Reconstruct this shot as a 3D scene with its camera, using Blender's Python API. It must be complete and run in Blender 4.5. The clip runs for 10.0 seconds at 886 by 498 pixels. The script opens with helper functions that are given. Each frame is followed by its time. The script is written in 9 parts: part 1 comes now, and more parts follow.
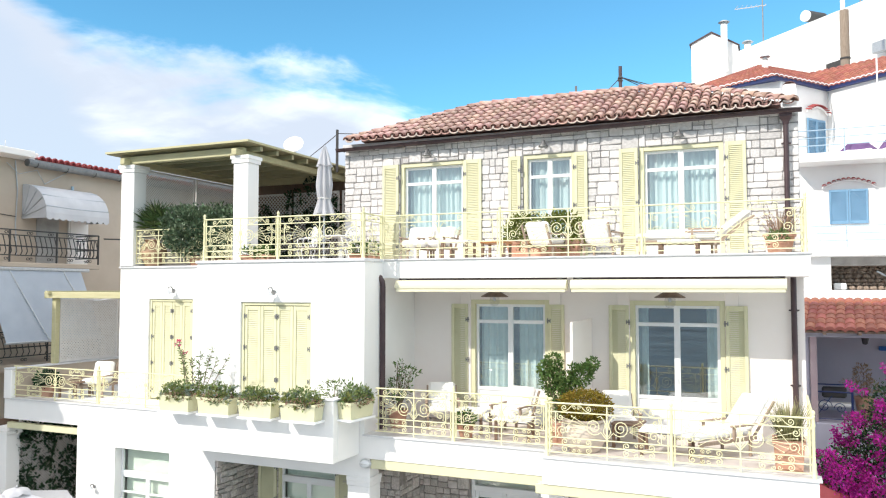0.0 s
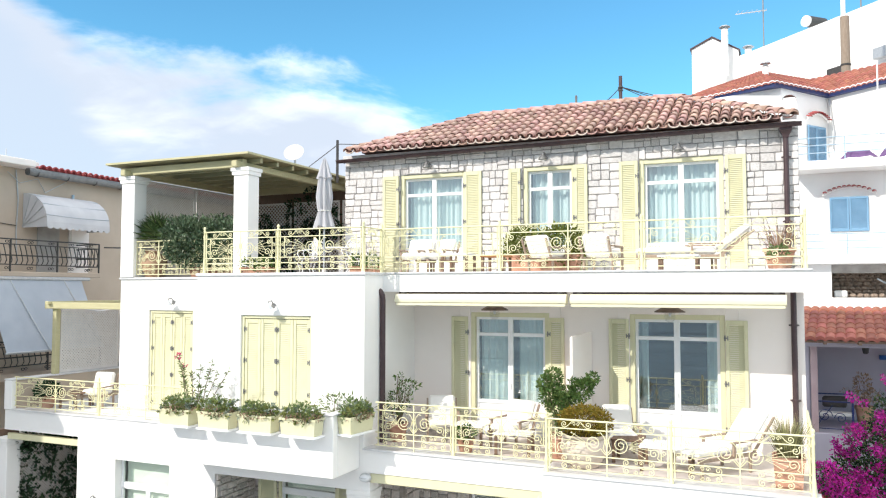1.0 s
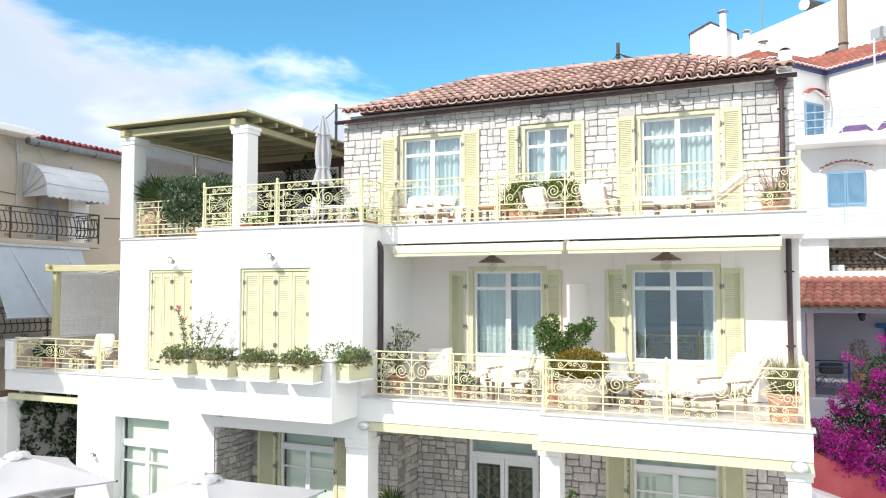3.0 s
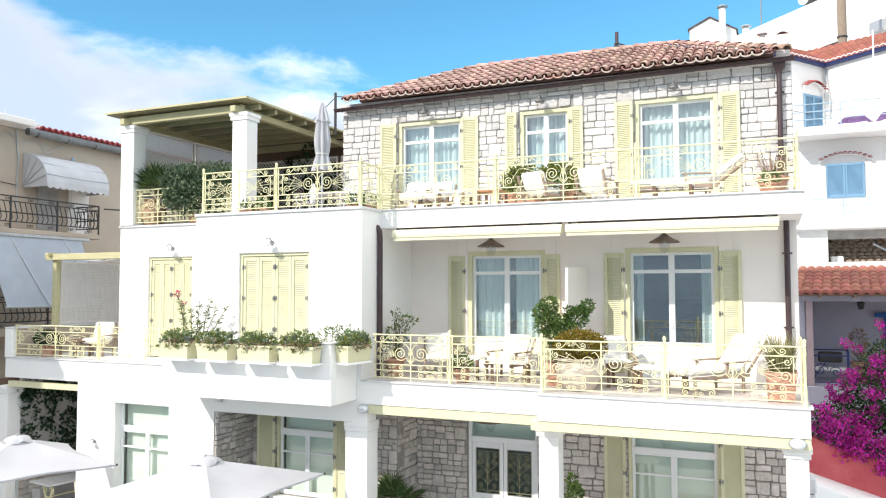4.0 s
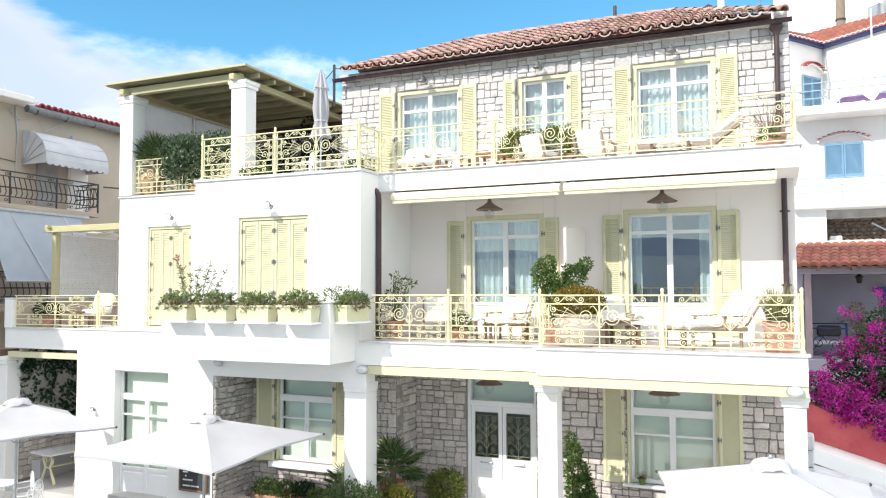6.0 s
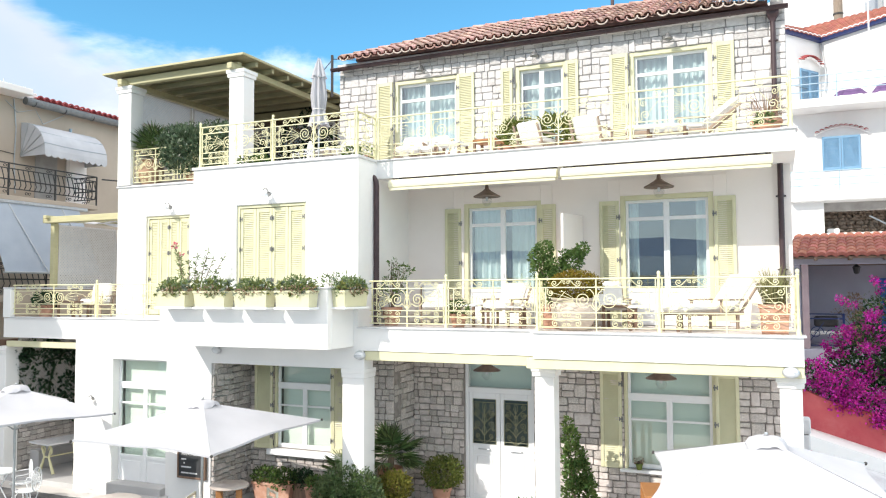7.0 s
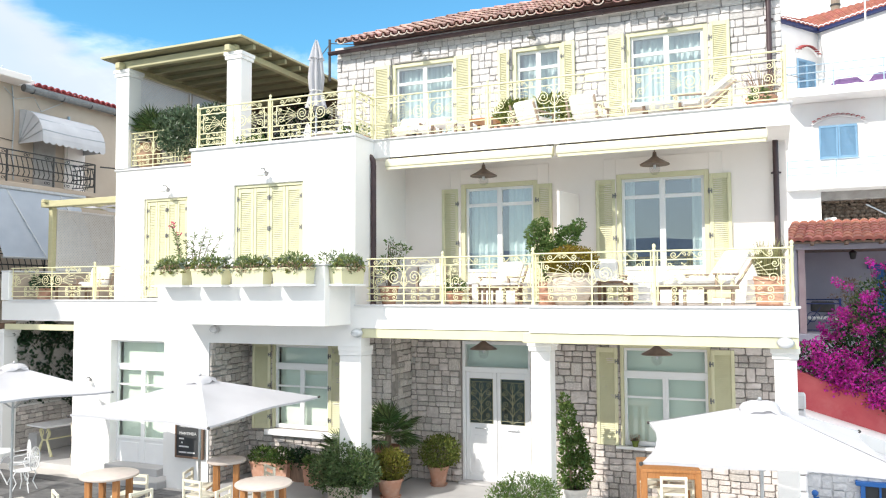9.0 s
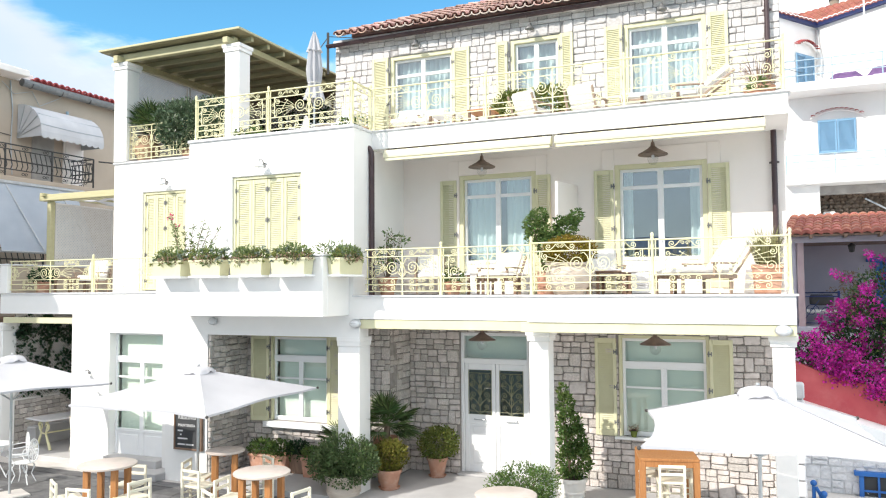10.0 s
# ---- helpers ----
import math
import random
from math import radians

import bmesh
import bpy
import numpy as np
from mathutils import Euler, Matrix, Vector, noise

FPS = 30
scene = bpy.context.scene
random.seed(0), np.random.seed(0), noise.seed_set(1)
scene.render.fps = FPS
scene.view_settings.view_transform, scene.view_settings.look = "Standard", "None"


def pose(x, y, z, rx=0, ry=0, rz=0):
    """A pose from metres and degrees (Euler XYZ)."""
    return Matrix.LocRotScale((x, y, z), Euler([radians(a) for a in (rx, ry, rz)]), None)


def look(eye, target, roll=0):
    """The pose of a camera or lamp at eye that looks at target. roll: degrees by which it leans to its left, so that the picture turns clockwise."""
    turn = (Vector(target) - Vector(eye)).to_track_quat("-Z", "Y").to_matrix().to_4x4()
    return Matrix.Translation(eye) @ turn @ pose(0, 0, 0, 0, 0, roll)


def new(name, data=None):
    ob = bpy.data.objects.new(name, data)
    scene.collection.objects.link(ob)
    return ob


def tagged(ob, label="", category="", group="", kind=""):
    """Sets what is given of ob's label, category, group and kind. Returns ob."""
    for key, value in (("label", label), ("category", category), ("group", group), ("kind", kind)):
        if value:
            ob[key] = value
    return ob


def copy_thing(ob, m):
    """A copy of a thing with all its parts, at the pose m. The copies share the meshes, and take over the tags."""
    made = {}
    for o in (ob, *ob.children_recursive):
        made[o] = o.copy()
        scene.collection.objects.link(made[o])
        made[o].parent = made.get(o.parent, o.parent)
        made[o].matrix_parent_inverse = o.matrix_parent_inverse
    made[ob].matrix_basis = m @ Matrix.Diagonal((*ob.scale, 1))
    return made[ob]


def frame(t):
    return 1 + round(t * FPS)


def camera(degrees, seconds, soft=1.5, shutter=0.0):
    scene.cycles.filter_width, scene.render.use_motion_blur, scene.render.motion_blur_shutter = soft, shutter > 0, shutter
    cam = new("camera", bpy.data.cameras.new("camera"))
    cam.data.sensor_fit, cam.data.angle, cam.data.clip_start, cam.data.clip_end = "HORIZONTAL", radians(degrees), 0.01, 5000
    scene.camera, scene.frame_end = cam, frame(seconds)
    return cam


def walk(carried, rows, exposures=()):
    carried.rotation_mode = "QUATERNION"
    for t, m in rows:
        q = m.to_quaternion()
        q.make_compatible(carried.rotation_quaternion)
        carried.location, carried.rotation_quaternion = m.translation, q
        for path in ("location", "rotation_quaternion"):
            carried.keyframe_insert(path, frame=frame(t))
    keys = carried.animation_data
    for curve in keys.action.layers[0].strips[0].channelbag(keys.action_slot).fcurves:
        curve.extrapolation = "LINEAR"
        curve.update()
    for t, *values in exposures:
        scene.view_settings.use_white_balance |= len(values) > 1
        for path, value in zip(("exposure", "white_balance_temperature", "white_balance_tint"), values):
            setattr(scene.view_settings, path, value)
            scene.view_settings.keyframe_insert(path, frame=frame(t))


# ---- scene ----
# camera and its path
cam = camera(59.8, 10.0, soft=1.15)
PATH = [
    (0, (7.158, -13.553, 6.423), (6.365, -11.72, 6.525), 0.0),
    (0.5, (7.173, -13.563, 6.543), (6.379, -11.731, 6.646), -0.0),
    (1, (7.181, -13.562, 6.671), (6.386, -11.73, 6.775), 0.0),
    (1.5, (7.211, -13.569, 6.369), (6.416, -11.737, 6.474), 0.0),
    (2, (7.203, -13.551, 6.04), (6.409, -11.718, 6.142), 0.0),
    (2.5, (7.216, -13.575, 5.988), (6.422, -11.743, 6.089), -0.0),
    (3, (7.229, -13.593, 5.732), (6.435, -11.76, 5.835), -0.0),
    (4.5, (7.27, -13.599, 5.275), (6.475, -11.767, 5.38), -0.1),
    (5, (7.267, -13.576, 5.086), (6.472, -11.744, 5.19), -0.1),
    (5.5, (7.267, -13.578, 4.885), (6.473, -11.745, 4.99), -0.1),
    (6, (7.28, -13.583, 4.663), (6.486, -11.751, 4.768), -0.2),
    (7.5, (7.326, -13.599, 4.3), (6.535, -11.765, 4.407), -0.3),
    (8, (7.332, -13.602, 4.204), (6.543, -11.767, 4.311), -0.3),
    (8.5, (7.358, -13.597, 4.082), (6.567, -11.763, 4.189), -0.3),
    (9, (7.368, -13.602, 3.961), (6.578, -11.768, 4.068), -0.3),
    (9.5, (7.375, -13.6, 3.886), (6.586, -11.765, 3.991), -0.4),
    (10, (7.385, -13.581, 3.799), (6.596, -11.747, 3.904), -0.4),
]
walk(cam, [(t, look(eye, target, roll)) for t, eye, target, roll in PATH],
     exposures=((0.0, 0.90), (3.0, 0.93), (6.0, 0.98), (10.0, 1.05)))

# world, sun
SUN_WAY = Vector((0.58, 1.0, -0.78)).normalized()
world = bpy.data.worlds.new("sky")
scene.world = world
world.use_nodes = True


def sky_nodes():
    nt = world.node_tree
    nt.nodes.clear()
    N = nt.nodes.new
    L = nt.links.new
    sky = N("ShaderNodeTexSky")
    sky.sky_type = "NISHITA"
    sky.sun_disc = False
    sky.sun_elevation = math.asin(-SUN_WAY.z)
    sky.sun_rotation = math.atan2(-SUN_WAY.x, -SUN_WAY.y)
    sky.air_density = 1.0
    sky.dust_density = 0.0
    sky.ozone_density = 1.6
    tc = N("ShaderNodeTexCoord")
    # bank of cloud, thick to one side of a slanting line, broken by noise
    dot = N("ShaderNodeVectorMath")
    dot.operation = "DOT_PRODUCT"
    dot.inputs[1].default_value = (-0.340, 0.055, -0.939)
    L(tc.outputs["Generated"], dot.inputs[0])
    tower = N("ShaderNodeVectorMath")
    tower.operation = "DOT_PRODUCT"
    tower.inputs[1].default_value = (-0.640, -0.457, -0.618)
    L(tc.outputs["Generated"], tower.inputs[0])
    tall = N("ShaderNodeMath")
    tall.operation = "MULTIPLY"
    tall.inputs[1].default_value = 2.0
    L(tower.outputs["Value"], tall.inputs[0])
    edge = N("ShaderNodeMath")
    edge.operation = "SMOOTH_MAX"
    edge.inputs[2].default_value = 0.04
    L(dot.outputs["Value"], edge.inputs[0])
    L(tall.outputs[0], edge.inputs[1])
    n1 = N("ShaderNodeTexNoise")
    n1.inputs["Scale"].default_value = 3.2
    n1.inputs["Detail"].default_value = 9
    n1.inputs["Roughness"].default_value = 0.58
    n1.inputs["Distortion"].default_value = 0.35
    mp = N("ShaderNodeMapping")
    mp.inputs["Scale"].default_value = (1, 1, 2.6)
    mp.inputs["Location"].default_value = (0.35, 0.2, 0.1)
    L(tc.outputs["Generated"], mp.inputs["Vector"])
    L(mp.outputs["Vector"], n1.inputs["Vector"])
    add = N("ShaderNodeMath")
    add.operation = "MULTIPLY_ADD"
    add.inputs[1].default_value = 0.30
    L(n1.outputs["Fac"], add.inputs[0])
    bank = N("ShaderNodeMath")
    bank.operation = "SUBTRACT"
    bank.inputs[1].default_value = -0.036
    L(edge.outputs[0], bank.inputs[0])
    L(bank.outputs[0], add.inputs[2])
    mr = N("ShaderNodeMapRange")
    mr.interpolation_type = "SMOOTHSTEP"
    mr.inputs["From Min"].default_value = 0.165
    mr.inputs["From Max"].default_value = 0.235
    L(add.outputs[0], mr.inputs["Value"])
    # thinner, bluer towards the horizon
    mr2 = N("ShaderNodeMapRange")
    mr2.interpolation_type = "SMOOTHSTEP"
    mr2.inputs["From Min"].default_value = 0.25
    mr2.inputs["From Max"].default_value = 0.32
    mr2.inputs["To Min"].default_value = 1.0
    mr2.inputs["To Max"].default_value = 0.9
    L(add.outputs[0], mr2.inputs["Value"])
    mul = N("ShaderNodeMath")
    mul.operation = "MULTIPLY"
    L(mr.outputs[0], mul.inputs[0])
    L(mr2.outputs[0], mul.inputs[1])
    # broken cloud added out of view for whiter fill light, off the clear gap
    gap = N("ShaderNodeVectorMath")
    gap.operation = "DOT_PRODUCT"
    gap.inputs[1].default_value = (-0.247, 0.916, 0.313)
    L(tc.outputs["Generated"], gap.inputs[0])
    far = N("ShaderNodeMapRange")
    far.inputs["From Min"].default_value = 0.85
    far.inputs["From Max"].default_value = 0.0
    far.inputs["To Min"].default_value = -0.25
    far.inputs["To Max"].default_value = 0.13
    L(gap.outputs["Value"], far.inputs["Value"])
    n3 = N("ShaderNodeTexNoise")
    n3.inputs["Scale"].default_value = 2.1
    n3.inputs["Detail"].default_value = 8
    n3.inputs["Distortion"].default_value = 0.3
    L(mp.outputs["Vector"], n3.inputs["Vector"])
    sm = N("ShaderNodeMath")
    sm.operation = "ADD"
    L(n3.outputs["Fac"], sm.inputs[0])
    sp = N("ShaderNodeSeparateXYZ")
    L(tc.outputs["Generated"], sp.inputs[0])
    hi = N("ShaderNodeMath")
    hi.operation = "MULTIPLY_ADD"
    hi.inputs[1].default_value = 0.5
    hi.inputs[2].default_value = -0.16
    L(sp.outputs["Z"], hi.inputs[0])
    sm0 = N("ShaderNodeMath")
    sm0.operation = "ADD"
    L(far.outputs[0], sm0.inputs[0])
    L(hi.outputs[0], sm0.inputs[1])
    L(sm0.outputs[0], sm.inputs[1])
    mr3 = N("ShaderNodeMapRange")
    mr3.interpolation_type = "SMOOTHSTEP"
    mr3.inputs["From Min"].default_value = 0.50
    mr3.inputs["From Max"].default_value = 0.64
    L(sm.outputs[0], mr3.inputs["Value"])
    both = N("ShaderNodeMath")
    both.operation = "MAXIMUM"
    L(mul.outputs[0], both.inputs[0])
    L(mr3.outputs[0], both.inputs[1])
    hue = N("ShaderNodeMix")
    hue.data_type = "RGBA"
    hue.blend_type = "MULTIPLY"
    hue.inputs["Factor"].default_value = 1.0
    hue.inputs["B"].default_value = (0.38, 0.735, 0.80, 1)
    L(sky.outputs[0], hue.inputs["A"])
    mix = N("ShaderNodeMix")
    mix.data_type = "RGBA"
    # cloud from bright tops to blue-grey folds
    n4 = N("ShaderNodeTexNoise")
    n4.inputs["Scale"].default_value = 4.5
    n4.inputs["Detail"].default_value = 7
    n4.inputs["Distortion"].default_value = 0.5
    L(mp.outputs["Vector"], n4.inputs["Vector"])
    low = N("ShaderNodeMapRange")
    low.inputs["From Min"].default_value = 0.08
    low.inputs["From Max"].default_value = 0.32
    low.inputs["To Min"].default_value = 0.40
    low.inputs["To Max"].default_value = -0.30
    L(add.outputs[0], low.inputs["Value"])
    fold = N("ShaderNodeMath")
    fold.operation = "ADD"
    L(n4.outputs["Fac"], fold.inputs[0])
    L(low.outputs[0], fold.inputs[1])
    fr4 = N("ShaderNodeMapRange")
    fr4.interpolation_type = "SMOOTHSTEP"
    fr4.inputs["From Min"].default_value = 0.32
    fr4.inputs["From Max"].default_value = 0.85
    L(fold.outputs[0], fr4.inputs["Value"])
    shade = N("ShaderNodeMix")
    shade.data_type = "RGBA"
    shade.inputs["A"].default_value = (2.7, 3.05, 3.6, 1)
    shade.inputs["B"].default_value = (7.0, 7.0, 7.1, 1)
    L(fr4.outputs[0], shade.inputs["Factor"])
    L(shade.outputs["Result"], mix.inputs["B"])
    L(both.outputs[0], mix.inputs["Factor"])
    L(hue.outputs["Result"], mix.inputs["A"])
    bg = N("ShaderNodeBackground")
    bg.inputs["Strength"].default_value = SKY_STRENGTH
    L(mix.outputs["Result"], bg.inputs["Color"])
    out = N("ShaderNodeOutputWorld")
    L(bg.outputs[0], out.inputs["Surface"])


SKY_STRENGTH = 0.145
sky_nodes()
sun = new("sun", bpy.data.lights.new("sun", "SUN"))
sun.data.energy = 2.25
sun.data.angle = radians(0.6)
sun.data.color = (1.0, 0.95, 0.87)
sun.matrix_world = look(-30 * SUN_WAY, (0, 0, 0))


# ---- materials ----
def mk(name, c1, c2, scale=4.0, rough=0.6, bump=0.15, bscale=60.0, metal=0.0, rand=0.0, island=0.0, spec=0.5,
       stain=0.0, stain_col=(0.2, 0.18, 0.15), stain_scale=0.8, stretch=(1, 1, 1), trans=0.0, bdist=0.01):
    """A surface with a broad mottle from c1 to c2, a fine grain in colour and relief, and stains of a third colour."""
    m = bpy.data.materials.new(name)
    m.use_nodes = True
    nt = m.node_tree
    N, L = nt.nodes.new, nt.links.new
    b = nt.nodes["Principled BSDF"]
    b.inputs["Roughness"].default_value = rough
    b.inputs["Metallic"].default_value = metal
    b.inputs["Specular IOR Level"].default_value = spec
    tc = N("ShaderNodeTexCoord")
    mp = N("ShaderNodeMapping")
    mp.inputs["Scale"].default_value = stretch
    L(tc.outputs["Object"], mp.inputs["Vector"])
    n1 = N("ShaderNodeTexNoise")
    n1.inputs["Scale"].default_value = scale
    n1.inputs["Detail"].default_value = 6
    L(mp.outputs[0], n1.inputs["Vector"])
    r1 = N("ShaderNodeMapRange")
    r1.inputs["From Min"].default_value = 0.3
    r1.inputs["From Max"].default_value = 0.7
    L(n1.outputs["Fac"], r1.inputs["Value"])
    mix = N("ShaderNodeMix")
    mix.data_type = "RGBA"
    mix.inputs["A"].default_value = (*c1, 1)
    mix.inputs["B"].default_value = (*c2, 1)
    L(r1.outputs[0], mix.inputs["Factor"])
    col = mix.outputs["Result"]
    n2 = N("ShaderNodeTexNoise")
    n2.inputs["Scale"].default_value = bscale
    n2.inputs["Detail"].default_value = 4
    L(mp.outputs[0], n2.inputs["Vector"])
    if rand or island:
        if rand:
            src = N("ShaderNodeObjectInfo").outputs["Random"]
        else:
            src = N("ShaderNodeNewGeometry").outputs["Random Per Island"]
        k = rand or island
        mr = N("ShaderNodeMapRange")
        mr.inputs["To Min"].default_value = 1 - k
        mr.inputs["To Max"].default_value = 1 + k
        L(src, mr.inputs["Value"])
        hs = N("ShaderNodeHueSaturation")
        L(mr.outputs[0], hs.inputs["Value"])
        sh = N("ShaderNodeMath")
        sh.operation = "MULTIPLY"
        sh.inputs[1].default_value = 7.31
        L(src, sh.inputs[0])
        fr = N("ShaderNodeMath")
        fr.operation = "FRACT"
        L(sh.outputs[0], fr.inputs[0])
        mr3 = N("ShaderNodeMapRange")
        mr3.inputs["To Min"].default_value = 0.5 - 0.06 * k
        mr3.inputs["To Max"].default_value = 0.5 + 0.06 * k
        L(fr.outputs[0], mr3.inputs["Value"])
        L(mr3.outputs[0], hs.inputs["Hue"])
        L(col, hs.inputs["Color"])
        col = hs.outputs[0]
    if stain:
        n3 = N("ShaderNodeTexNoise")
        n3.inputs["Scale"].default_value = stain_scale
        n3.inputs["Detail"].default_value = 8
        n3.inputs["Roughness"].default_value = 0.65
        L(tc.outputs["Object"], n3.inputs["Vector"])
        r3 = N("ShaderNodeMapRange")
        r3.inputs["From Min"].default_value = 0.5
        r3.inputs["From Max"].default_value = 0.75
        r3.inputs["To Max"].default_value = stain
        L(n3.outputs["Fac"], r3.inputs["Value"])
        m3 = N("ShaderNodeMix")
        m3.data_type = "RGBA"
        L(r3.outputs[0], m3.inputs["Factor"])
        L(col, m3.inputs["A"])
        m3.inputs["B"].default_value = (*stain_col, 1)
        col = m3.outputs["Result"]
    L(col, b.inputs["Base Color"])
    if bump:
        bp = N("ShaderNodeBump")
        bp.inputs["Strength"].default_value = bump
        bp.inputs["Distance"].default_value = bdist
        L(n2.outputs["Fac"], bp.inputs["Height"])
        L(bp.outputs[0], b.inputs["Normal"])
    if trans:
        t = N("ShaderNodeBsdfTranslucent")
        L(col, t.inputs["Color"])
        ms = N("ShaderNodeMixShader")
        ms.inputs[0].default_value = trans
        L(b.outputs[0], ms.inputs[1])
        L(t.outputs[0], ms.inputs[2])
        L(ms.outputs[0], nt.nodes["Material Output"].inputs["Surface"])
    return m


def mk_glass(name, gloss=0.2, tint=(0.86, 0.95, 0.95)):
    m = bpy.data.materials.new(name)
    m.use_nodes = True
    nt = m.node_tree
    nt.nodes.clear()
    N, L = nt.nodes.new, nt.links.new
    g = N("ShaderNodeBsdfGlossy")
    g.inputs["Roughness"].default_value = 0.0
    t = N("ShaderNodeBsdfTransparent")
    t.inputs["Color"].default_value = (*tint, 1)
    lw = N("ShaderNodeLayerWeight")
    lw.inputs["Blend"].default_value = 0.5
    pw = N("ShaderNodeMath")
    pw.operation = "POWER"
    pw.inputs[1].default_value = 4.0
    L(lw.outputs["Facing"], pw.inputs[0])
    ad = N("ShaderNodeMath")
    ad.operation = "MULTIPLY_ADD"
    ad.inputs[1].default_value = 0.5
    ad.inputs[2].default_value = gloss
    L(pw.outputs[0], ad.inputs[0])
    mx = N("ShaderNodeMixShader")
    L(ad.outputs[0], mx.inputs[0])
    L(t.outputs[0], mx.inputs[1])
    L(g.outputs[0], mx.inputs[2])
    o = N("ShaderNodeOutputMaterial")
    L(mx.outputs[0], o.inputs["Surface"])
    return m


PLASTER = mk("white_plaster", (0.835, 0.825, 0.805), (0.87, 0.86, 0.84), 1.5, 0.75, 0.12, 90, stain=0.12, stain_col=(0.62, 0.59, 0.53))
CREAM_WALL = mk("warm_white_plaster", (0.885, 0.815, 0.765), (0.91, 0.845, 0.80), 1.5, 0.8, 0.1, 90, stain=0.08, stain_col=(0.70, 0.63, 0.57))
MARBLE = mk("grey_marble_coping", (0.70, 0.70, 0.70), (0.60, 0.60, 0.62), 6, 0.35, 0.05, 40)
YELLOW = mk("pale_yellow_paint", (0.645, 0.62, 0.405), (0.695, 0.67, 0.455), 3, 0.5, 0.12, 120, stain=0.2, stain_col=(0.46, 0.42, 0.25), stain_scale=5)
IRON_YELLOW = mk("cream_painted_iron", (0.74, 0.70, 0.42), (0.79, 0.75, 0.48), 8, 0.45, 0.15, 150, stain=0.2, stain_col=(0.45, 0.38, 0.2), stain_scale=7)
WHITE_PAINT = mk("white_gloss_paint", (0.84, 0.845, 0.85), (0.87, 0.875, 0.875), 5, 0.35, 0.04, 100)
MORTAR = mk("grey_mortar", (0.25, 0.225, 0.205), (0.37, 0.335, 0.31), 9, 0.95, 0.5, 90)
STONE = mk("pale_ashlar", (0.50, 0.45, 0.415), (0.71, 0.655, 0.61), 7, 0.9, 0.9, 38, rand=0.22, stain=0.4, stain_col=(0.33, 0.29, 0.26), stain_scale=8)
STONE_LIGHT = mk("light_ashlar", (0.57, 0.54, 0.525), (0.73, 0.705, 0.69), 6, 0.9, 0.8, 38, rand=0.10, stain=0.4, stain_col=(0.38, 0.35, 0.33), stain_scale=7)
MORTAR_LIGHT = mk("weathered_mortar", (0.30, 0.285, 0.28), (0.42, 0.40, 0.395), 9, 0.95, 0.5, 90)
TILE = mk("clay_tile", (0.34, 0.195, 0.16), (0.46, 0.30, 0.255), 6, 0.85, 0.4, 60, rand=0.34, stain=0.5, stain_col=(0.60, 0.49, 0.42), stain_scale=4)
TILE_SET = mk("clay_tile_sheet", (0.34, 0.195, 0.16), (0.46, 0.30, 0.255), 6, 0.85, 0.4, 60, island=0.34, stain=0.5, stain_col=(0.60, 0.49, 0.42), stain_scale=4)
TILE_RED = mk("red_clay_tile", (0.25, 0.075, 0.05), (0.36, 0.13, 0.09), 3, 0.8, 0.3, 60, island=0.22, stain=0.3, stain_col=(0.22, 0.07, 0.045), stain_scale=2)
LIME = mk("lime_mortar", (0.50, 0.42, 0.36), (0.58, 0.50, 0.44), 9, 0.9, 0.4, 60)
PIPE = mk("brown_sheet_metal", (0.045, 0.024, 0.027), (0.07, 0.04, 0.043), 5, 0.45, 0.05, 80)
DARK_IRON = mk("black_iron", (0.035, 0.033, 0.033), (0.06, 0.055, 0.05), 9, 0.5, 0.1, 120)
STEEL = mk("galvanised_steel", (0.45, 0.47, 0.48), (0.55, 0.56, 0.57), 12, 0.4, 0.05, 90, metal=0.6)
AWNING = mk("cream_awning", (0.66, 0.625, 0.45), (0.70, 0.665, 0.49), 3, 0.7, 0.08, 200)
# boards and rafters: timber paint darkened for the shade under the pergola roof
WOOD_SOFFIT = mk("shaded_olive_boards", (0.22, 0.195, 0.11), (0.28, 0.25, 0.145), 3, 0.6, 0.15, 80, stretch=(1, 8, 8))
BEAM_SHADED = mk("shaded_olive_timber", (0.36, 0.33, 0.19), (0.42, 0.39, 0.235), 3, 0.6, 0.15, 80, stretch=(1, 6, 6))
TERRACE = mk("worn_terrace_tile", (0.36, 0.29, 0.25), (0.44, 0.36, 0.31), 3, 0.7, 0.15, 60, stain=0.3, stain_col=(0.26, 0.21, 0.18))
BEAM = mk("cream_painted_timber", (0.47, 0.435, 0.25), (0.53, 0.49, 0.295), 3, 0.6, 0.15, 80, stretch=(1, 6, 6))
LATTICE = mk("pale_lattice", (0.70, 0.67, 0.64), (0.78, 0.75, 0.72), 6, 0.7, 0.1, 90)
TERRACOTTA = mk("terracotta", (0.44, 0.22, 0.145), (0.54, 0.315, 0.225), 6, 0.85, 0.15, 70, stain=0.5, stain_col=(0.64, 0.52, 0.44), stain_scale=5)
PALE_POT = mk("bleached_clay_pot", (0.60, 0.50, 0.42), (0.70, 0.62, 0.54), 5, 0.85, 0.15, 70, stain=0.3, stain_col=(0.45, 0.35, 0.28), stain_scale=5)
WHITE_POT = mk("white_glazed_pot", (0.74, 0.72, 0.68), (0.80, 0.78, 0.74), 4, 0.5, 0.05, 70)
JAR_CLAY = mk("buff_clay", (0.42, 0.26, 0.165), (0.52, 0.35, 0.24), 5, 0.85, 0.2, 70, stain=0.3, stain_col=(0.3, 0.2, 0.13), stain_scale=4)
CANVAS = mk("white_canvas", (0.53, 0.53, 0.56), (0.575, 0.575, 0.605), 2, 0.9, 0.08, 300, trans=0.22)
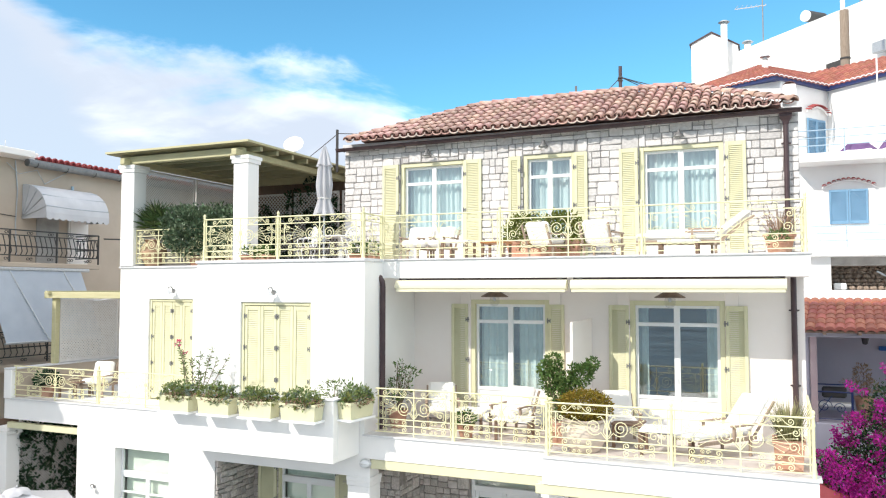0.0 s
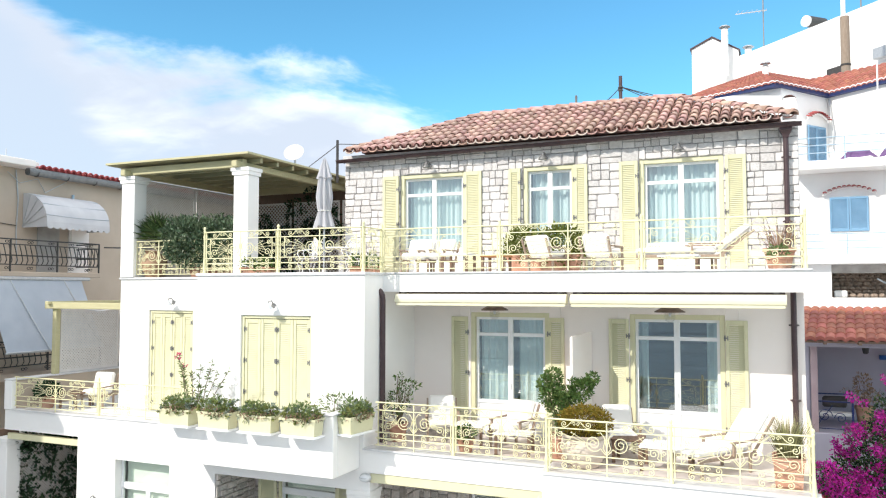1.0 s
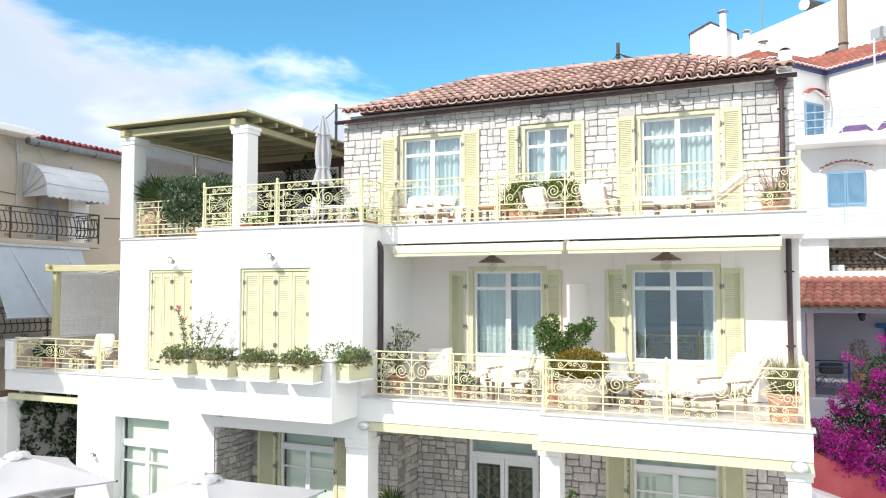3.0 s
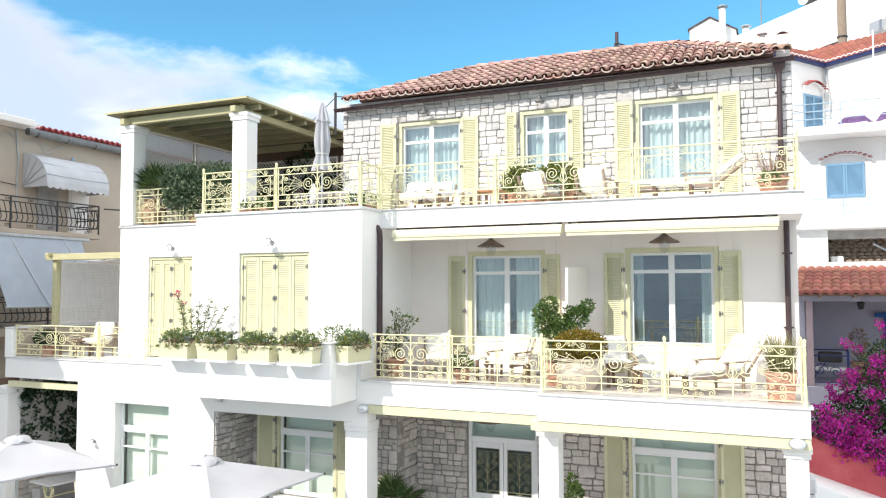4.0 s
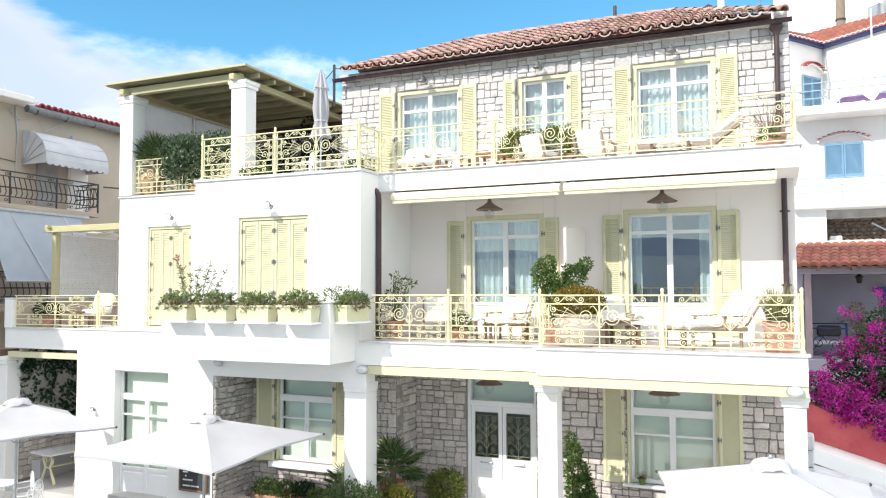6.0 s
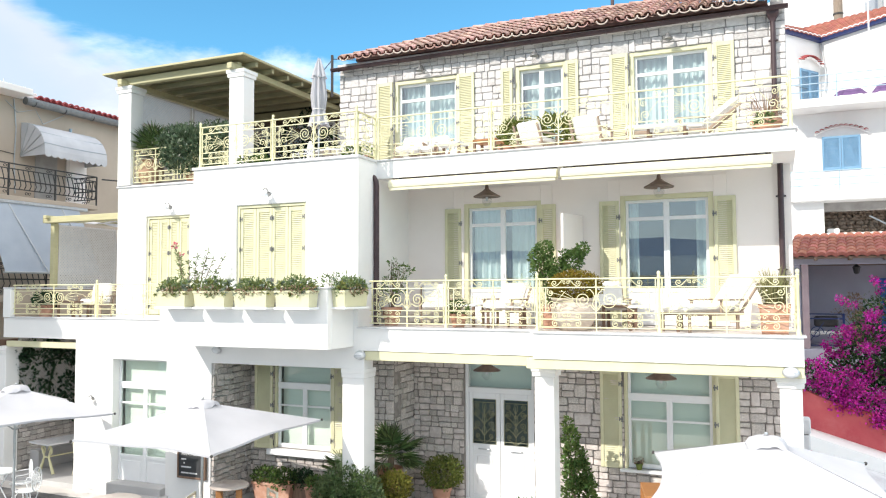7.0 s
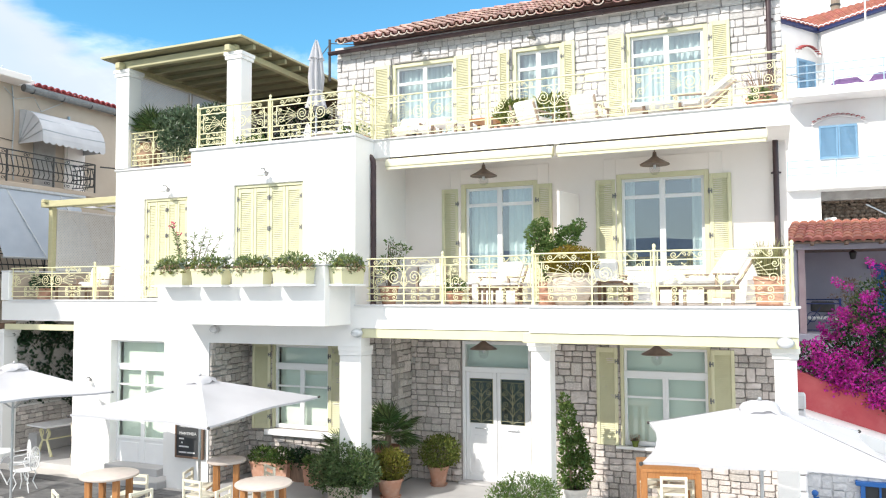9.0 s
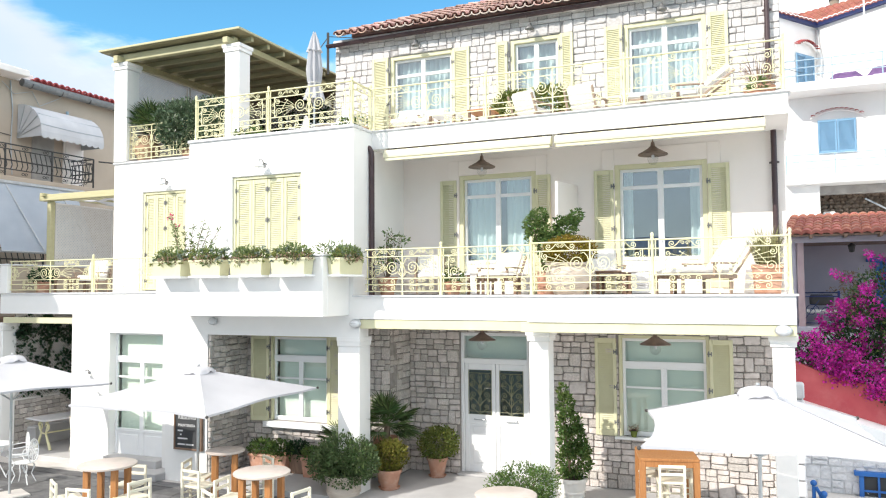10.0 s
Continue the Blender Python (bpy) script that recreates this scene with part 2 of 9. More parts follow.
CUSHION = mk("ivory_cushion", (0.78, 0.76, 0.72), (0.83, 0.81, 0.77), 5, 0.9, 0.2, 140)
CURTAIN = mk("white_voile", (0.76, 0.89, 0.90), (0.82, 0.93, 0.94), 3, 0.9, 0.1, 200, stretch=(6, 6, 1), trans=0.15)
BLIND = mk("pale_grey_green_blind", (0.72, 0.78, 0.71), (0.76, 0.82, 0.75), 3, 0.8, 0.05, 200)
TEAK = mk("orange_teak", (0.35, 0.145, 0.045), (0.45, 0.205, 0.07), 5, 0.5, 0.2, 60, stretch=(8, 8, 1.2), stain=0.3, stain_col=(0.26, 0.1, 0.035), stain_scale=6)
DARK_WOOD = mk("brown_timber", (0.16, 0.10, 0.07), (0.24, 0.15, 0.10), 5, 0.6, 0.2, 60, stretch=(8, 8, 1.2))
GREY_TEAK = mk("silvered_teak", (0.30, 0.22, 0.16), (0.40, 0.31, 0.24), 5, 0.7, 0.2, 60, stretch=(8, 8, 1.2))
CREAM_WOOD = mk("cream_painted_wood", (0.74, 0.69, 0.55), (0.79, 0.75, 0.62), 6, 0.5, 0.1, 90)
TABLE_TOP = mk("beige_laminate", (0.50, 0.43, 0.385), (0.56, 0.49, 0.44), 9, 0.4, 0.05, 160)
PAVING = mk("grey_slab", (0.105, 0.105, 0.11), (0.165, 0.163, 0.163), 2.5, 0.8, 0.25, 50, rand=0.22, stain=0.3, stain_col=(0.2, 0.19, 0.18), stain_scale=2)
GROUND = mk("concrete_ground", (0.56, 0.53, 0.50), (0.65, 0.62, 0.585), 1.2, 0.85, 0.3, 50, stain=0.3, stain_col=(0.36, 0.34, 0.32))
PORCH = mk("pale_porch_stone", (0.44, 0.43, 0.43), (0.53, 0.52, 0.515), 1.4, 0.7, 0.15, 60, stain=0.25, stain_col=(0.38, 0.37, 0.35))
DECK = mk("terrace_tile", (0.62, 0.55, 0.505), (0.69, 0.62, 0.575), 3, 0.7, 0.15, 60)
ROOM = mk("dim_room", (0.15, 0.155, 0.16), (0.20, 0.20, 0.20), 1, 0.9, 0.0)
LAMP_METAL = mk("aged_copper", (0.17, 0.12, 0.095), (0.26, 0.19, 0.15), 8, 0.5, 0.1, 90, metal=0.5)
FROST = mk("frosted_lamp_glass", (0.62, 0.64, 0.66), (0.70, 0.72, 0.74), 6, 0.25, 0.02, 60)
BEIGE_WALL = mk("beige_render", (0.46, 0.375, 0.295), (0.54, 0.45, 0.36), 0.8, 0.85, 0.2, 60, stain=0.5, stain_col=(0.40, 0.34, 0.28), stain_scale=0.6)
CRIMSON_TILE = mk("crimson_tile", (0.27, 0.035, 0.04), (0.38, 0.07, 0.065), 3, 0.7, 0.3, 60)
LAMP_GREY = mk("dull_grey_metal", (0.16, 0.16, 0.16), (0.23, 0.23, 0.225), 9, 0.5, 0.1, 90, metal=0.3)
CONCRETE = mk("weathered_lintel", (0.34, 0.32, 0.30), (0.46, 0.44, 0.42), 3, 0.9, 0.4, 40, stain=0.5, stain_col=(0.22, 0.2, 0.18), stain_scale=2)
PIPE_BLUE = mk("pale_blue_pipe", (0.33, 0.45, 0.55), (0.40, 0.52, 0.61), 6, 0.5, 0.1, 90)
BLUE = mk("sky_blue_paint", (0.16, 0.31, 0.46), (0.195, 0.355, 0.52), 4, 0.55, 0.1, 90)
DEEP_BLUE = mk("deep_blue_paint", (0.012, 0.025, 0.11), (0.018, 0.034, 0.14), 4, 0.5, 0.1, 90)
COBALT = mk("cobalt_paint", (0.01, 0.10, 0.36), (0.015, 0.13, 0.42), 4, 0.45, 0.1, 90)
RED_WALL = mk("red_plaster", (0.46, 0.07, 0.085), (0.55, 0.12, 0.125), 2, 0.85, 0.4, 30, stain=0.5, stain_col=(0.60, 0.24, 0.23), stain_scale=1.5)
PURPLE = mk("purple_cover", (0.12, 0.065, 0.17), (0.17, 0.095, 0.22), 5, 0.9, 0.2, 120)
SLATE = mk("chalkboard", (0.03, 0.032, 0.035), (0.05, 0.052, 0.055), 4, 0.7, 0.05, 80)
CHALK = mk("chalk", (0.62, 0.62, 0.62), (0.75, 0.75, 0.75), 40, 0.95, 0.0)
SOIL = mk("potting_soil", (0.05, 0.035, 0.025), (0.09, 0.065, 0.045), 30, 0.95, 0.6, 90)
BARK = mk("bark", (0.14, 0.10, 0.07), (0.22, 0.17, 0.12), 12, 0.9, 0.6, 60)
LEAF = mk("green_leaf", (0.065, 0.125, 0.03), (0.145, 0.215, 0.065), 3, 0.6, 0.0, spec=0.25, island=0.45, trans=0.25)
LEAF_LIME = mk("yellow_green_leaf", (0.09, 0.10, 0.018), (0.24, 0.22, 0.045), 4, 0.65, 0.0, spec=0.2, island=0.4, trans=0.25)
GRILLE_IRON = mk("olive_painted_iron", (0.25, 0.25, 0.14), (0.34, 0.33, 0.2), 9, 0.5, 0.1, 120)
GLASS_BACKING = mk("pale_glass_backing", (0.40, 0.43, 0.41), (0.47, 0.50, 0.48), 2, 0.9, 0.05, 90)
LEAF_GREY = mk("grey_green_leaf", (0.11, 0.165, 0.06), (0.23, 0.29, 0.12), 4, 0.65, 0.0, spec=0.2, island=0.4, trans=0.25)
LEAF_OLIVE = mk("olive_green_leaf", (0.06, 0.105, 0.055), (0.15, 0.205, 0.115), 4, 0.38, 0.0, spec=0.6, island=0.45, trans=0.22)
SUCCULENT = mk("yellow_green_succulent", (0.20, 0.23, 0.06), (0.33, 0.35, 0.12), 5, 0.5, 0.0, spec=0.4, island=0.3, trans=0.15)
LEAF_SILVER = mk("silver_green_leaf", (0.22, 0.27, 0.21), (0.34, 0.39, 0.31), 5, 0.6, 0.0, spec=0.3, island=0.3, trans=0.15)
LEAF_DARK = mk("dark_leaf_and_shade", (0.02, 0.05, 0.022), (0.045, 0.085, 0.04), 3, 0.65, 0.0, spec=0.2, island=0.5, trans=0.15)
LEAF_GOLD = mk("golden_leaf", (0.16, 0.12, 0.015), (0.27, 0.20, 0.035), 4, 0.65, 0.0, spec=0.2, island=0.4, trans=0.25)
LEAF_BOX = mk("boxwood_leaf", (0.10, 0.135, 0.03), (0.23, 0.25, 0.07), 5, 0.65, 0.0, spec=0.2, island=0.45, trans=0.25)
LEAF_STRAW = mk("straw_green_blade", (0.20, 0.21, 0.09), (0.36, 0.33, 0.18), 4, 0.65, 0.0, spec=0.2, island=0.45, trans=0.2)
LEAF_MID = mk("mid_green_leaf", (0.055, 0.10, 0.03), (0.15, 0.205, 0.085), 4, 0.45, 0.0, spec=0.45, island=0.45, trans=0.22)
LEAF_PALM = mk("dark_palm_leaf", (0.045, 0.085, 0.025), (0.12, 0.17, 0.06), 3, 0.5, 0.0, spec=0.35, island=0.5, trans=0.15)
LEAF_DRY = mk("dry_leaf", (0.30, 0.20, 0.13), (0.42, 0.30, 0.22), 4, 0.65, 0.0, spec=0.2, island=0.35, trans=0.2)
MAGENTA = mk("magenta_bract", (0.44, 0.01, 0.25), (0.64, 0.04, 0.41), 3, 0.6, 0.0, island=0.5, trans=0.3)
PINK = mk("pink_petal", (0.55, 0.06, 0.16), (0.65, 0.12, 0.22), 3, 0.6, 0.0, island=0.3, trans=0.3)
POLE_WOOD = mk("weathered_pole", (0.26, 0.20, 0.15), (0.34, 0.28, 0.22), 5, 0.9, 0.3, 60, stretch=(6, 6, 1))
# pale streaks in this colour stand for sky reflected on the ripples
WATER = mk("sea_water_glints", (0.008, 0.038, 0.055), (0.15, 0.24, 0.28), 0.2, 0.08, 1.0, 0.5, bdist=1.2, stretch=(0.3, 1, 1))
# blue haze of distance is part of the hill colour
HILL = mk("hazed_hill", (0.12, 0.18, 0.27), (0.16, 0.22, 0.31), 0.004, 1.0, 0.0)
GLASS = mk_glass("window_glass", 0.23, (0.95, 0.98, 0.965))
SOFT_GLASS = mk_glass("shaded_window_glass", 0.07, (0.95, 0.98, 0.96))
DOOR_GLASS = mk_glass("dim_door_glass", 0.03, (0.6, 0.65, 0.65))
BULB = mk_glass("clear_glass", 0.04, (0.94, 0.94, 0.94))
RUBBLE = mk("whitewashed_rubble", (0.55, 0.55, 0.57), (0.68, 0.68, 0.70), 3, 0.9, 0.8, 14, island=0.12, stain=0.5, stain_col=(0.36, 0.36, 0.38), stain_scale=5)
ROUGH_ROCK = mk("brown_rubble", (0.24, 0.18, 0.13), (0.40, 0.33, 0.26), 2.5, 0.95, 0.8, 12, island=0.35)


# ---- mesh helpers ----
class Geo:
    """Vertices and faces of one mesh, gathered piece by piece."""

    def __init__(self):
        self.v, self.f = [], []

    def add(self, vs, fs):
        k = len(self.v)
        self.v += [tuple(p) for p in vs]
        self.f += [tuple(i + k for i in q) for q in fs]
        return self

    def box(self, x0, y0, z0, x1, y1, z1, c=0.0):
        """A box; c chamfers its edges."""
        if x1 < x0:
            x0, x1 = x1, x0
        if y1 < y0:
            y0, y1 = y1, y0
        if z1 < z0:
            z0, z1 = z1, z0
        if not c:
            vs = [(x, y, z) for z in (z0, z1) for y in (y0, y1) for x in (x0, x1)]
            return self.add(vs, [(0, 2, 3, 1), (4, 5, 7, 6), (0, 1, 5, 4), (2, 6, 7, 3), (0, 4, 6, 2), (1, 3, 7, 5)])
        c = min(c, 0.45 * (x1 - x0), 0.45 * (y1 - y0), 0.45 * (z1 - z0))
        lo, hi = (x0, y0, z0), (x1, y1, z1)
        vs, ix = [], {}
        for sx in (0, 1):
            for sy in (0, 1):
                for sz in (0, 1):
                    s = (sx, sy, sz)
                    full = [hi[i] if s[i] else lo[i] for i in range(3)]
                    inn = [hi[i] - c if s[i] else lo[i] + c for i in range(3)]
                    for ax in range(3):
                        p = list(inn)
                        p[ax] = full[ax]
                        ix[(s, ax)] = len(vs)
                        vs.append(p)
        fs = []
        for ax in range(3):
            a, b = [i for i in range(3) if i != ax]
            for e in (0, 1):
                ring = []
                for u, w in ((0, 0), (1, 0), (1, 1), (0, 1)):
                    s = [0, 0, 0]
                    s[ax], s[a], s[b] = e, u, w
                    ring.append(ix[(tuple(s), ax)])
                fs.append(tuple(ring))
        for ax in range(3):
            a, b = [i for i in range(3) if i != ax]
            for u in (0, 1):
                for w in (0, 1):
                    s0, s1 = [0, 0, 0], [0, 0, 0]
                    s0[a], s0[b], s1[a], s1[b] = u, w, u, w
                    s1[ax] = 1
                    s0, s1 = tuple(s0), tuple(s1)
                    fs.append((ix[(s0, a)], ix[(s1, a)], ix[(s1, b)], ix[(s0, b)]))
        for sx in (0, 1):
            for sy in (0, 1):
                for sz in (0, 1):
                    s = (sx, sy, sz)
                    fs.append((ix[(s, 0)], ix[(s, 1)], ix[(s, 2)]))
        return self.add(vs, fs)

    def tube(self, pts, r, n=6, closed=False, caps=True):
        """A round bar along a line of points; r may be a list."""
        pts = [Vector(p) for p in pts]
        m = len(pts)
        rs = r if isinstance(r, (list, tuple)) else [r] * m
        vs, fs = [], []
        ref = Vector((0, 0, 1))
        d0 = (pts[1] - pts[0]).normalized()
        if abs(d0.z) > 0.9:
            ref = Vector((1, 0, 0))
        u = (ref - d0 * ref.dot(d0)).normalized()
        for i in range(m):
            if closed:
                d = (pts[(i + 1) % m] - pts[i - 1])
            else:
                d = pts[min(i + 1, m - 1)] - pts[max(i - 1, 0)]
            if d.length < 1e-9:
                d = Vector((0, 0, 1))
            d.normalize()
            u = u - d * u.dot(d)
            if u.length < 1e-6:
                u = d.orthogonal()
            u.normalize()
            w = d.cross(u)
            for k in range(n):
                a = 2 * math.pi * (k + 0.5) / n
                vs.append(pts[i] + (u * math.cos(a) + w * math.sin(a)) * rs[i])
        for i in range(m if closed else m - 1):
            j = (i + 1) % m
            for k in range(n):
                l = (k + 1) % n
                fs.append((i * n + k, i * n + l, j * n + l, j * n + k))
        if caps and not closed:
            fs.append(tuple(range(n - 1, -1, -1)))
            fs.append(tuple((m - 1) * n + k for k in range(n)))
        return self.add(vs, fs)

    def cyl(self, p0, p1, r0, r1=None, n=12):
        return self.tube([p0, p1], [r0, r0 if r1 is None else r1], n)

    def lathe(self, c, prof, n=16):
        """A turned shape about the upright through c, from (radius, height) pairs."""
        vs, fs = [], []
        for r, z in prof:
            for k in range(n):
                a = 2 * math.pi * k / n
                vs.append((c[0] + r * math.cos(a), c[1] + r * math.sin(a), c[2] + z))
        for i in range(len(prof) - 1):
            for k in range(n):
                l = (k + 1) % n
                fs.append((i * n + k, i * n + l, (i + 1) * n + l, (i + 1) * n + k))
        fs.append(tuple(range(n - 1, -1, -1)))
        fs.append(tuple((len(prof) - 1) * n + k for k in range(n)))
        return self.add(vs, fs)

    def square_lathe(self, c, prof):
        """Stacked square sections: (half width, height) pairs."""
        vs, fs = [], []
        for r, z in prof:
            for sx, sy in ((-1, -1), (1, -1), (1, 1), (-1, 1)):
                vs.append((c[0] + r * sx, c[1] + r * sy, c[2] + z))
        for i in range(len(prof) - 1):
            for k in range(4):
                l = (k + 1) % 4
                fs.append((i * 4 + k, i * 4 + l, (i + 1) * 4 + l, (i + 1) * 4 + k))
        fs.append((3, 2, 1, 0))
        fs.append(tuple((len(prof) - 1) * 4 + k for k in range(4)))
        return self.add(vs, fs)

    def ball(self, c, rx, ry=None, rz=None, n=10, m=7):
        ry, rz = ry or rx, rz or rx
        prof = [(math.sin(math.pi * i / m), -math.cos(math.pi * i / m)) for i in range(m + 1)]
        prof[0], prof[-1] = (0.05, -1), (0.05, 1)
        k = len(self.v)
        self.lathe((0, 0, 0), prof, n)
        for i in range(k, len(self.v)):
            x, y, z = self.v[i]
            self.v[i] = (c[0] + x * rx, c[1] + y * ry, c[2] + z * rz)
        return self

    def prism(self, outline, y0, y1):
        """An outline in x and z, drawn out from y0 to y1."""
        n = len(outline)
        vs = [(x, y0, z) for x, z in outline] + [(x, y1, z) for x, z in outline]
        fs = [tuple(range(n)), tuple(range(2 * n - 1, n - 1, -1))]
        fs += [(i, n + i, n + (i + 1) % n, (i + 1) % n) for i in range(n)]
        return self.add(vs, fs)

    def prism_x(self, outline, x0, x1):
        """An outline in y and z, drawn out from x0 to x1."""
        n = len(outline)
        vs = [(x0, y, z) for y, z in outline] + [(x1, y, z) for y, z in outline]
        fs = [tuple(range(n - 1, -1, -1)), tuple(range(n, 2 * n))]
        fs += [(i, (i + 1) % n, n + (i + 1) % n, n + i) for i in range(n)]
        return self.add(vs, fs)

    def slab(self, outline, z0, z1):
        """An outline in x and y, drawn out from z0 to z1."""
        n = len(outline)
        vs = [(x, y, z0) for x, y in outline] + [(x, y, z1) for x, y in outline]
        fs = [tuple(range(n - 1, -1, -1)), tuple(range(n, 2 * n))]
        fs += [(i, (i + 1) % n, n + (i + 1) % n, n + i) for i in range(n)]
        return self.add(vs, fs)

    def sheet(self, rows):
        """A skin over rows of points."""
        n = len(rows[0])
        vs = [p for r in rows for p in r]
        fs = [(i * n + k, i * n + k + 1, (i + 1) * n + k + 1, (i + 1) * n + k) for i in range(len(rows) - 1) for k in range(n - 1)]
        return self.add(vs, fs)

    def moved(self, m, k=0):
        for i in range(k, len(self.v)):
            self.v[i] = tuple(m @ Vector(self.v[i]))
        return self

    def mesh(self, name, mat, smooth=False, fix=True):
        me = bpy.data.meshes.new(name)
        me.from_pydata(self.v, [], self.f)
        me.materials.append(mat)
        if fix:
            b = bmesh.new()
            b.from_mesh(me)
            bmesh.ops.recalc_face_normals(b, faces=b.faces)
            b.to_mesh(me)
            b.free()
        if smooth:
            me.polygons.foreach_set("use_smooth", [True] * len(me.polygons))
            me.set_sharp_from_angle(angle=radians(40))
        me.update()
        return me


def part(name, geo, material, parent, label="", smooth=False, fix=True):
    ob = new(name, geo.mesh(name, material, smooth, fix))
    ob.parent = parent
    if label:
        ob["label"] = label
    return ob


def solo(name, geo, material, label, category, kind="", group="", smooth=False, fix=True):
    """A thing or a piece of the setting that is one mesh."""
    return tagged(new(name, geo.mesh(name, material, smooth, fix)), label, category, group, kind)


def thing(name, m, label, category, group="", kind=""):
    ob = new(name)
    ob.empty_display_size = 0.1
    ob.matrix_basis = m
    return tagged(ob, label, category, group, kind)




def leaf_cloud(geo, blobs, n, size, seed, aspect=0.55, upward=0.3, shell=0.45):
    """n small folded leaves spread through the outer part of ellipsoids (centre, radii)."""
    r = random.Random(seed)
    vols = [b[1][0] * b[1][1] * b[1][2] for b in blobs]
    tot = sum(v ** 0.67 for v in vols)
    for (c, rad), v in zip(blobs, vols):
        for _ in range(int(n * v ** 0.67 / tot)):
            d = Vector((r.gauss(0, 1), r.gauss(0, 1), r.gauss(0, 1)))
            if d.length < 1e-6:
                continue
            d.normalize()
            k = (1 - shell * r.random() ** 1.6) * r.uniform(0.9, 1.12)
            p = Vector((c[0] + d.x * rad[0] * k, c[1] + d.y * rad[1] * k, c[2] + d.z * rad[2] * k))
            leaf(geo, p, (d + Vector((r.gauss(0, 0.6), r.gauss(0, 0.6), r.gauss(0, 0.6) + upward))), size * r.uniform(0.6, 1.35), aspect, r)


def leaf(geo, p, way, s, aspect, r):
    way = way.normalized()
    side = way.cross(Vector((r.gauss(0, 1), r.gauss(0, 1), r.gauss(0, 1))))
    if side.length < 1e-6:
        return
    side = side.normalized() * s * aspect * 0.5
    up = way.cross(side).normalized() * s * 0.12
    a, b = p, p + way * s
    mid = p + way * s * 0.45
    geo.add([a, mid + side + up, b, mid - side + up], [(0, 1, 2), (0, 2, 3)])


# ---- the large structure ----
G0 = -0.17                      # ground in front of the house
solo("ground", Geo().slab([(-900, -8.6), (900, -8.6), (900, 1500), (-900, 1500)], -2.6, G0), GROUND,
     "grey concrete quay and ground around the houses", "ground", "structure")
solo("water", Geo().sheet([[(-3000, -3600, -1.5), (3000, -3600, -1.5)], [(-3000, -8.5, -1.5), (3000, -8.5, -1.5)]]), WATER,
     "dark blue-green sea beside the quay, sky glints painted on its ripples", "sea", "structure")


def far_hills():
    g = Geo()
    r = random.Random(3)
    top, foot = [], []
    for i in range(81):
        x = -2600 + 65 * i
        h = 46 + 22 * math.sin(i * 0.23) + 12 * math.sin(i * 0.61 + 1) + r.uniform(-3, 3)
        top.append((x, -3450, h))
        foot.append((x, -3300, -1.6))
    g.sheet([foot, top])
    solo("backdrop", g, HILL, "hills across the bay, blue haze put into their colour", "hills", "structure", smooth=True)


far_hills()


def holed(x0, x1, z0, z1, y0, y1, holes):
    """An upright wall from y0 to y1 with oblong holes (x0, x1, z0, z1)."""
    xs = sorted({x0, x1, *[min(max(v, x0), x1) for h in holes for v in h[:2]]})
    zs = sorted({z0, z1, *[min(max(v, z0), z1) for h in holes for v in h[2:]]})
    nx, nz = len(xs) - 1, len(zs) - 1

    def solid(i, k):
        if not (0 <= i < nx and 0 <= k < nz):
            return False
        x, z = (xs[i] + xs[i + 1]) / 2, (zs[k] + zs[k + 1]) / 2
        return not any(h[0] < x < h[1] and h[2] < z < h[3] for h in holes)

    g = Geo()
    for i in range(nx):
        for k in range(nz):
            if not solid(i, k):
                continue
            a, b, c, d = xs[i], xs[i + 1], zs[k], zs[k + 1]
            g.add([(a, y0, c), (b, y0, c), (b, y0, d), (a, y0, d)], [(0, 1, 2, 3)])
            g.add([(a, y1, c), (b, y1, c), (b, y1, d), (a, y1, d)], [(3, 2, 1, 0)])
            if not solid(i - 1, k):
                g.add([(a, y0, c), (a, y1, c), (a, y1, d), (a, y0, d)], [(3, 2, 1, 0)])
            if not solid(i + 1, k):
                g.add([(b, y0, c), (b, y1, c), (b, y1, d), (b, y0, d)], [(0, 1, 2, 3)])
            if not solid(i, k - 1):
                g.add([(a, y0, c), (b, y0, c), (b, y1, c), (a, y1, c)], [(3, 2, 1, 0)])
            if not solid(i, k + 1):
                g.add([(a, y0, d), (b, y0, d), (b, y1, d), (a, y1, d)], [(0, 1, 2, 3)])
    return g


def wall(name, geo, mat, label):
    return solo(name, geo, mat, label, "wall", "structure", fix=False)


# openings (x0, x1, z0, z1), frames included
W2 = [(-0.91, 0.75, 7.0, 9.34), (2.10, 3.26, 7.0, 9.34), (4.60, 6.24, 7.0, 9.34)]
W1 = [(1.31, 2.98, 3.7, 6.19), (4.57, 6.28, 3.7, 6.19)]
DOOR = (1.27, 2.78, G0, 2.90)
G2 = (4.58, 6.24, 0.98, 2.90)
G1 = (-2.80, -1.33, 0.99, 2.84)
S2 = (-2.86, -1.18, 3.72, 6.14)
S1 = (-6.49, -5.17, 3.82, 6.17)
D0 = (-6.46, -4.90, -0.02, 2.88)

wall_upper = wall("wall_upper_storey", holed(-2.4, 7.6, 7.0, 9.86, 2.58, 2.9, W2), MORTAR_LIGHT, "pale coursed ashlar wall of the top storey")
wall("wall_first_storey", holed(0.0, 7.6, 3.7, 6.62, 1.45, 1.75, W1), CREAM_WALL, "warm white plastered wall behind the balcony")
wall_porch = wall("wall_porch", holed(0.12, 7.6, G0, 3.25, 1.48, 1.8, [DOOR, G2]), MORTAR, "grey ashlar wall at the back of the porch")
wall_recess = wall("wall_recess", holed(-3.71, 0.12, G0, 3.3, 0.53, 0.85, [G1]), MORTAR, "grey ashlar wall at the back of the window recess")
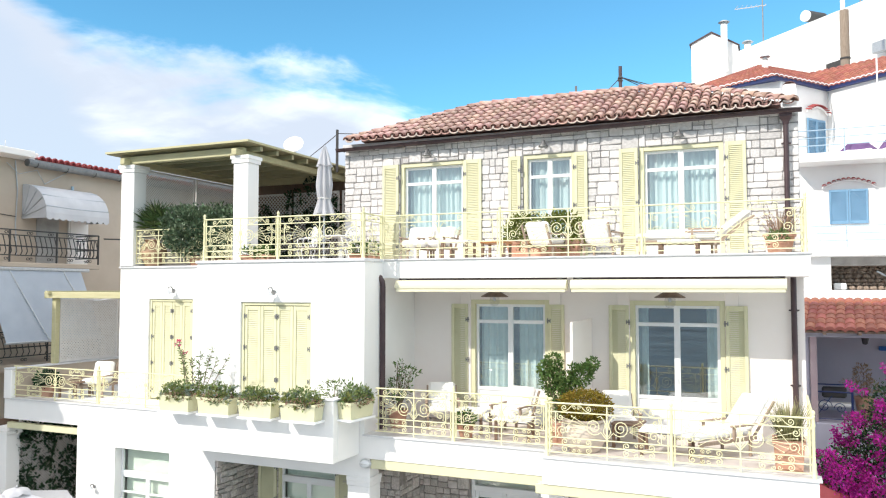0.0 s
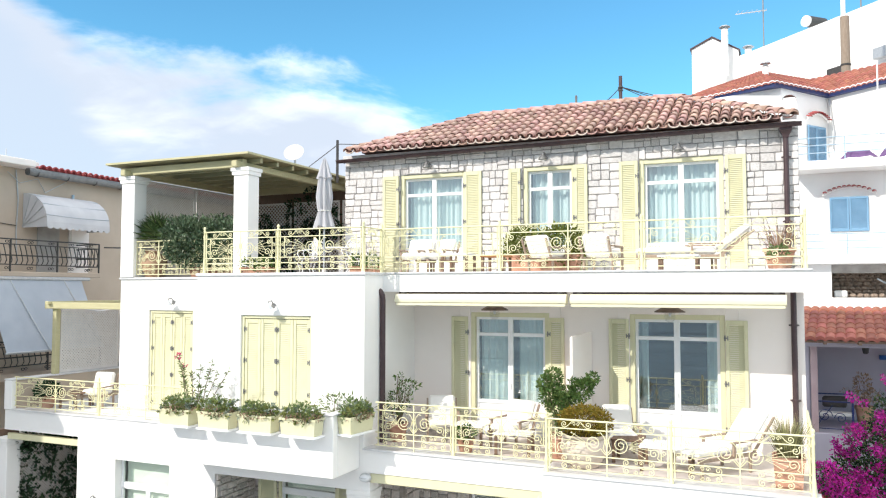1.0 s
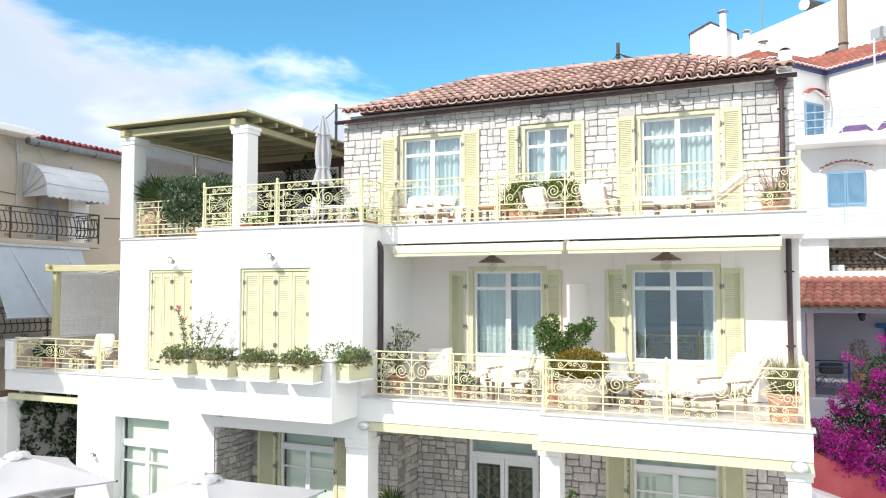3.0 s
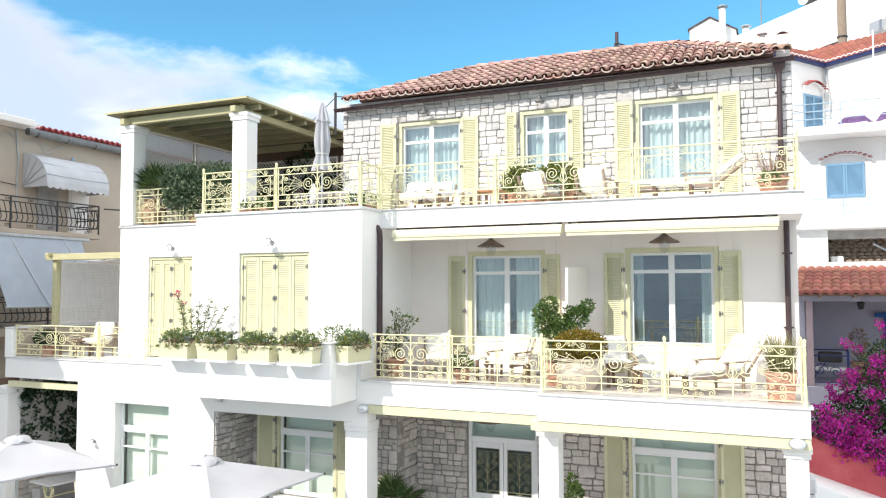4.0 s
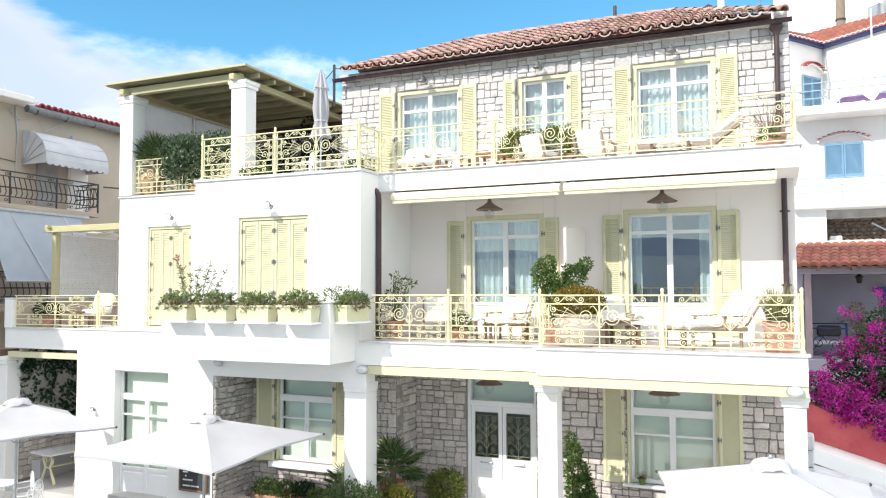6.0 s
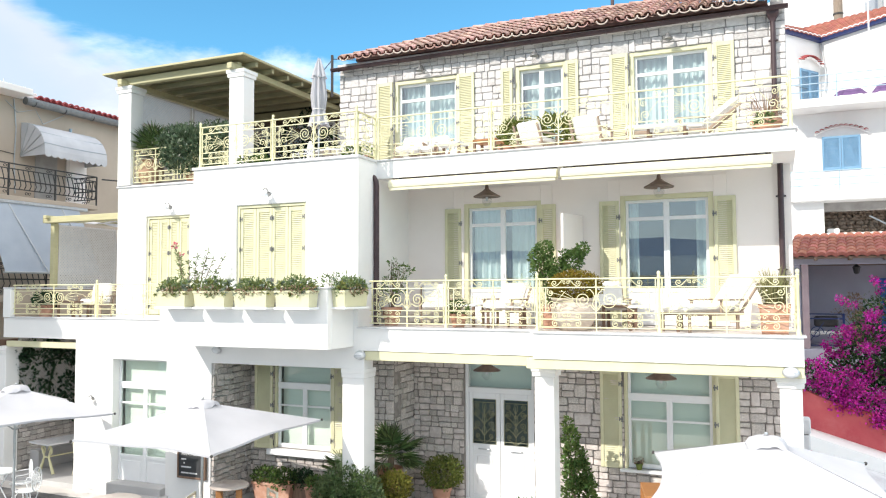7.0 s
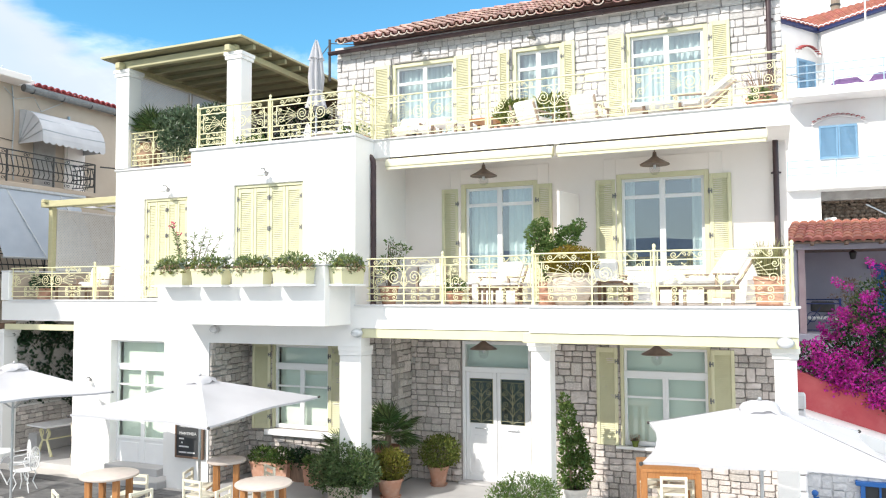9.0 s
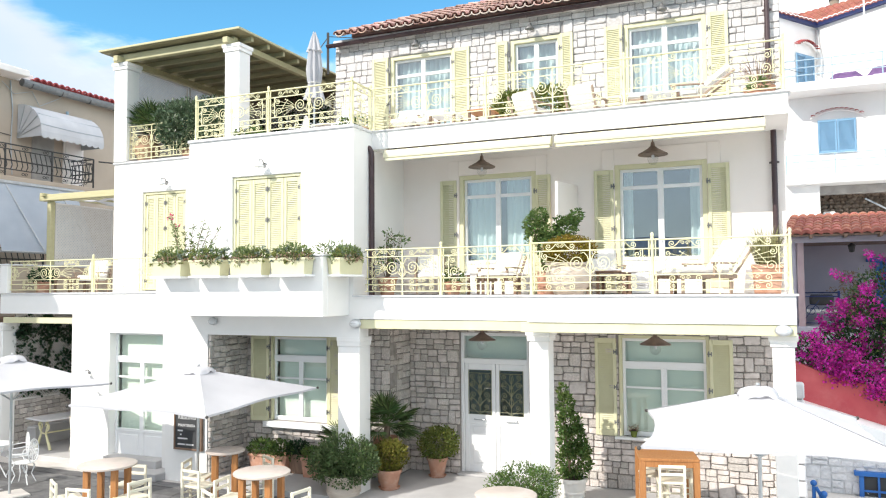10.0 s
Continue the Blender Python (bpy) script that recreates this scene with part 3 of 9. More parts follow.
wall("wall_block", holed(-4.0, 0.0, 3.3, 6.94, -0.75, -0.45, [S2]), PLASTER, "bright white plastered front of the projecting block")
wall("wall_block_left", holed(-7.41, -4.0, 3.3, 6.9, 0.47, 0.77, [S1]), PLASTER, "bright white plastered wall set back from the block")
wall("wall_block_side", Geo().box(-0.3, -0.45, 3.3, 0.0, 2.9, 6.94).box(-4.0, -0.45, 3.3, -3.7, 0.47, 6.94), PLASTER, "white plastered side of the block")
wall("wall_end_left", Geo().box(-7.41, 0.77, 3.3, -7.11, 6.5, 6.6).box(-7.62, -0.2, G0, -7.32, 6.5, 3.25), PLASTER, "white plastered end wall of the block")
wall("wall_ground_left", holed(-7.62, -4.58, G0, 3.29, -0.5, -0.2, [D0]), PLASTER, "white plastered ground floor wall with a glazed door")
wall("wall_pier", Geo().box(-4.58, -0.75, G0, -3.47, -0.1, 3.3), PLASTER, "white plastered pier with a menu board")
wall("wall_lintel", Geo().box(-3.47, -0.75, 2.9, 0.13, -0.4, 3.3), PLASTER, "white plastered beam over the window recess")
recess_side = wall("wall_recess_side", Geo().box(-3.75, -0.1, G0, -3.44, 0.53, 3.3), MORTAR, "grey ashlar side of the window recess")
porch_side = wall("wall_porch_side", Geo().box(-0.2, 0.85, G0, 0.09, 1.8, 3.25), MORTAR, "grey ashlar side wall of the porch")
wall("wall_end_right", Geo().box(7.3, 1.75, 3.7, 7.6, 8.0, 6.62).box(7.3, 2.9, 7.0, 7.6, 8.0, 9.86).box(7.3, 1.8, G0, 7.6, 8.0, 3.25), PLASTER, "plastered end wall of the house")
wall("wall_back", Geo().box(-7.3, 6.5, G0, -2.4, 6.8, 6.6).box(-2.4, 7.7, G0, 7.3, 8.0, 9.86).box(-2.4, 2.9, 7.0, -2.1, 7.7, 9.86), PLASTER, "plastered back wall of the house")
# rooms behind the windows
# dimness of the unlit rooms is put into the grey of this wall
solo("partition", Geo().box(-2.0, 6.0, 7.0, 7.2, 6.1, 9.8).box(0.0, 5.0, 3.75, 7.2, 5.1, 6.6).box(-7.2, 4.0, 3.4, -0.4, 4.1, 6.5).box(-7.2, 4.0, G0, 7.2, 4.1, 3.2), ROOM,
     "plain wall at the back of the rooms, grey for their dimness", "wall", "structure")
solo("ceiling", Geo().box(-2.1, 2.9, 9.75, 7.3, 7.7, 9.85), PLASTER, "plain ceiling of the top storey", "ceiling", "structure")

# floors and balconies
solo("balcony_slab_upper", Geo().box(0.0, 0.0, 6.62, 7.66, 2.58, 6.97), PLASTER, "white balcony slab of the top storey", "balcony", "structure")
solo("terrace_floor", Geo().slab([(-4.0, -0.45), (-0.3, -0.45), (-0.3, 2.58), (0, 2.58), (0, 7.7), (-7.11, 7.7), (-7.11, 0.77), (-4.0, 0.77)], 6.6, 6.9), TERRACE, "tiled roof terrace floor", "floor", "structure")
solo("room_floor_upper", Geo().box(0.0, 2.9, 6.62, 7.3, 7.7, 6.95), DECK, "room floor of the top storey", "floor", "structure")
solo("coping", Geo().box(-4.03, -0.79, 6.94, 0.03, -0.4, 7.0, 0.01).box(-0.02, -0.4, 6.94, 0.03, -0.03, 7.0, 0.01)
     .box(-7.44, 0.43, 6.9, -4.03, 0.8, 6.95, 0.01).box(0.0, -0.04, 6.97, 7.7, 0.35, 7.0, 0.008), MARBLE, "thin grey marble coping along the terrace edge", "coping", "structure")
solo("balcony_slab_lower", Geo().slab([(0.0, -0.76), (3.6, -0.76), (3.6, -1.26), (7.66, -1.26), (7.66, 1.75), (0.0, 1.75)], 3.25, 3.67), PLASTER, "white balcony slab of the first storey", "balcony", "structure")
solo("balcony_coping", Geo().slab([(-0.0, -0.80), (3.56, -0.80), (3.56, -1.30), (7.70, -1.30), (7.70, -0.95), (3.9, -0.95), (3.9, -0.45), (0.0, -0.45)], 3.67, 3.70), MARBLE, "thin grey marble coping along the balcony edge", "coping", "structure")
solo("balcony_tiles", Geo().slab([(0.0, -0.45), (3.9, -0.45), (3.9, -0.95), (7.66, -0.95), (7.66, 1.45), (0.0, 1.45)], 3.67, 3.69), DECK, "pinkish balcony floor tiles", "floor", "structure")
solo("balcony_slab_left", Geo().slab([(-10.05, -0.5), (-4.0, -0.5), (-4.0, 0.47), (-7.41, 0.47), (-7.41, 4.5), (-10.05, 4.5)], 3.29, 3.76), PLASTER, "white slab of the side balcony", "balcony", "structure")
solo("balcony_left_coping", Geo().slab([(-9.8, -0.53), (-4.0, -0.53), (-4.0, -0.3), (-9.8, -0.3)], 3.76, 3.79), MARBLE, "thin grey marble coping on the side balcony", "coping", "structure")
solo("room_floor_lower", Geo().box(-7.1, 0.77, 3.3, 0.0, 6.5, 3.5).box(0.0, 1.75, 3.25, 7.3, 7.7, 3.65), DECK, "room floor of the first storey", "floor", "structure")
solo("planter_balcony", Geo().box(-3.98, -1.69, 3.32, -0.09, -1.54, 4.42, 0.01).box(-3.98, -1.54, 3.32, -3.83, -0.75, 4.42, 0.01).box(-0.24, -1.54, 3.32, -0.09, -0.75, 4.42, 0.01)
     .box(-3.83, -1.54, 3.32, -0.24, -0.75, 3.6), PLASTER, "white plastered bay parapet below the shuttered window", "parapet", "structure")
solo("parapet_cap", Geo().box(-4.0, -1.72, 4.42, -0.06, -1.51, 4.45, 0.008).box(-4.0, -1.51, 4.42, -3.8, -0.75, 4.45, 0.008).box(-0.27, -1.51, 4.42, -0.06, -0.75, 4.45, 0.008), MARBLE, "grey marble cap on the bay parapet", "coping", "structure")
solo("porch_floor", Geo().slab([(-3.47, -0.95), (7.9, -1.35), (7.9, 1.48), (0.12, 1.48), (0.12, 0.53), (-3.44, 0.53)], -0.3, -0.03), PORCH, "pale stone porch floor with a low edge", "floor", "structure")


def square_column(x0, x1, y0, y1, z0, z1, name="column", label="white square porch column with a moulded cap", over=0.05):
    cx, cy, w = (x0 + x1) / 2, (y0 + y1) / 2, (x1 - x0) / 2
    ob = thing(name, pose(cx, cy, z0), label, "column", "house columns", "structure")
    h = z1 - z0
    part("shaft", Geo().box(-w, -(y1 - y0) / 2, 0, w, (y1 - y0) / 2, h - 0.17, 0.012), PLASTER, ob)
    k = (y1 - y0) / 2 / w
    cap = Geo().square_lathe((0, 0, h - 0.17), [(w + 0.004, 0), (w + over * 0.55, 0.004), (w + over * 0.6, 0.075), (w + over * 0.75, 0.085), (w + over, 0.095), (w + over, 0.17)])
    cap.v = [(x, y * k, z) for x, y, z in cap.v]
    part("capital", cap, PLASTER, ob)
    return ob


square_column(-0.34, 0.13, -0.755, -0.32, -0.03, 2.9, label="white plastered corner pier of the porch", over=0.018)
square_column(3.48, 3.82, -0.80, -0.46, -0.03, 3.08)
square_column(7.32, 7.63, -1.02, -0.70, -0.03, 3.08)
square_column(-7.38, -6.97, 0.40, 0.80, 6.95, 9.39, label="white square terrace column with a moulded cap")
square_column(-3.975, -3.575, 0.34, 0.74, 6.9, 9.39, label="white square terrace column with a moulded cap")
square_column(-10.42, -10.02, -0.45, -0.07, G0, 3.05)


# ---- roof ----
EAVE_Y, EAVE_Z, RIDGE_Y, RIDGE_Z, RX0, RX1 = 2.2, 9.885, 4.65, 11.03, -2.12, 7.53
ROOF_K = (RIDGE_Z - EAVE_Z) / (RIDGE_Y - EAVE_Y)


def roof_base():
    d = RIDGE_Y - EAVE_Y
    a, b = (RX0 + d, RIDGE_Y, RIDGE_Z), (RX1 - d, RIDGE_Y, RIDGE_Z)
    yb = RIDGE_Y + d
    e = 0.24
    c = [(RX0 + e, EAVE_Y + e, EAVE_Z + ROOF_K * e), (RX1 - e, EAVE_Y + e, EAVE_Z + ROOF_K * e), (RX1, yb, EAVE_Z), (RX0, yb, EAVE_Z)]
    lo = [(x, y, z - 0.08) for x, y, z in c]
    g = Geo().add([*c, a, b, *lo], [(0, 1, 5, 4), (1, 2, 5), (2, 3, 4, 5), (3, 0, 4), (6, 9, 8, 7), (0, 6, 7, 1), (1, 7, 8, 2), (2, 8, 9, 3), (3, 9, 6, 0)])
    return solo("roof", g, TILE_SET, "weathered red clay barrel tile hip roof", "roof", "structure")


roof = roof_base()
# ---- windows, doors and shutters ----
def casement(name, x0, x1, z0, z1, y, transom, panel=0.0, leaves=2, frame_mat=None, surround=0.09, label="", blind=None, curtain=False, mid=None, kind_word="window", wide_top=False, glass=None, lean=0.0):
    """A framed opening: painted surround, white sashes with a transom, glass, and a solid lower panel."""
    ob = thing(name, pose(0, 0, 0), label, kind_word, "", "structure")
    s = surround
    if s:
        g = Geo().box(x0, y, z0, x0 + s, y + 0.14, z1, 0.006).box(x1 - s, y, z0, x1, y + 0.14, z1, 0.006).box(x0 + s, y, z1 - s, x1 - s, y + 0.14, z1, 0.006)
        part("window_frame", g, frame_mat or YELLOW, ob, "pale yellow outer frame")
    x0, x1, z1 = x0 + s, x1 - s, z1 - s
    yw = y + 0.07
    f = 0.055
    w = (x1 - x0) / leaves
    zp = z0 + panel
    for i in range(leaves):
        a, b = x0 + i * w, x0 + (i + 1) * w
        zt = transom if wide_top else z1
        g = Geo().box(a, yw, z0, a + f, yw + 0.06, zt, 0.006).box(b - f, yw, z0, b, yw + 0.06, zt, 0.006)
        if not wide_top:
            g.box(a + f, yw, z1 - f, b - f, yw + 0.06, z1, 0.006)
        g.box(a + f, yw, z0, b - f, yw + 0.06, z0 + 0.09, 0.006)
        g.box(a + f, yw, transom - 0.035, b - f, yw + 0.06, transom + 0.035, 0.006)
        if panel:
            g.box(a + f, yw, zp - 0.07, b - f, yw + 0.06, zp, 0.006)
            g.box(a + f, yw + 0.02, z0 + 0.09, b - f, yw + 0.05, zp - 0.07).box(a + f + 0.06, yw + 0.008, z0 + 0.15, b - f - 0.06, yw + 0.03, zp - 0.13, 0.008)
        if mid:
            g.box(a + f, yw + 0.005, mid - 0.02, b - f, yw + 0.055, mid + 0.02, 0.005)
        part("sash", g, WHITE_PAINT, ob, "white painted sash")
        lo = zp if panel else z0 + 0.09
        for c, d in ((lo, transom - 0.035),) if wide_top else ((lo, transom - 0.035), (transom + 0.035, z1 - f)):
            k = lean * (d - c) / 2
            p = part("pane", Geo().prism_x([(yw + 0.028 + k, c), (yw + 0.034 + k, c), (yw + 0.034 - k, d), (yw + 0.028 - k, d)], a + f, b - f) if lean else Geo().box(a + f, yw + 0.028, c, b - f, yw + 0.034, d), glass or GLASS, ob)
            p.visible_shadow = False
    if wide_top:
        part("top_light_frame", Geo().box(x0, yw - 0.01, transom, x1, yw + 0.07, transom + 0.11, 0.006).box(x0, yw, z1 - f, x1, yw + 0.06, z1, 0.006).box(x0, yw, transom + 0.11, x0 + f, yw + 0.06, z1 - f, 0.006)
             .box(x1 - f, yw, transom + 0.11, x1, yw + 0.06, z1 - f, 0.006), WHITE_PAINT, ob)
        p = part("pane", Geo().box(x0 + f, yw + 0.028, transom + 0.11, x1 - f, yw + 0.034, z1 - f), glass or GLASS, ob)
        p.visible_shadow = False
    h = Geo().cyl((x0 + w, yw - 0.03, z0 + (z1 - z0) * 0.42), (x0 + w, yw + 0.01, z0 + (z1 - z0) * 0.42), 0.012, n=8).box(x0 + w - 0.012, yw - 0.045, z0 + (z1 - z0) * 0.42 - 0.06, x0 + w + 0.012, yw - 0.03, z0 + (z1 - z0) * 0.42 + 0.06, 0.005)
    part("handle", h, WHITE_PAINT, ob)
    if blind:
        part("blind", Geo().box(x0 + 0.03, yw + 0.16, z0, x1 - 0.03, yw + 0.17, z1), BLIND, ob, "pale green roller blind")
    if curtain:
        for a, b, seed in curtain:
            rows = []
            n = int((b - a) * 60)
            for z in (z0 + 0.03, (z0 + z1) / 2, z1 - 0.02):
                rows.append([(a + (b - a) * k / n, yw + 0.22 + 0.035 * math.sin(k * 0.75 + seed + 0.6 * math.sin(k * 0.21)) + 0.01 * math.sin(k * 1.9), z) for k in range(n + 1)])
            part("curtain", Geo().sheet(rows), CURTAIN, ob, "white gathered voile curtain", smooth=True, fix=False)
    return ob


def shutter_mesh(w, h, split=0.0):
    """A louvred leaf hung at its left edge, lying in x and z from its lower hinge corner, 45 mm thick."""
    st = 0.065
    fr = Geo().box(0, 0, 0, st, 0.045, h, 0.006).box(w - st, 0, 0, w, 0.045, h, 0.006)
    zm = h * split
    for a, b in ((0, 0.11), (zm - 0.045, zm + 0.045), (h - 0.09, h)) if split else ((0, 0.11), (h - 0.09, h)):
        fr.box(st, 0.002, a, w - st, 0.043, b, 0.005)
    out = []
    for a, b in ((0.11, zm - 0.045), (zm + 0.045, h - 0.09)) if split else ((0.11, h - 0.09),):
        sl = Geo()
        out.append(sl)
        n = max(int((b - a) / 0.038), 1)
        for i in range(n):
            z = a + (i + 0.5) * (b - a) / n
            sl.add([(st, 0.008, z - 0.017), (w - st, 0.008, z - 0.017), (w - st, 0.030, z + 0.019), (st, 0.030, z + 0.019),
                    (st, 0.018, z - 0.019), (w - st, 0.018, z - 0.019), (w - st, 0.034, z + 0.016), (st, 0.034, z + 0.016)],
                   [(0, 1, 2, 3), (7, 6, 5, 4), (0, 4, 5, 1), (3, 2, 6, 7)])
    return fr, out


def shutter(x, y, z, w, h, turn=0.0, mat=None, label="pale yellow louvred wooden shutter, folded back to the wall", group="yellow shutters", hinge_side=1, rows=(0.14, 0.5, 0.86)):
    ob = thing("shutter", pose(x, y, z, 0, 0, turn), label, "shutter", group)
    fr, louvre_sets = shutter_mesh(w, h)
    m = mat or YELLOW
    part("shutter_frame", fr, m, ob)
    for sl in louvre_sets:
        part("louvres", sl, m, ob, fix=False)
    hx = 0.0 if hinge_side < 0 else w
    for hz in [q * h for q in rows]:
        k = hinge_side
        part("hinge", Geo().box(hx - 0.05 * k, -0.010, hz - 0.014, hx + 0.03 * k, 0.0, hz + 0.014, 0.003).cyl((hx + 0.008 * k, -0.014, hz - 0.05), (hx + 0.008 * k, -0.014, hz + 0.05), 0.014, n=8).box(hx - 0.05 * k, -0.008, hz - 0.04, hx - 0.03 * k, 0.0, hz + 0.04, 0.003), LAMP_GREY, ob, "grey iron strap hinge")
    return ob


for i, (a, b, c, d) in enumerate(W2):
    casement("window_%d" % (i + 1), a, b, c, d, 2.595, 8.86, 0.62, label="tall white french window in a pale yellow frame with drawn curtains", curtain=[(a + 0.12, b - 0.12, i)])
casement("window_4", *W1[0], 1.44, 5.74, 0.70, lean=0.022, label="white balcony french window in a pale yellow frame with voile curtains", curtain=[(W1[0][0] + 0.12, W1[0][0] + 0.78, 1), (W1[0][1] - 0.72, W1[0][1] - 0.12, 2)])
casement("window_5", *W1[1], 1.44, 5.74, 0.70, lean=0.022, label="white balcony french window in a pale yellow frame, curtains parted", curtain=[(W1[1][0] + 0.12, W1[1][0] + 0.30, 1), (W1[1][1] - 0.34, W1[1][1] - 0.12, 2)])
casement("window_6", *G2, 1.46, 2.29, 0.0, label="white ground floor window with a wide top light and blinds", surround=0.06, mid=1.90, blind=True, wide_top=True, glass=SOFT_GLASS)
casement("window_7", *G1, 0.51, 2.29, 0.0, label="white ground floor window with a wide top light and blinds", surround=0.05, mid=1.90, blind=True, wide_top=True, glass=SOFT_GLASS)
casement("door_1", *D0, -0.38, 2.24, 0.75, label="white glazed double door with a top light", surround=0.0, mid=1.88, blind=True, wide_top=True, kind_word="door", glass=SOFT_GLASS)

# open shutters beside the windows
for x0, x1 in ((-1.35, -0.93), (0.73, 1.14), (1.78, 2.05), (3.25, 3.53), (4.20, 4.58), (6.28, 6.66)):
    shutter(x0, 2.50, 7.06, x1 - x0, 2.26, hinge_side=1 if x0 in (-1.35, 1.78, 4.20) else -1)
for x0, x1 in ((0.88, 1.25), (2.97, 3.29), (4.17, 4.55), (6.29, 6.67)):
    shutter(x0, 1.40, 3.80, x1 - x0, 2.30, hinge_side=1 if x0 in (0.88, 4.17) else -1)
for x0, x1 in ((4.13, 4.54), (6.24, 6.65)):
    shutter(x0, 1.40, 0.98, x1 - x0, 1.86, hinge_side=1 if x0 < 5 else -1)
shutter(-3.22, 0.36, 0.98, 0.42, 1.86, 12)
shutter(-1.32, 0.46, 0.98, 0.36, 1.86, hinge_side=-1)
# closed shutters
for a, b, y, z0, z1 in ((S2[0], S2[1], -0.72, S2[2], S2[3]), (S1[0], S1[1], 0.50, S1[2], S1[3])):
    w = (b - a - 0.12) / 4
    solo("shutter_casing", Geo().box(a, y, z0, a + 0.06, y + 0.1, z1, 0.006).box(b - 0.06, y, z0, b, y + 0.1, z1, 0.006).box(a + 0.06, y, z1 - 0.06, b - 0.06, y + 0.1, z1, 0.006), YELLOW,
         "pale yellow casing of a shuttered window", "frame", "structure")
    for i in range(4):
        shutter(a + 0.06 + i * w + 0.003, y + 0.02, z0 + 0.02, w - 0.006, z1 - z0 - 0.09, label="pale yellow louvred wooden shutter leaf, closed", group="closed yellow shutters", hinge_side=-1 if i in (0, 2) else 1, rows=(0.09, 0.37, 0.64, 0.91))
    solo("window_surround", Geo().box(a - 0.2, y - 0.045, z0, a - 0.005, y - 0.02, z1 + 0.2, 0.008).box(b + 0.005, y - 0.045, z0, b + 0.2, y - 0.02, z1 + 0.2, 0.008).box(a - 0.005, y - 0.045, z1 + 0.005, b + 0.005, y - 0.02, z1 + 0.2, 0.008), PLASTER,
         "raised white plaster band round a shuttered window", "trim", "structure")
for a, b, c, d in W1:
    solo("window_surround", Geo().box(a - 0.24, 1.425, 3.7, a - 0.005, 1.452, d + 0.32, 0.008).box(b + 0.005, 1.425, 3.7, b + 0.24, 1.452, d + 0.32, 0.008).box(a - 0.005, 1.425, d + 0.005, b + 0.005, 1.452, d + 0.32, 0.008), CREAM_WALL,
         "raised plaster band round a balcony window", "trim", "structure")
solo("window_sill", Geo().box(4.5, 1.33, 0.93, 6.32, 1.6, 0.98, 0.008), WHITE_PAINT, "white window sill on the porch wall", "sill", "structure")
solo("window_sill", Geo().box(-2.9, 0.36, 0.86, -0.95, 0.6, 0.98, 0.008), WHITE_PAINT, "white window sill in the recess", "sill", "structure")


def spiral(cx, cz, r, turns, start, sense=1, y=0.0, n=None, r_in=0.12):
    """Points of a scroll from its outer end inward."""
    n = n or max(int(13 * turns), 8)
    pts = []
    for i in range(n + 1):
        t = i / n
        a = start + sense * 2 * math.pi * turns * t
        q = r * (1 - (1 - r_in) * t)
        pts.append((cx + q * math.cos(a), y, cz + q * math.sin(a)))
    return pts


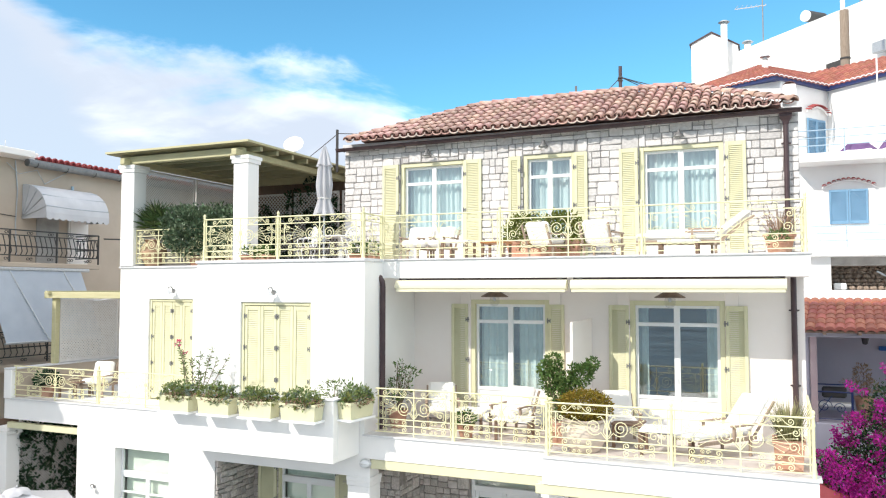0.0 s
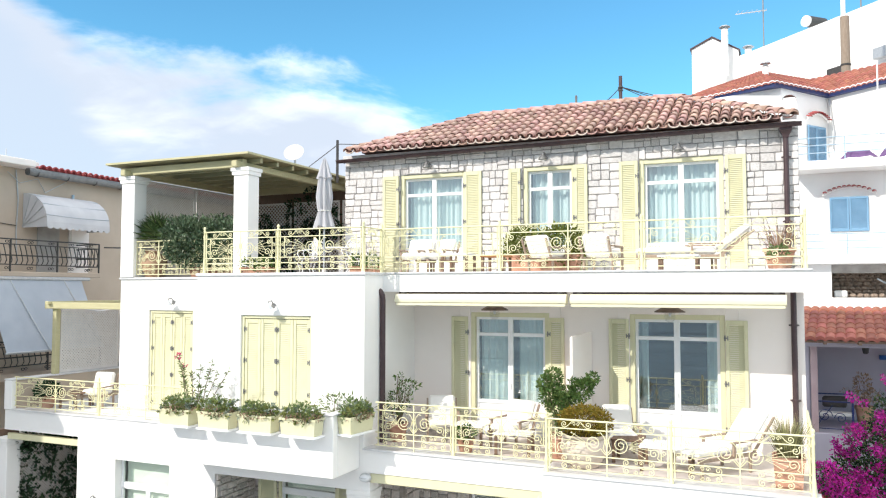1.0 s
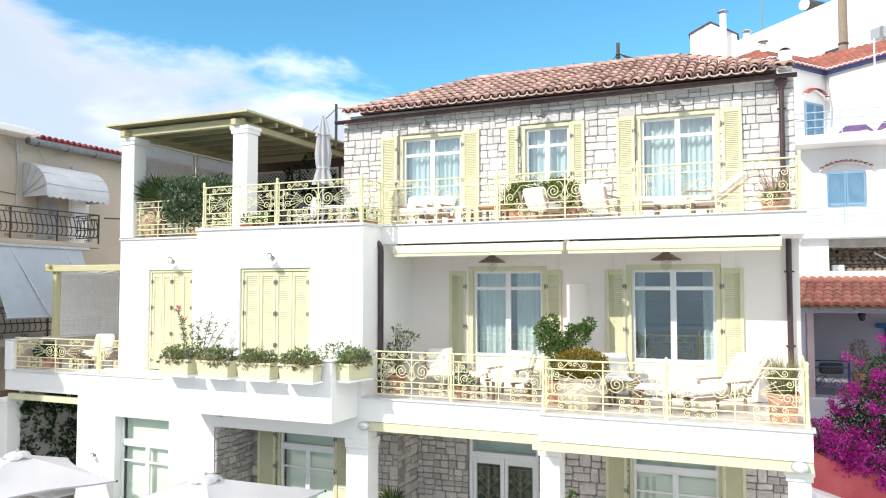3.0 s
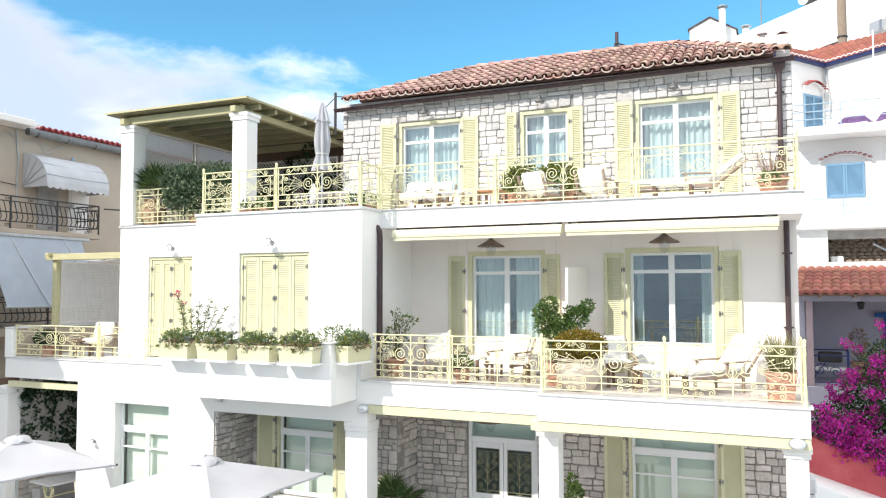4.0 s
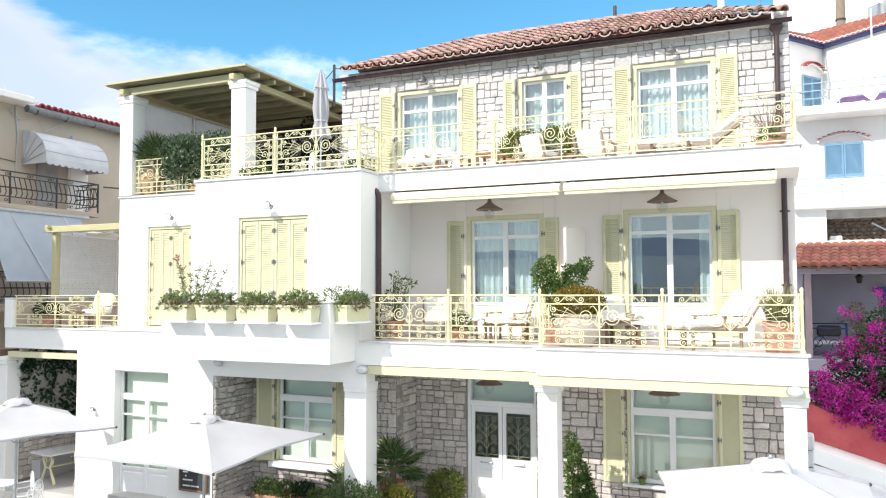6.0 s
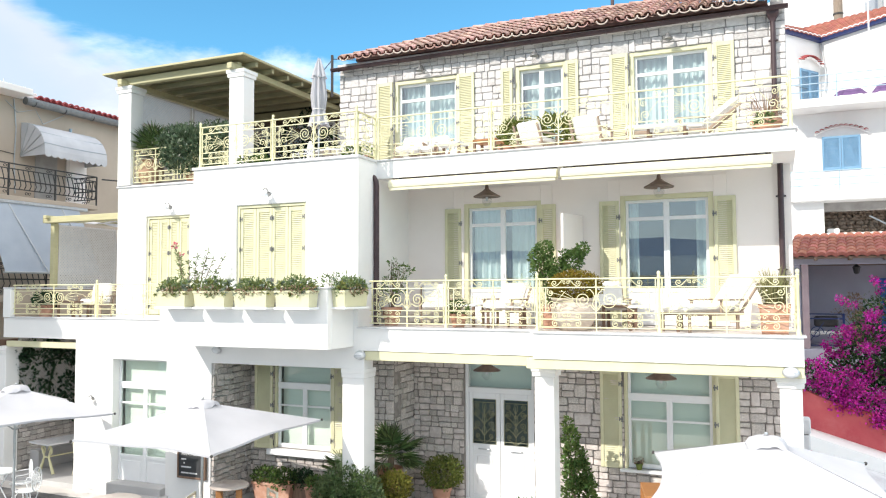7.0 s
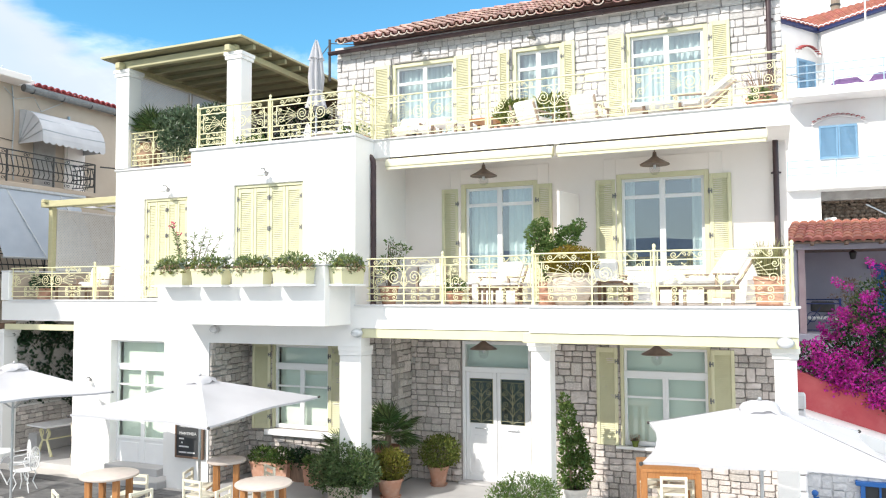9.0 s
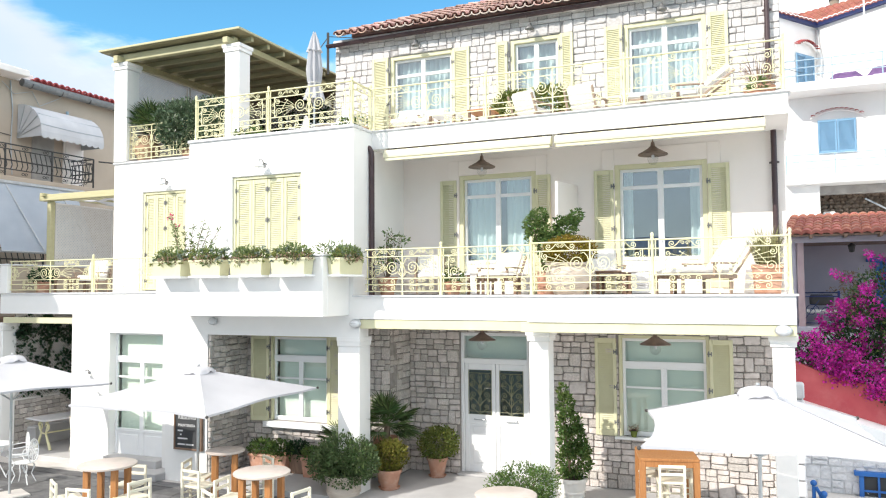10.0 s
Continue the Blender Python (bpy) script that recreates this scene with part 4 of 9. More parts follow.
def front_door():
    a, b, c, d = DOOR
    y = 1.58
    ob = thing("door_2", pose(0, 0, 0), "white panelled double entrance door with iron grilles and a fanlight", "door", "", "structure")
    part("door_frame", Geo().box(a, y - 0.04, -0.03, a + 0.07, y + 0.12, d, 0.008).box(b - 0.07, y - 0.04, -0.03, b, y + 0.12, d, 0.008).box(a + 0.07, y - 0.04, d - 0.07, b - 0.07, y + 0.12, d, 0.008)
         .box(a + 0.07, y - 0.04, 2.25, b - 0.07, y + 0.1, 2.36, 0.008), WHITE_PAINT, ob)
    p = part("pane", Geo().box(a + 0.07, y + 0.03, 2.36, b - 0.07, y + 0.036, d - 0.07), SOFT_GLASS, ob)
    p.visible_shadow = False
    m = (a + b) / 2
    for x0, x1 in ((a + 0.075, m - 0.005), (m + 0.005, b - 0.075)):
        g = Geo().box(x0, y, 0.0, x0 + 0.085, y + 0.05, 2.245, 0.006).box(x1 - 0.085, y, 0.0, x1, y + 0.05, 2.245, 0.006)
        g.box(x0 + 0.085, y, 2.12, x1 - 0.085, y + 0.05, 2.245, 0.006).box(x0 + 0.085, y, 1.0, x1 - 0.085, y + 0.05, 1.2, 0.006).box(x0 + 0.085, y, 0.0, x1 - 0.085, y + 0.05, 0.16, 0.006)
        g.box(x0 + 0.085, y + 0.015, 0.16, x1 - 0.085, y + 0.04, 1.0).box(x0 + 0.17, y + 0.004, 0.21, x1 - 0.17, y + 0.02, 0.95, 0.01)
        leaf_ob = part("door_leaf", g, WHITE_PAINT, ob)
        q = part("pane", Geo().box(x0 + 0.085, y + 0.03, 1.2, x1 - 0.085, y + 0.036, 2.12), DOOR_GLASS, leaf_ob)
        q.visible_shadow = False
        s = Geo()
        u, v, w0, w1 = x0 + 0.0855, x1 - 0.0855, 1.205, 2.115
        yy = y - 0.01
        s.tube([(u, yy, w0), (v, yy, w0), (v, yy, w1), (u, yy, w1)], 0.008, 5, closed=True)
        s.tube([(u, yy, w0 + 0.06), (v, yy, w0 + 0.06)], 0.006, 5).tube([(u, yy, w1 - 0.06), (v, yy, w1 - 0.06)], 0.006, 5)
        cx, wd = (u + v) / 2, (v - u) / 2
        s.tube([(cx, yy, w0), (cx, yy, w1 - 0.12)], 0.007, 5)
        for sg in (-1, 1):
            # stems that leave the middle bar and curl outward
            for zc, rr, far in ((w0 + 0.16, 0.055, 0.55), (w0 + 0.40, 0.075, 0.58), (w0 + 0.62, 0.070, 0.60), (w1 - 0.13, 0.060, 0.62)):
                c0 = cx + sg * wd * far
                pts = [(cx, yy, max(zc - 0.24, w0 + 0.01)), (cx + sg * wd * 0.2, yy, max(zc - 0.16, w0 + 0.04))] + [(c0 + sg * (px - c0), yy, pz) for px, _, pz in spiral(c0, zc, rr, 1.6, math.radians(-95), 1)]
                s.tube(pts, 0.0065, 5)
            for zc in (w0 + 0.28, w0 + 0.53, w0 + 0.76):
                s.tube([(cx, yy, zc - 0.12), (cx + sg * 0.045, yy, zc - 0.03), (cx + sg * 0.03, yy, zc + 0.05), (cx, yy, zc + 0.09)], 0.0055, 5)
            s.tube(spiral(cx + sg * wd * 0.78, w0 + 0.30, 0.035, 1.4, 0, -sg, yy), 0.0055, 5).tube(spiral(cx + sg * wd * 0.8, w1 - 0.3, 0.035, 1.4, 0, sg, yy), 0.0055, 5)
        part("grille", s, GRILLE_IRON, leaf_ob, "olive wrought-iron scroll grille")
        hx = (x0 + x1) / 2
        part("handle", Geo().tube([(hx - 0.12, y, 1.1), (hx - 0.12, y - 0.05, 1.1), (hx + 0.12, y - 0.05, 1.1), (hx + 0.12, y, 1.1)], 0.012, 6), STEEL, leaf_ob, "dull metal pull handle")
    # two boards added behind the panes imitate the pale light on the glass
    part("door_glass_backing", Geo().box(a, y + 0.16, 0, b, y + 0.18, 2.3), GLASS_BACKING, ob, "pale panel added behind the door glass for its grey-lit look")
    part("fanlight_backing", Geo().box(a, y + 0.26, 2.3, b, y + 0.28, d), BLIND, ob, "pale board added behind the fanlight for its reflected light")
    part("threshold", Geo().box(a - 0.02, 1.32, -0.03, b + 0.02, 1.6, 0.02, 0.008), PORCH, ob)


front_door()
# ---- wrought-iron railings ----
class Pieces:
    """Gathers shapes one by one, each as a piece of its own."""

    def __init__(self, name):
        self.name, self.made = name, []

    def box(self, *a):
        self.made.append((self.name, Geo().box(*a)))
        return self

    def tube(self, *a):
        self.made.append((self.name, Geo().tube(*a)))
        return self

    def ball(self, *a):
        self.made[-1][1].ball(*a)
        return self


def panel_meshes(w, h=0.86):
    """Bars and scrolls of one panel, in x and z: a list of (name, shape)."""
    bars, s = Pieces("bar"), Pieces("scroll")
    z2, z3, z4, z5 = h - 0.14, 0.31, 0.20, 0.07
    for z in (z2, z3, z4, z5):
        bars.box(0.0, -0.007, z - 0.009, w, 0.007, z + 0.009)
    two = w > 1.0
    for x in ((0.05, w - 0.05) if two else (0.04, w - 0.04)):
        bars.box(x - 0.009, -0.007, 0.07, x + 0.009, 0.007, h)
    if two:
        bars.box(w / 2 - 0.010, -0.008, 0.0, w / 2 + 0.010, 0.008, h)
        for x in (0.15, w - 0.15):
            bars.box(x - 0.007, -0.006, z3, x + 0.007, 0.006, z2)
    r = 0.0078
    k = 1.0 if two else 0.72
    half = w / 2
    centres = (half * 0.5, half * 1.5) if two else (half,)
    zb = (z5 + z3) / 2
    for c in centres:
        for sg in (-1, 1):
            # upper band: paired scrolls with a small heart between
            s.tube([(c, 0, z2 + 0.125), (c + sg * 0.07 * k, 0, z2 + 0.115), (c + sg * 0.12 * k, 0, z2 + 0.06)] + spiral(c + sg * 0.195 * k, z2 + 0.07, 0.054, 1.45, math.pi * (0.5 + sg * 0.5) + sg * 0.9, sg), r, 4)
            s.tube(spiral(c + sg * 0.035, z2 + 0.075, 0.034, 1.2, math.pi * (0.5 - sg * 0.5), sg), r * 0.8, 4)
            # lower band: four scrolls round a centre
            for sv in (-1, 1):
                s.tube([(c + sg * 0.015, 0, zb), (c + sg * 0.08 * k, 0, zb + sv * 0.02)] + spiral(c + sg * 0.19 * k, zb + sv * 0.06, 0.056, 1.45, -sg * sv * math.pi / 2 + (0 if sg > 0 else math.pi), sg * sv), r, 4)
            s.tube(spiral(c + sg * 0.04, zb - 0.07, 0.036, 1.2, math.pi * (0.5 - sg * 0.5), -sg), r * 0.8, 4)
            s.tube(spiral(c + sg * 0.04, zb + 0.07, 0.036, 1.2, math.pi * (0.5 - sg * 0.5), sg), r * 0.8, 4)
    zm = (z3 + z2) / 2
    if two:
        for sg in (-1, 1):
            c = half
            # large scrolls beside the middle bar, with stems and leaves
            s.tube([(c, 0, z3 + 0.02), (c + sg * 0.05, 0, z3 + 0.07)] + spiral(c + sg * 0.21, zm + 0.0, 0.135, 2.1, math.pi * (0.5 + sg * 0.5) + sg * 0.6, sg, r_in=0.12), r * 1.1, 4)
            s.tube([(c, 0, z3 + 0.12), (c + sg * 0.04, 0, z2 - 0.10), (c + sg * 0.10, 0, z2 - 0.03), (c + sg * 0.15, 0, z2 - 0.05)], r, 4)
            s.tube([(c, 0, z3 + 0.05), (c + sg * 0.06, 0, z3 + 0.13), (c + sg * 0.03, 0, zm + 0.04), (c, 0, zm + 0.10)], r, 4)
            # fan of rays with small flowers
            reach = half - 0.42
            for i in range(6):
                a = math.radians(-40 + 17 * i)
                ln = min(0.42, reach * 0.75) * (0.9 + 0.25 * (i in (3, 4)))
                x0, zz0 = c + sg * 0.30, zm - 0.02
                x1, zz1 = x0 + sg * ln * math.cos(a), zz0 + ln * math.sin(a) * 0.62
                zz1 = min(max(zz1, z3 + 0.03), z2 - 0.03)
                u0 = 0.16
                s.tube([(x0 + (x1 - x0) * u0, 0, zz0 + (zz1 - zz0) * u0), ((x0 + x1) / 2, 0, (zz0 + zz1) / 2 + 0.01), (x1, 0, zz1)], r * 0.62, 4)
                s.ball((x1, 0, zz1), 0.014, 0.010, 0.014, 6, 4)
            # scrolls near the ends
            e = w - 0.16 if sg > 0 else 0.16
            s.tube([(e - sg * 0.01, 0, z3 + 0.02)] + spiral(e - sg * 0.10, z3 + 0.115, 0.082, 1.6, math.pi * (0.5 - sg * 0.5) - sg * 0.9, sg), r, 4)
            s.tube([(e - sg * 0.01, 0, z2 - 0.02)] + spiral(e - sg * 0.07, z2 - 0.085, 0.060, 1.5, math.pi * (0.5 - sg * 0.5) + sg * 0.9, -sg), r, 4)
            s.tube(spiral(e + sg * 0.055, zm + 0.06, 0.045, 1.4, math.pi / 2, sg), r * 0.8, 4)
            s.tube(spiral(e + sg * 0.055, zm - 0.08, 0.045, 1.4, -math.pi / 2, -sg), r * 0.8, 4)
            s.tube([(e - sg * 0.16, 0, z3 + 0.16), (e - sg * 0.30, 0, z2 - 0.08), (c + sg * 0.5, 0, z2 - 0.06)], r * 0.7, 4)
    else:
        for sg in (-1, 1):
            s.tube(spiral(half + sg * 0.11, zm + 0.06, 0.09, 1.7, math.pi * (0.5 - sg * 0.5), -sg), r, 4)
            s.tube(spiral(half + sg * 0.09, zm - 0.12, 0.06, 1.5, math.pi * (0.5 - sg * 0.5), sg), r, 4)
        s.tube([(half, 0, z3), (half, 0, z2)], r, 4)
    return bars.made + s.made


def railing(name, a, b, stops, h=0.86, posts=(), label="cream wrought-iron railing with scrolls and fan motifs", mat=None):
    """A railing from a to b (x, y, z of the foot); stops: the panel ends in metres along it; posts: which stops carry a post."""
    a, b = Vector(a), Vector(b)
    d = b - a
    turn = math.degrees(math.atan2(d.y, d.x))
    ob = thing(name, pose(*a, 0, 0, turn), label, "railing", "house railings")
    mat = mat or IRON_YELLOW
    part("handrail", Geo().box(stops[0], -0.022, h - 0.012, stops[-1], 0.022, h + 0.012, 0.006), mat, ob)
    cache = {}
    for s0, s1 in zip(stops, stops[1:]):
        w = round(s1 - s0, 3)
        if w not in cache:
            cache[w] = [(n, g.mesh(n, mat, fix=False)) for n, g in panel_meshes(w, h)]
        p = new("panel", cache[w][0][1])
        p.parent = ob
        p.location = (s0, 0, 0)
        for n, me in cache[w][1:]:
            q = new(n, me)
            q.parent = p
    for k in posts:
        x = stops[k]
        g = Geo().lathe((x, 0, 0), [(0.035, 0), (0.035, 0.05), (0.026, 0.07), (0.030, 0.16), (0.034, 0.20), (0.026, 0.24), (0.022, 0.30), (0.022, h - 0.14), (0.030, h - 0.10), (0.022, h - 0.06),
                                       (0.022, h + 0.01), (0.030, h + 0.02), (0.020, h + 0.04), (0.030, h + 0.075), (0.024, h + 0.10), (0.006, h + 0.115)], 10)
        part("post", g, mat, ob, smooth=True)
    return ob


railing("railing", (-0.06, 0.05, 7.0), (7.6, 0.05, 7.0), [0.0, 2.49, 5.09, 7.66], posts=(0, 1, 2, 3))
railing("railing", (-3.87, -0.70, 7.0), (-0.06, -0.70, 7.0), [0.0, 1.86, 3.81], posts=(0, 1, 2))
railing("railing", (-0.06, -0.70, 7.0), (-0.06, 0.05, 7.0), [0.03, 0.72])
railing("railing", (7.6, 0.05, 7.0), (7.6, 2.55, 7.0), [0.03, 2.45])
railing("railing", (-7.0, 0.50, 6.95), (-4.05, 0.50, 6.95), [0.0, 1.46, 2.92])
railing("railing", (0.12, -0.72, 3.7), (3.60, -0.72, 3.7), [0.12, 1.69, 3.50], posts=(1,))
railing("railing", (3.66, -1.20, 3.7), (7.6, -1.20, 3.7), [0.0, 1.97, 3.94], posts=(0, 1, 2))
railing("railing", (3.63, -1.2, 3.7), (3.63, -0.7, 3.7), [0.03, 0.46])
railing("railing", (7.6, -1.2, 3.7), (7.6, 1.4, 3.7), [0.03, 2.55])
railing("railing", (-9.80, -0.45, 3.79), (-4.2, -0.45, 3.79), [0.0, 2.75, 5.55], h=0.76, posts=(1,))

# ---- gutters, downpipes, awnings ----
gut = thing("gutter", pose(0, 0, 0), "dark brown sheet-metal gutter under the eave", "gutter", "", "structure")
def gut_z(x):
    return 9.725 + 0.0062 * (x + 2.5)


def gut_arc(x, r, n=8):
    return [(x, 2.33 - r * math.cos(math.pi * k / n), gut_z(x) + 0.03 - 1.08 * r * math.sin(math.pi * k / n)) for k in range(n + 1)]


part("gutter_channel", Geo().sheet([gut_arc(x, 0.062) for x in (-2.50, 7.66)]), PIPE, gut, smooth=True, fix=False)
for y in (2.268, 2.392):
    part("gutter_lip", Geo().cyl((-2.50, y, gut_z(-2.5) + 0.03), (7.66, y, gut_z(7.66) + 0.03), 0.013, n=6), PIPE, gut)
for x in (-2.49, 7.65):
    arc = gut_arc(x, 0.06)
    part("end_cap", Geo().add([(x - 0.006, p[1], p[2]) for p in arc] + [(x + 0.006, p[1], p[2]) for p in arc], [tuple(range(9)), tuple(range(17, 8, -1))] + [(i, i + 1, i + 10, i + 9) for i in range(8)]), PIPE, gut)
for i in range(13):
    x = -2.3 + 0.81 * i
    part("bracket", Geo().tube(gut_arc(x, 0.068, 6) + [(x, 2.56, gut_z(x) + 0.04)], 0.010, 5), PIPE, gut)
solo("cornice", Geo().box(-2.36, 2.37, 9.78, 7.56, 2.62, 9.862, 0.01), STONE_LIGHT, "pale stone course under the roof tiles", "cornice", "structure")


def downpipe(x, y, z0, z1, hop=True, name="downpipe"):
    ob = thing(name, pose(x, y, z0), "dark brown metal downpipe fixed to the wall", "downpipe", "downpipes", "structure")
    h = z1 - z0
    part("pipe", Geo().cyl((0, 0, 0), (0, 0, h), 0.05, n=14), PIPE, ob, smooth=True)
    for z in (0.35 * h, 0.8 * h):
        part("bracket", Geo().cyl((0, 0, z - 0.02), (0, 0, z + 0.02), 0.058, n=14).box(-0.085, -0.01, z - 0.012, 0.085, 0.06, z + 0.012), PIPE, ob)
    if hop:
        part("hopper", Geo().square_lathe((0, 0, h - 0.02), [(0.05, -0.16), (0.06, -0.1), (0.11, -0.02), (0.11, 0.08)]), PIPE, ob)


downpipe(7.38, 2.45, 7.0, 9.74)
downpipe(7.43, 1.36, 3.7, 6.62, hop=False)
dp = thing("downpipe", pose(0.06, -0.12, 3.7), "dark brown metal downpipe with a bent head", "downpipe", "downpipes", "structure")
part("pipe", Geo().tube([(0, 0, 0), (0, 0, 2.75), (-0.01, 0, 2.85), (-0.06, 0, 2.93), (-0.1, 0, 2.95)], 0.055, 14), PIPE, dp, smooth=True)


def cassette_awning(x0, x1, y, z, name="awning", label="rolled cream awning in a long cassette under the slab"):
    ob = thing(name, pose(0, 0, 0), label, "awning", "rolled awnings")
    prof = [(y - 0.02, z - 0.10), (y - 0.075, z - 0.07), (y - 0.085, z - 0.02), (y - 0.06, z + 0.045), (y - 0.02, z + 0.085), (y + 0.06, z + 0.09), (y + 0.08, z - 0.03), (y + 0.04, z - 0.09)]
    n = len(prof)
    g = Geo().add([(x0, a, b) for a, b in prof] + [(x1, a, b) for a, b in prof], [tuple(range(n)), tuple(range(2 * n - 1, n - 1, -1))] + [(i, (i + 1) % n, n + (i + 1) % n, n + i) for i in range(n)])
    part("cassette", g, AWNING, ob, smooth=True)
    part("valance", Geo().box(x0 + 0.02, y - 0.06, z - 0.135, x1 - 0.02, y - 0.045, z - 0.08, 0.005), AWNING, ob)
    for x in (x0 + 0.15, x1 - 0.15):
        part("bracket", Geo().box(x - 0.05, y + 0.03, z + 0.03, x + 0.05, y + 0.14, z + 0.13, 0.008), DARK_IRON, ob)
    # added strip: blocks light in the gap and draws its shadow line
    part("gap_strip", Geo().box(x0 + 0.02, y + 0.085, z - 0.02, x1 - 0.02, y + 0.10, z + 0.13), PIPE, ob, "dark strip added for the shadow line above the cassette")


cassette_awning(0.31, 3.72, -0.03, 6.49)
cassette_awning(3.79, 7.31, -0.03, 6.49)
solo("valance_board", Geo().box(0.14, -0.74, 3.07, 3.47, -0.62, 3.24, 0.008), YELLOW, "pale yellow awning box under the balcony edge", "awning", "structure")
solo("valance_board", Geo().box(3.47, -1.23, 3.08, 7.66, -1.02, 3.245, 0.008), YELLOW, "pale yellow awning box under the balcony edge", "awning", "structure")
solo("valance_board", Geo().box(-10.0, -0.46, 3.06, -7.65, -0.34, 3.20, 0.008), YELLOW, "pale yellow awning box under the side balcony", "awning", "structure")
solo("balcony_divider", Geo().prism([(0.35, 3.70), (1.45, 3.70), (1.45, 5.84), (0.35, 5.80)], -0.024, 0.024).moved(pose(3.66, 0, 0, 0, 0, 84)), CREAM_WALL,
     "thin white privacy wall between two balconies", "wall", "structure")

# ---- upper pergola ----
perg = thing("pergola", pose(0, 0, 0), "cream timber pergola over the terrace, its boarded olive ceiling darkened for shade", "pergola")
RFX0, RFX1, RFY0, RFY1, RFZ = -7.66, -3.48, 0.20, 5.3, 9.645
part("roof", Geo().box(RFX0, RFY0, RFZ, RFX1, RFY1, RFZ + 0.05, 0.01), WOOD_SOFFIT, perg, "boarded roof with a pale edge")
part("fascia", Geo().box(RFX0 - 0.02, RFY0 - 0.03, RFZ + 0.015, RFX1 + 0.02, RFY0, RFZ + 0.06).box(RFX1, RFY0, RFZ + 0.015, RFX1 + 0.03, RFY1, RFZ + 0.06), BEAM, perg, "pale edge trim")
for y0, y1 in ((0.42, 0.56), (4.9, 5.04)):
    part("beam", Geo().box(-7.45, y0, 9.42, -3.79, y1, 9.60, 0.01), BEAM, perg)
part("side_beam", Geo().box(-3.93, 0.19, 9.395, -3.787, 5.2, 9.535, 0.01), BEAM, perg)
part("side_beam", Geo().box(-7.25, 0.22, 9.395, -7.11, 5.2, 9.535, 0.01), BEAM, perg)
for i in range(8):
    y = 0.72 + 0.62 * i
    part("rafter", Geo().box(-7.58, y, 9.535, -3.53, y + 0.09, 9.645, 0.008), BEAM_SHADED, perg)


def lattice(name, x0, x1, z0, z1, m, label, step=0.09, wid=0.010, mat=None):
    """A diagonal timber trellis in a frame, in x and z, moved by m."""
    ob = thing(name, m, label, "trellis", "trellis panels")
    mat = mat or LATTICE
    fr = Geo().box(x0, -0.02, z0, x0 + 0.05, 0.02, z1).box(x1 - 0.05, -0.02, z0, x1, 0.02, z1).box(x0, -0.018, z0, x1, 0.018, z0 + 0.05).box(x0, -0.018, z1 - 0.05, x1, 0.018, z1)
    part("trellis_frame", fr, mat, ob)
    g = Geo()
    w, h = x1 - x0, z1 - z0
    for sg, y in ((1, -0.006), (-1, 0.006)):
        c = -h if sg > 0 else 0.0
        while c < (w if sg > 0 else w + h):
            # the line x - x0 = c + sg * (z - z0), clipped to the panel
            t0, t1 = 0.0, h
            if sg > 0:
                t0, t1 = max(t0, -c), min(t1, w - c)
            else:
                t0, t1 = max(t0, c - w), min(t1, c)
            if t1 - t0 > 0.03:
                a = Vector((x0 + c + sg * t0, y, z0 + t0))
                b = Vector((x0 + c + sg * t1, y, z0 + t1))
                n = Vector((-(b - a).z, 0, (b - a).x)).normalized() * wid
                g.add([a - n, b - n, b + n, a + n], [(0, 1, 2, 3)])
            c += step
    o = part("lathwork", g, mat, ob, fix=False)
    o["kind"] = "stuff"
    return ob


lattice("trellis", 0.0, 1.9, 0.0, 2.42, pose(-7.18, 0.85, 6.95, 0, 0, 90), "pale diagonal trellis closing the side of the terrace", 0.07, 0.0155)
lattice("trellis", 0.0, 2.0, 0.0, 2.42, pose(-7.18, 2.80, 6.95, 0, 0, 90), "pale diagonal trellis closing the side of the terrace", 0.07, 0.0155)
lattice("trellis", 0.0, 1.5, 0.0, 2.2, pose(-7.1, 4.95, 6.95), "pale diagonal trellis at the back of the terrace", 0.11, 0.013)
lattice("trellis", 0.0, 1.5, 0.0, 2.2, pose(-5.5, 4.95, 6.95), "pale diagonal trellis at the back of the terrace", 0.11, 0.013)
lattice("trellis", 0.0, 1.4, 0.0, 2.2, pose(-3.9, 4.95, 6.95), "pale diagonal trellis at the back of the terrace", 0.11, 0.013)

# ---- side balcony: parapet, small pergola, trellis ----
solo("parapet_coping", Geo().box(-10.09, -0.52, 4.46, -9.78, 4.5, 4.50, 0.01), MARBLE, "thin grey marble coping on the side parapet", "coping", "structure")
solo("parapet_end", Geo().box(-10.06, -0.53, 3.77, -9.80, -0.40, 4.455, 0.01), PLASTER, "white plastered end of the side parapet", "parapet", "structure")
# beige instead of white: the inner face's shade is put into the colour
solo("side_parapet", Geo().box(-10.05, -0.5, 3.76, -9.82, 4.5, 4.46, 0.01), BEIGE_WALL, "low plastered parapet of the side balcony, beige for its shaded inner face", "parapet", "structure")
sp = thing("pergola", pose(0, 0, 0), "small cream timber pergola with a white canvas over the side balcony", "pergola")
part("post", Geo().box(-9.98, 0.70, 4.50, -9.84, 0.84, 6.17, 0.01), BEAM, sp)
part("beam", Geo().box(-10.15, 0.60, 6.17, -7.41, 0.82, 6.33, 0.01), BEAM, sp)
part("beam", Geo().box(-10.02, 0.5, 6.28, -9.9, 4.4, 6.36, 0.01), BEAM, sp)
for i in range(4):
    part("rafter", Geo().box(-9.5 + 0.62 * i, 0.83, 6.19, -9.43 + 0.62 * i, 4.4, 6.26, 0.008), BEAM, sp)


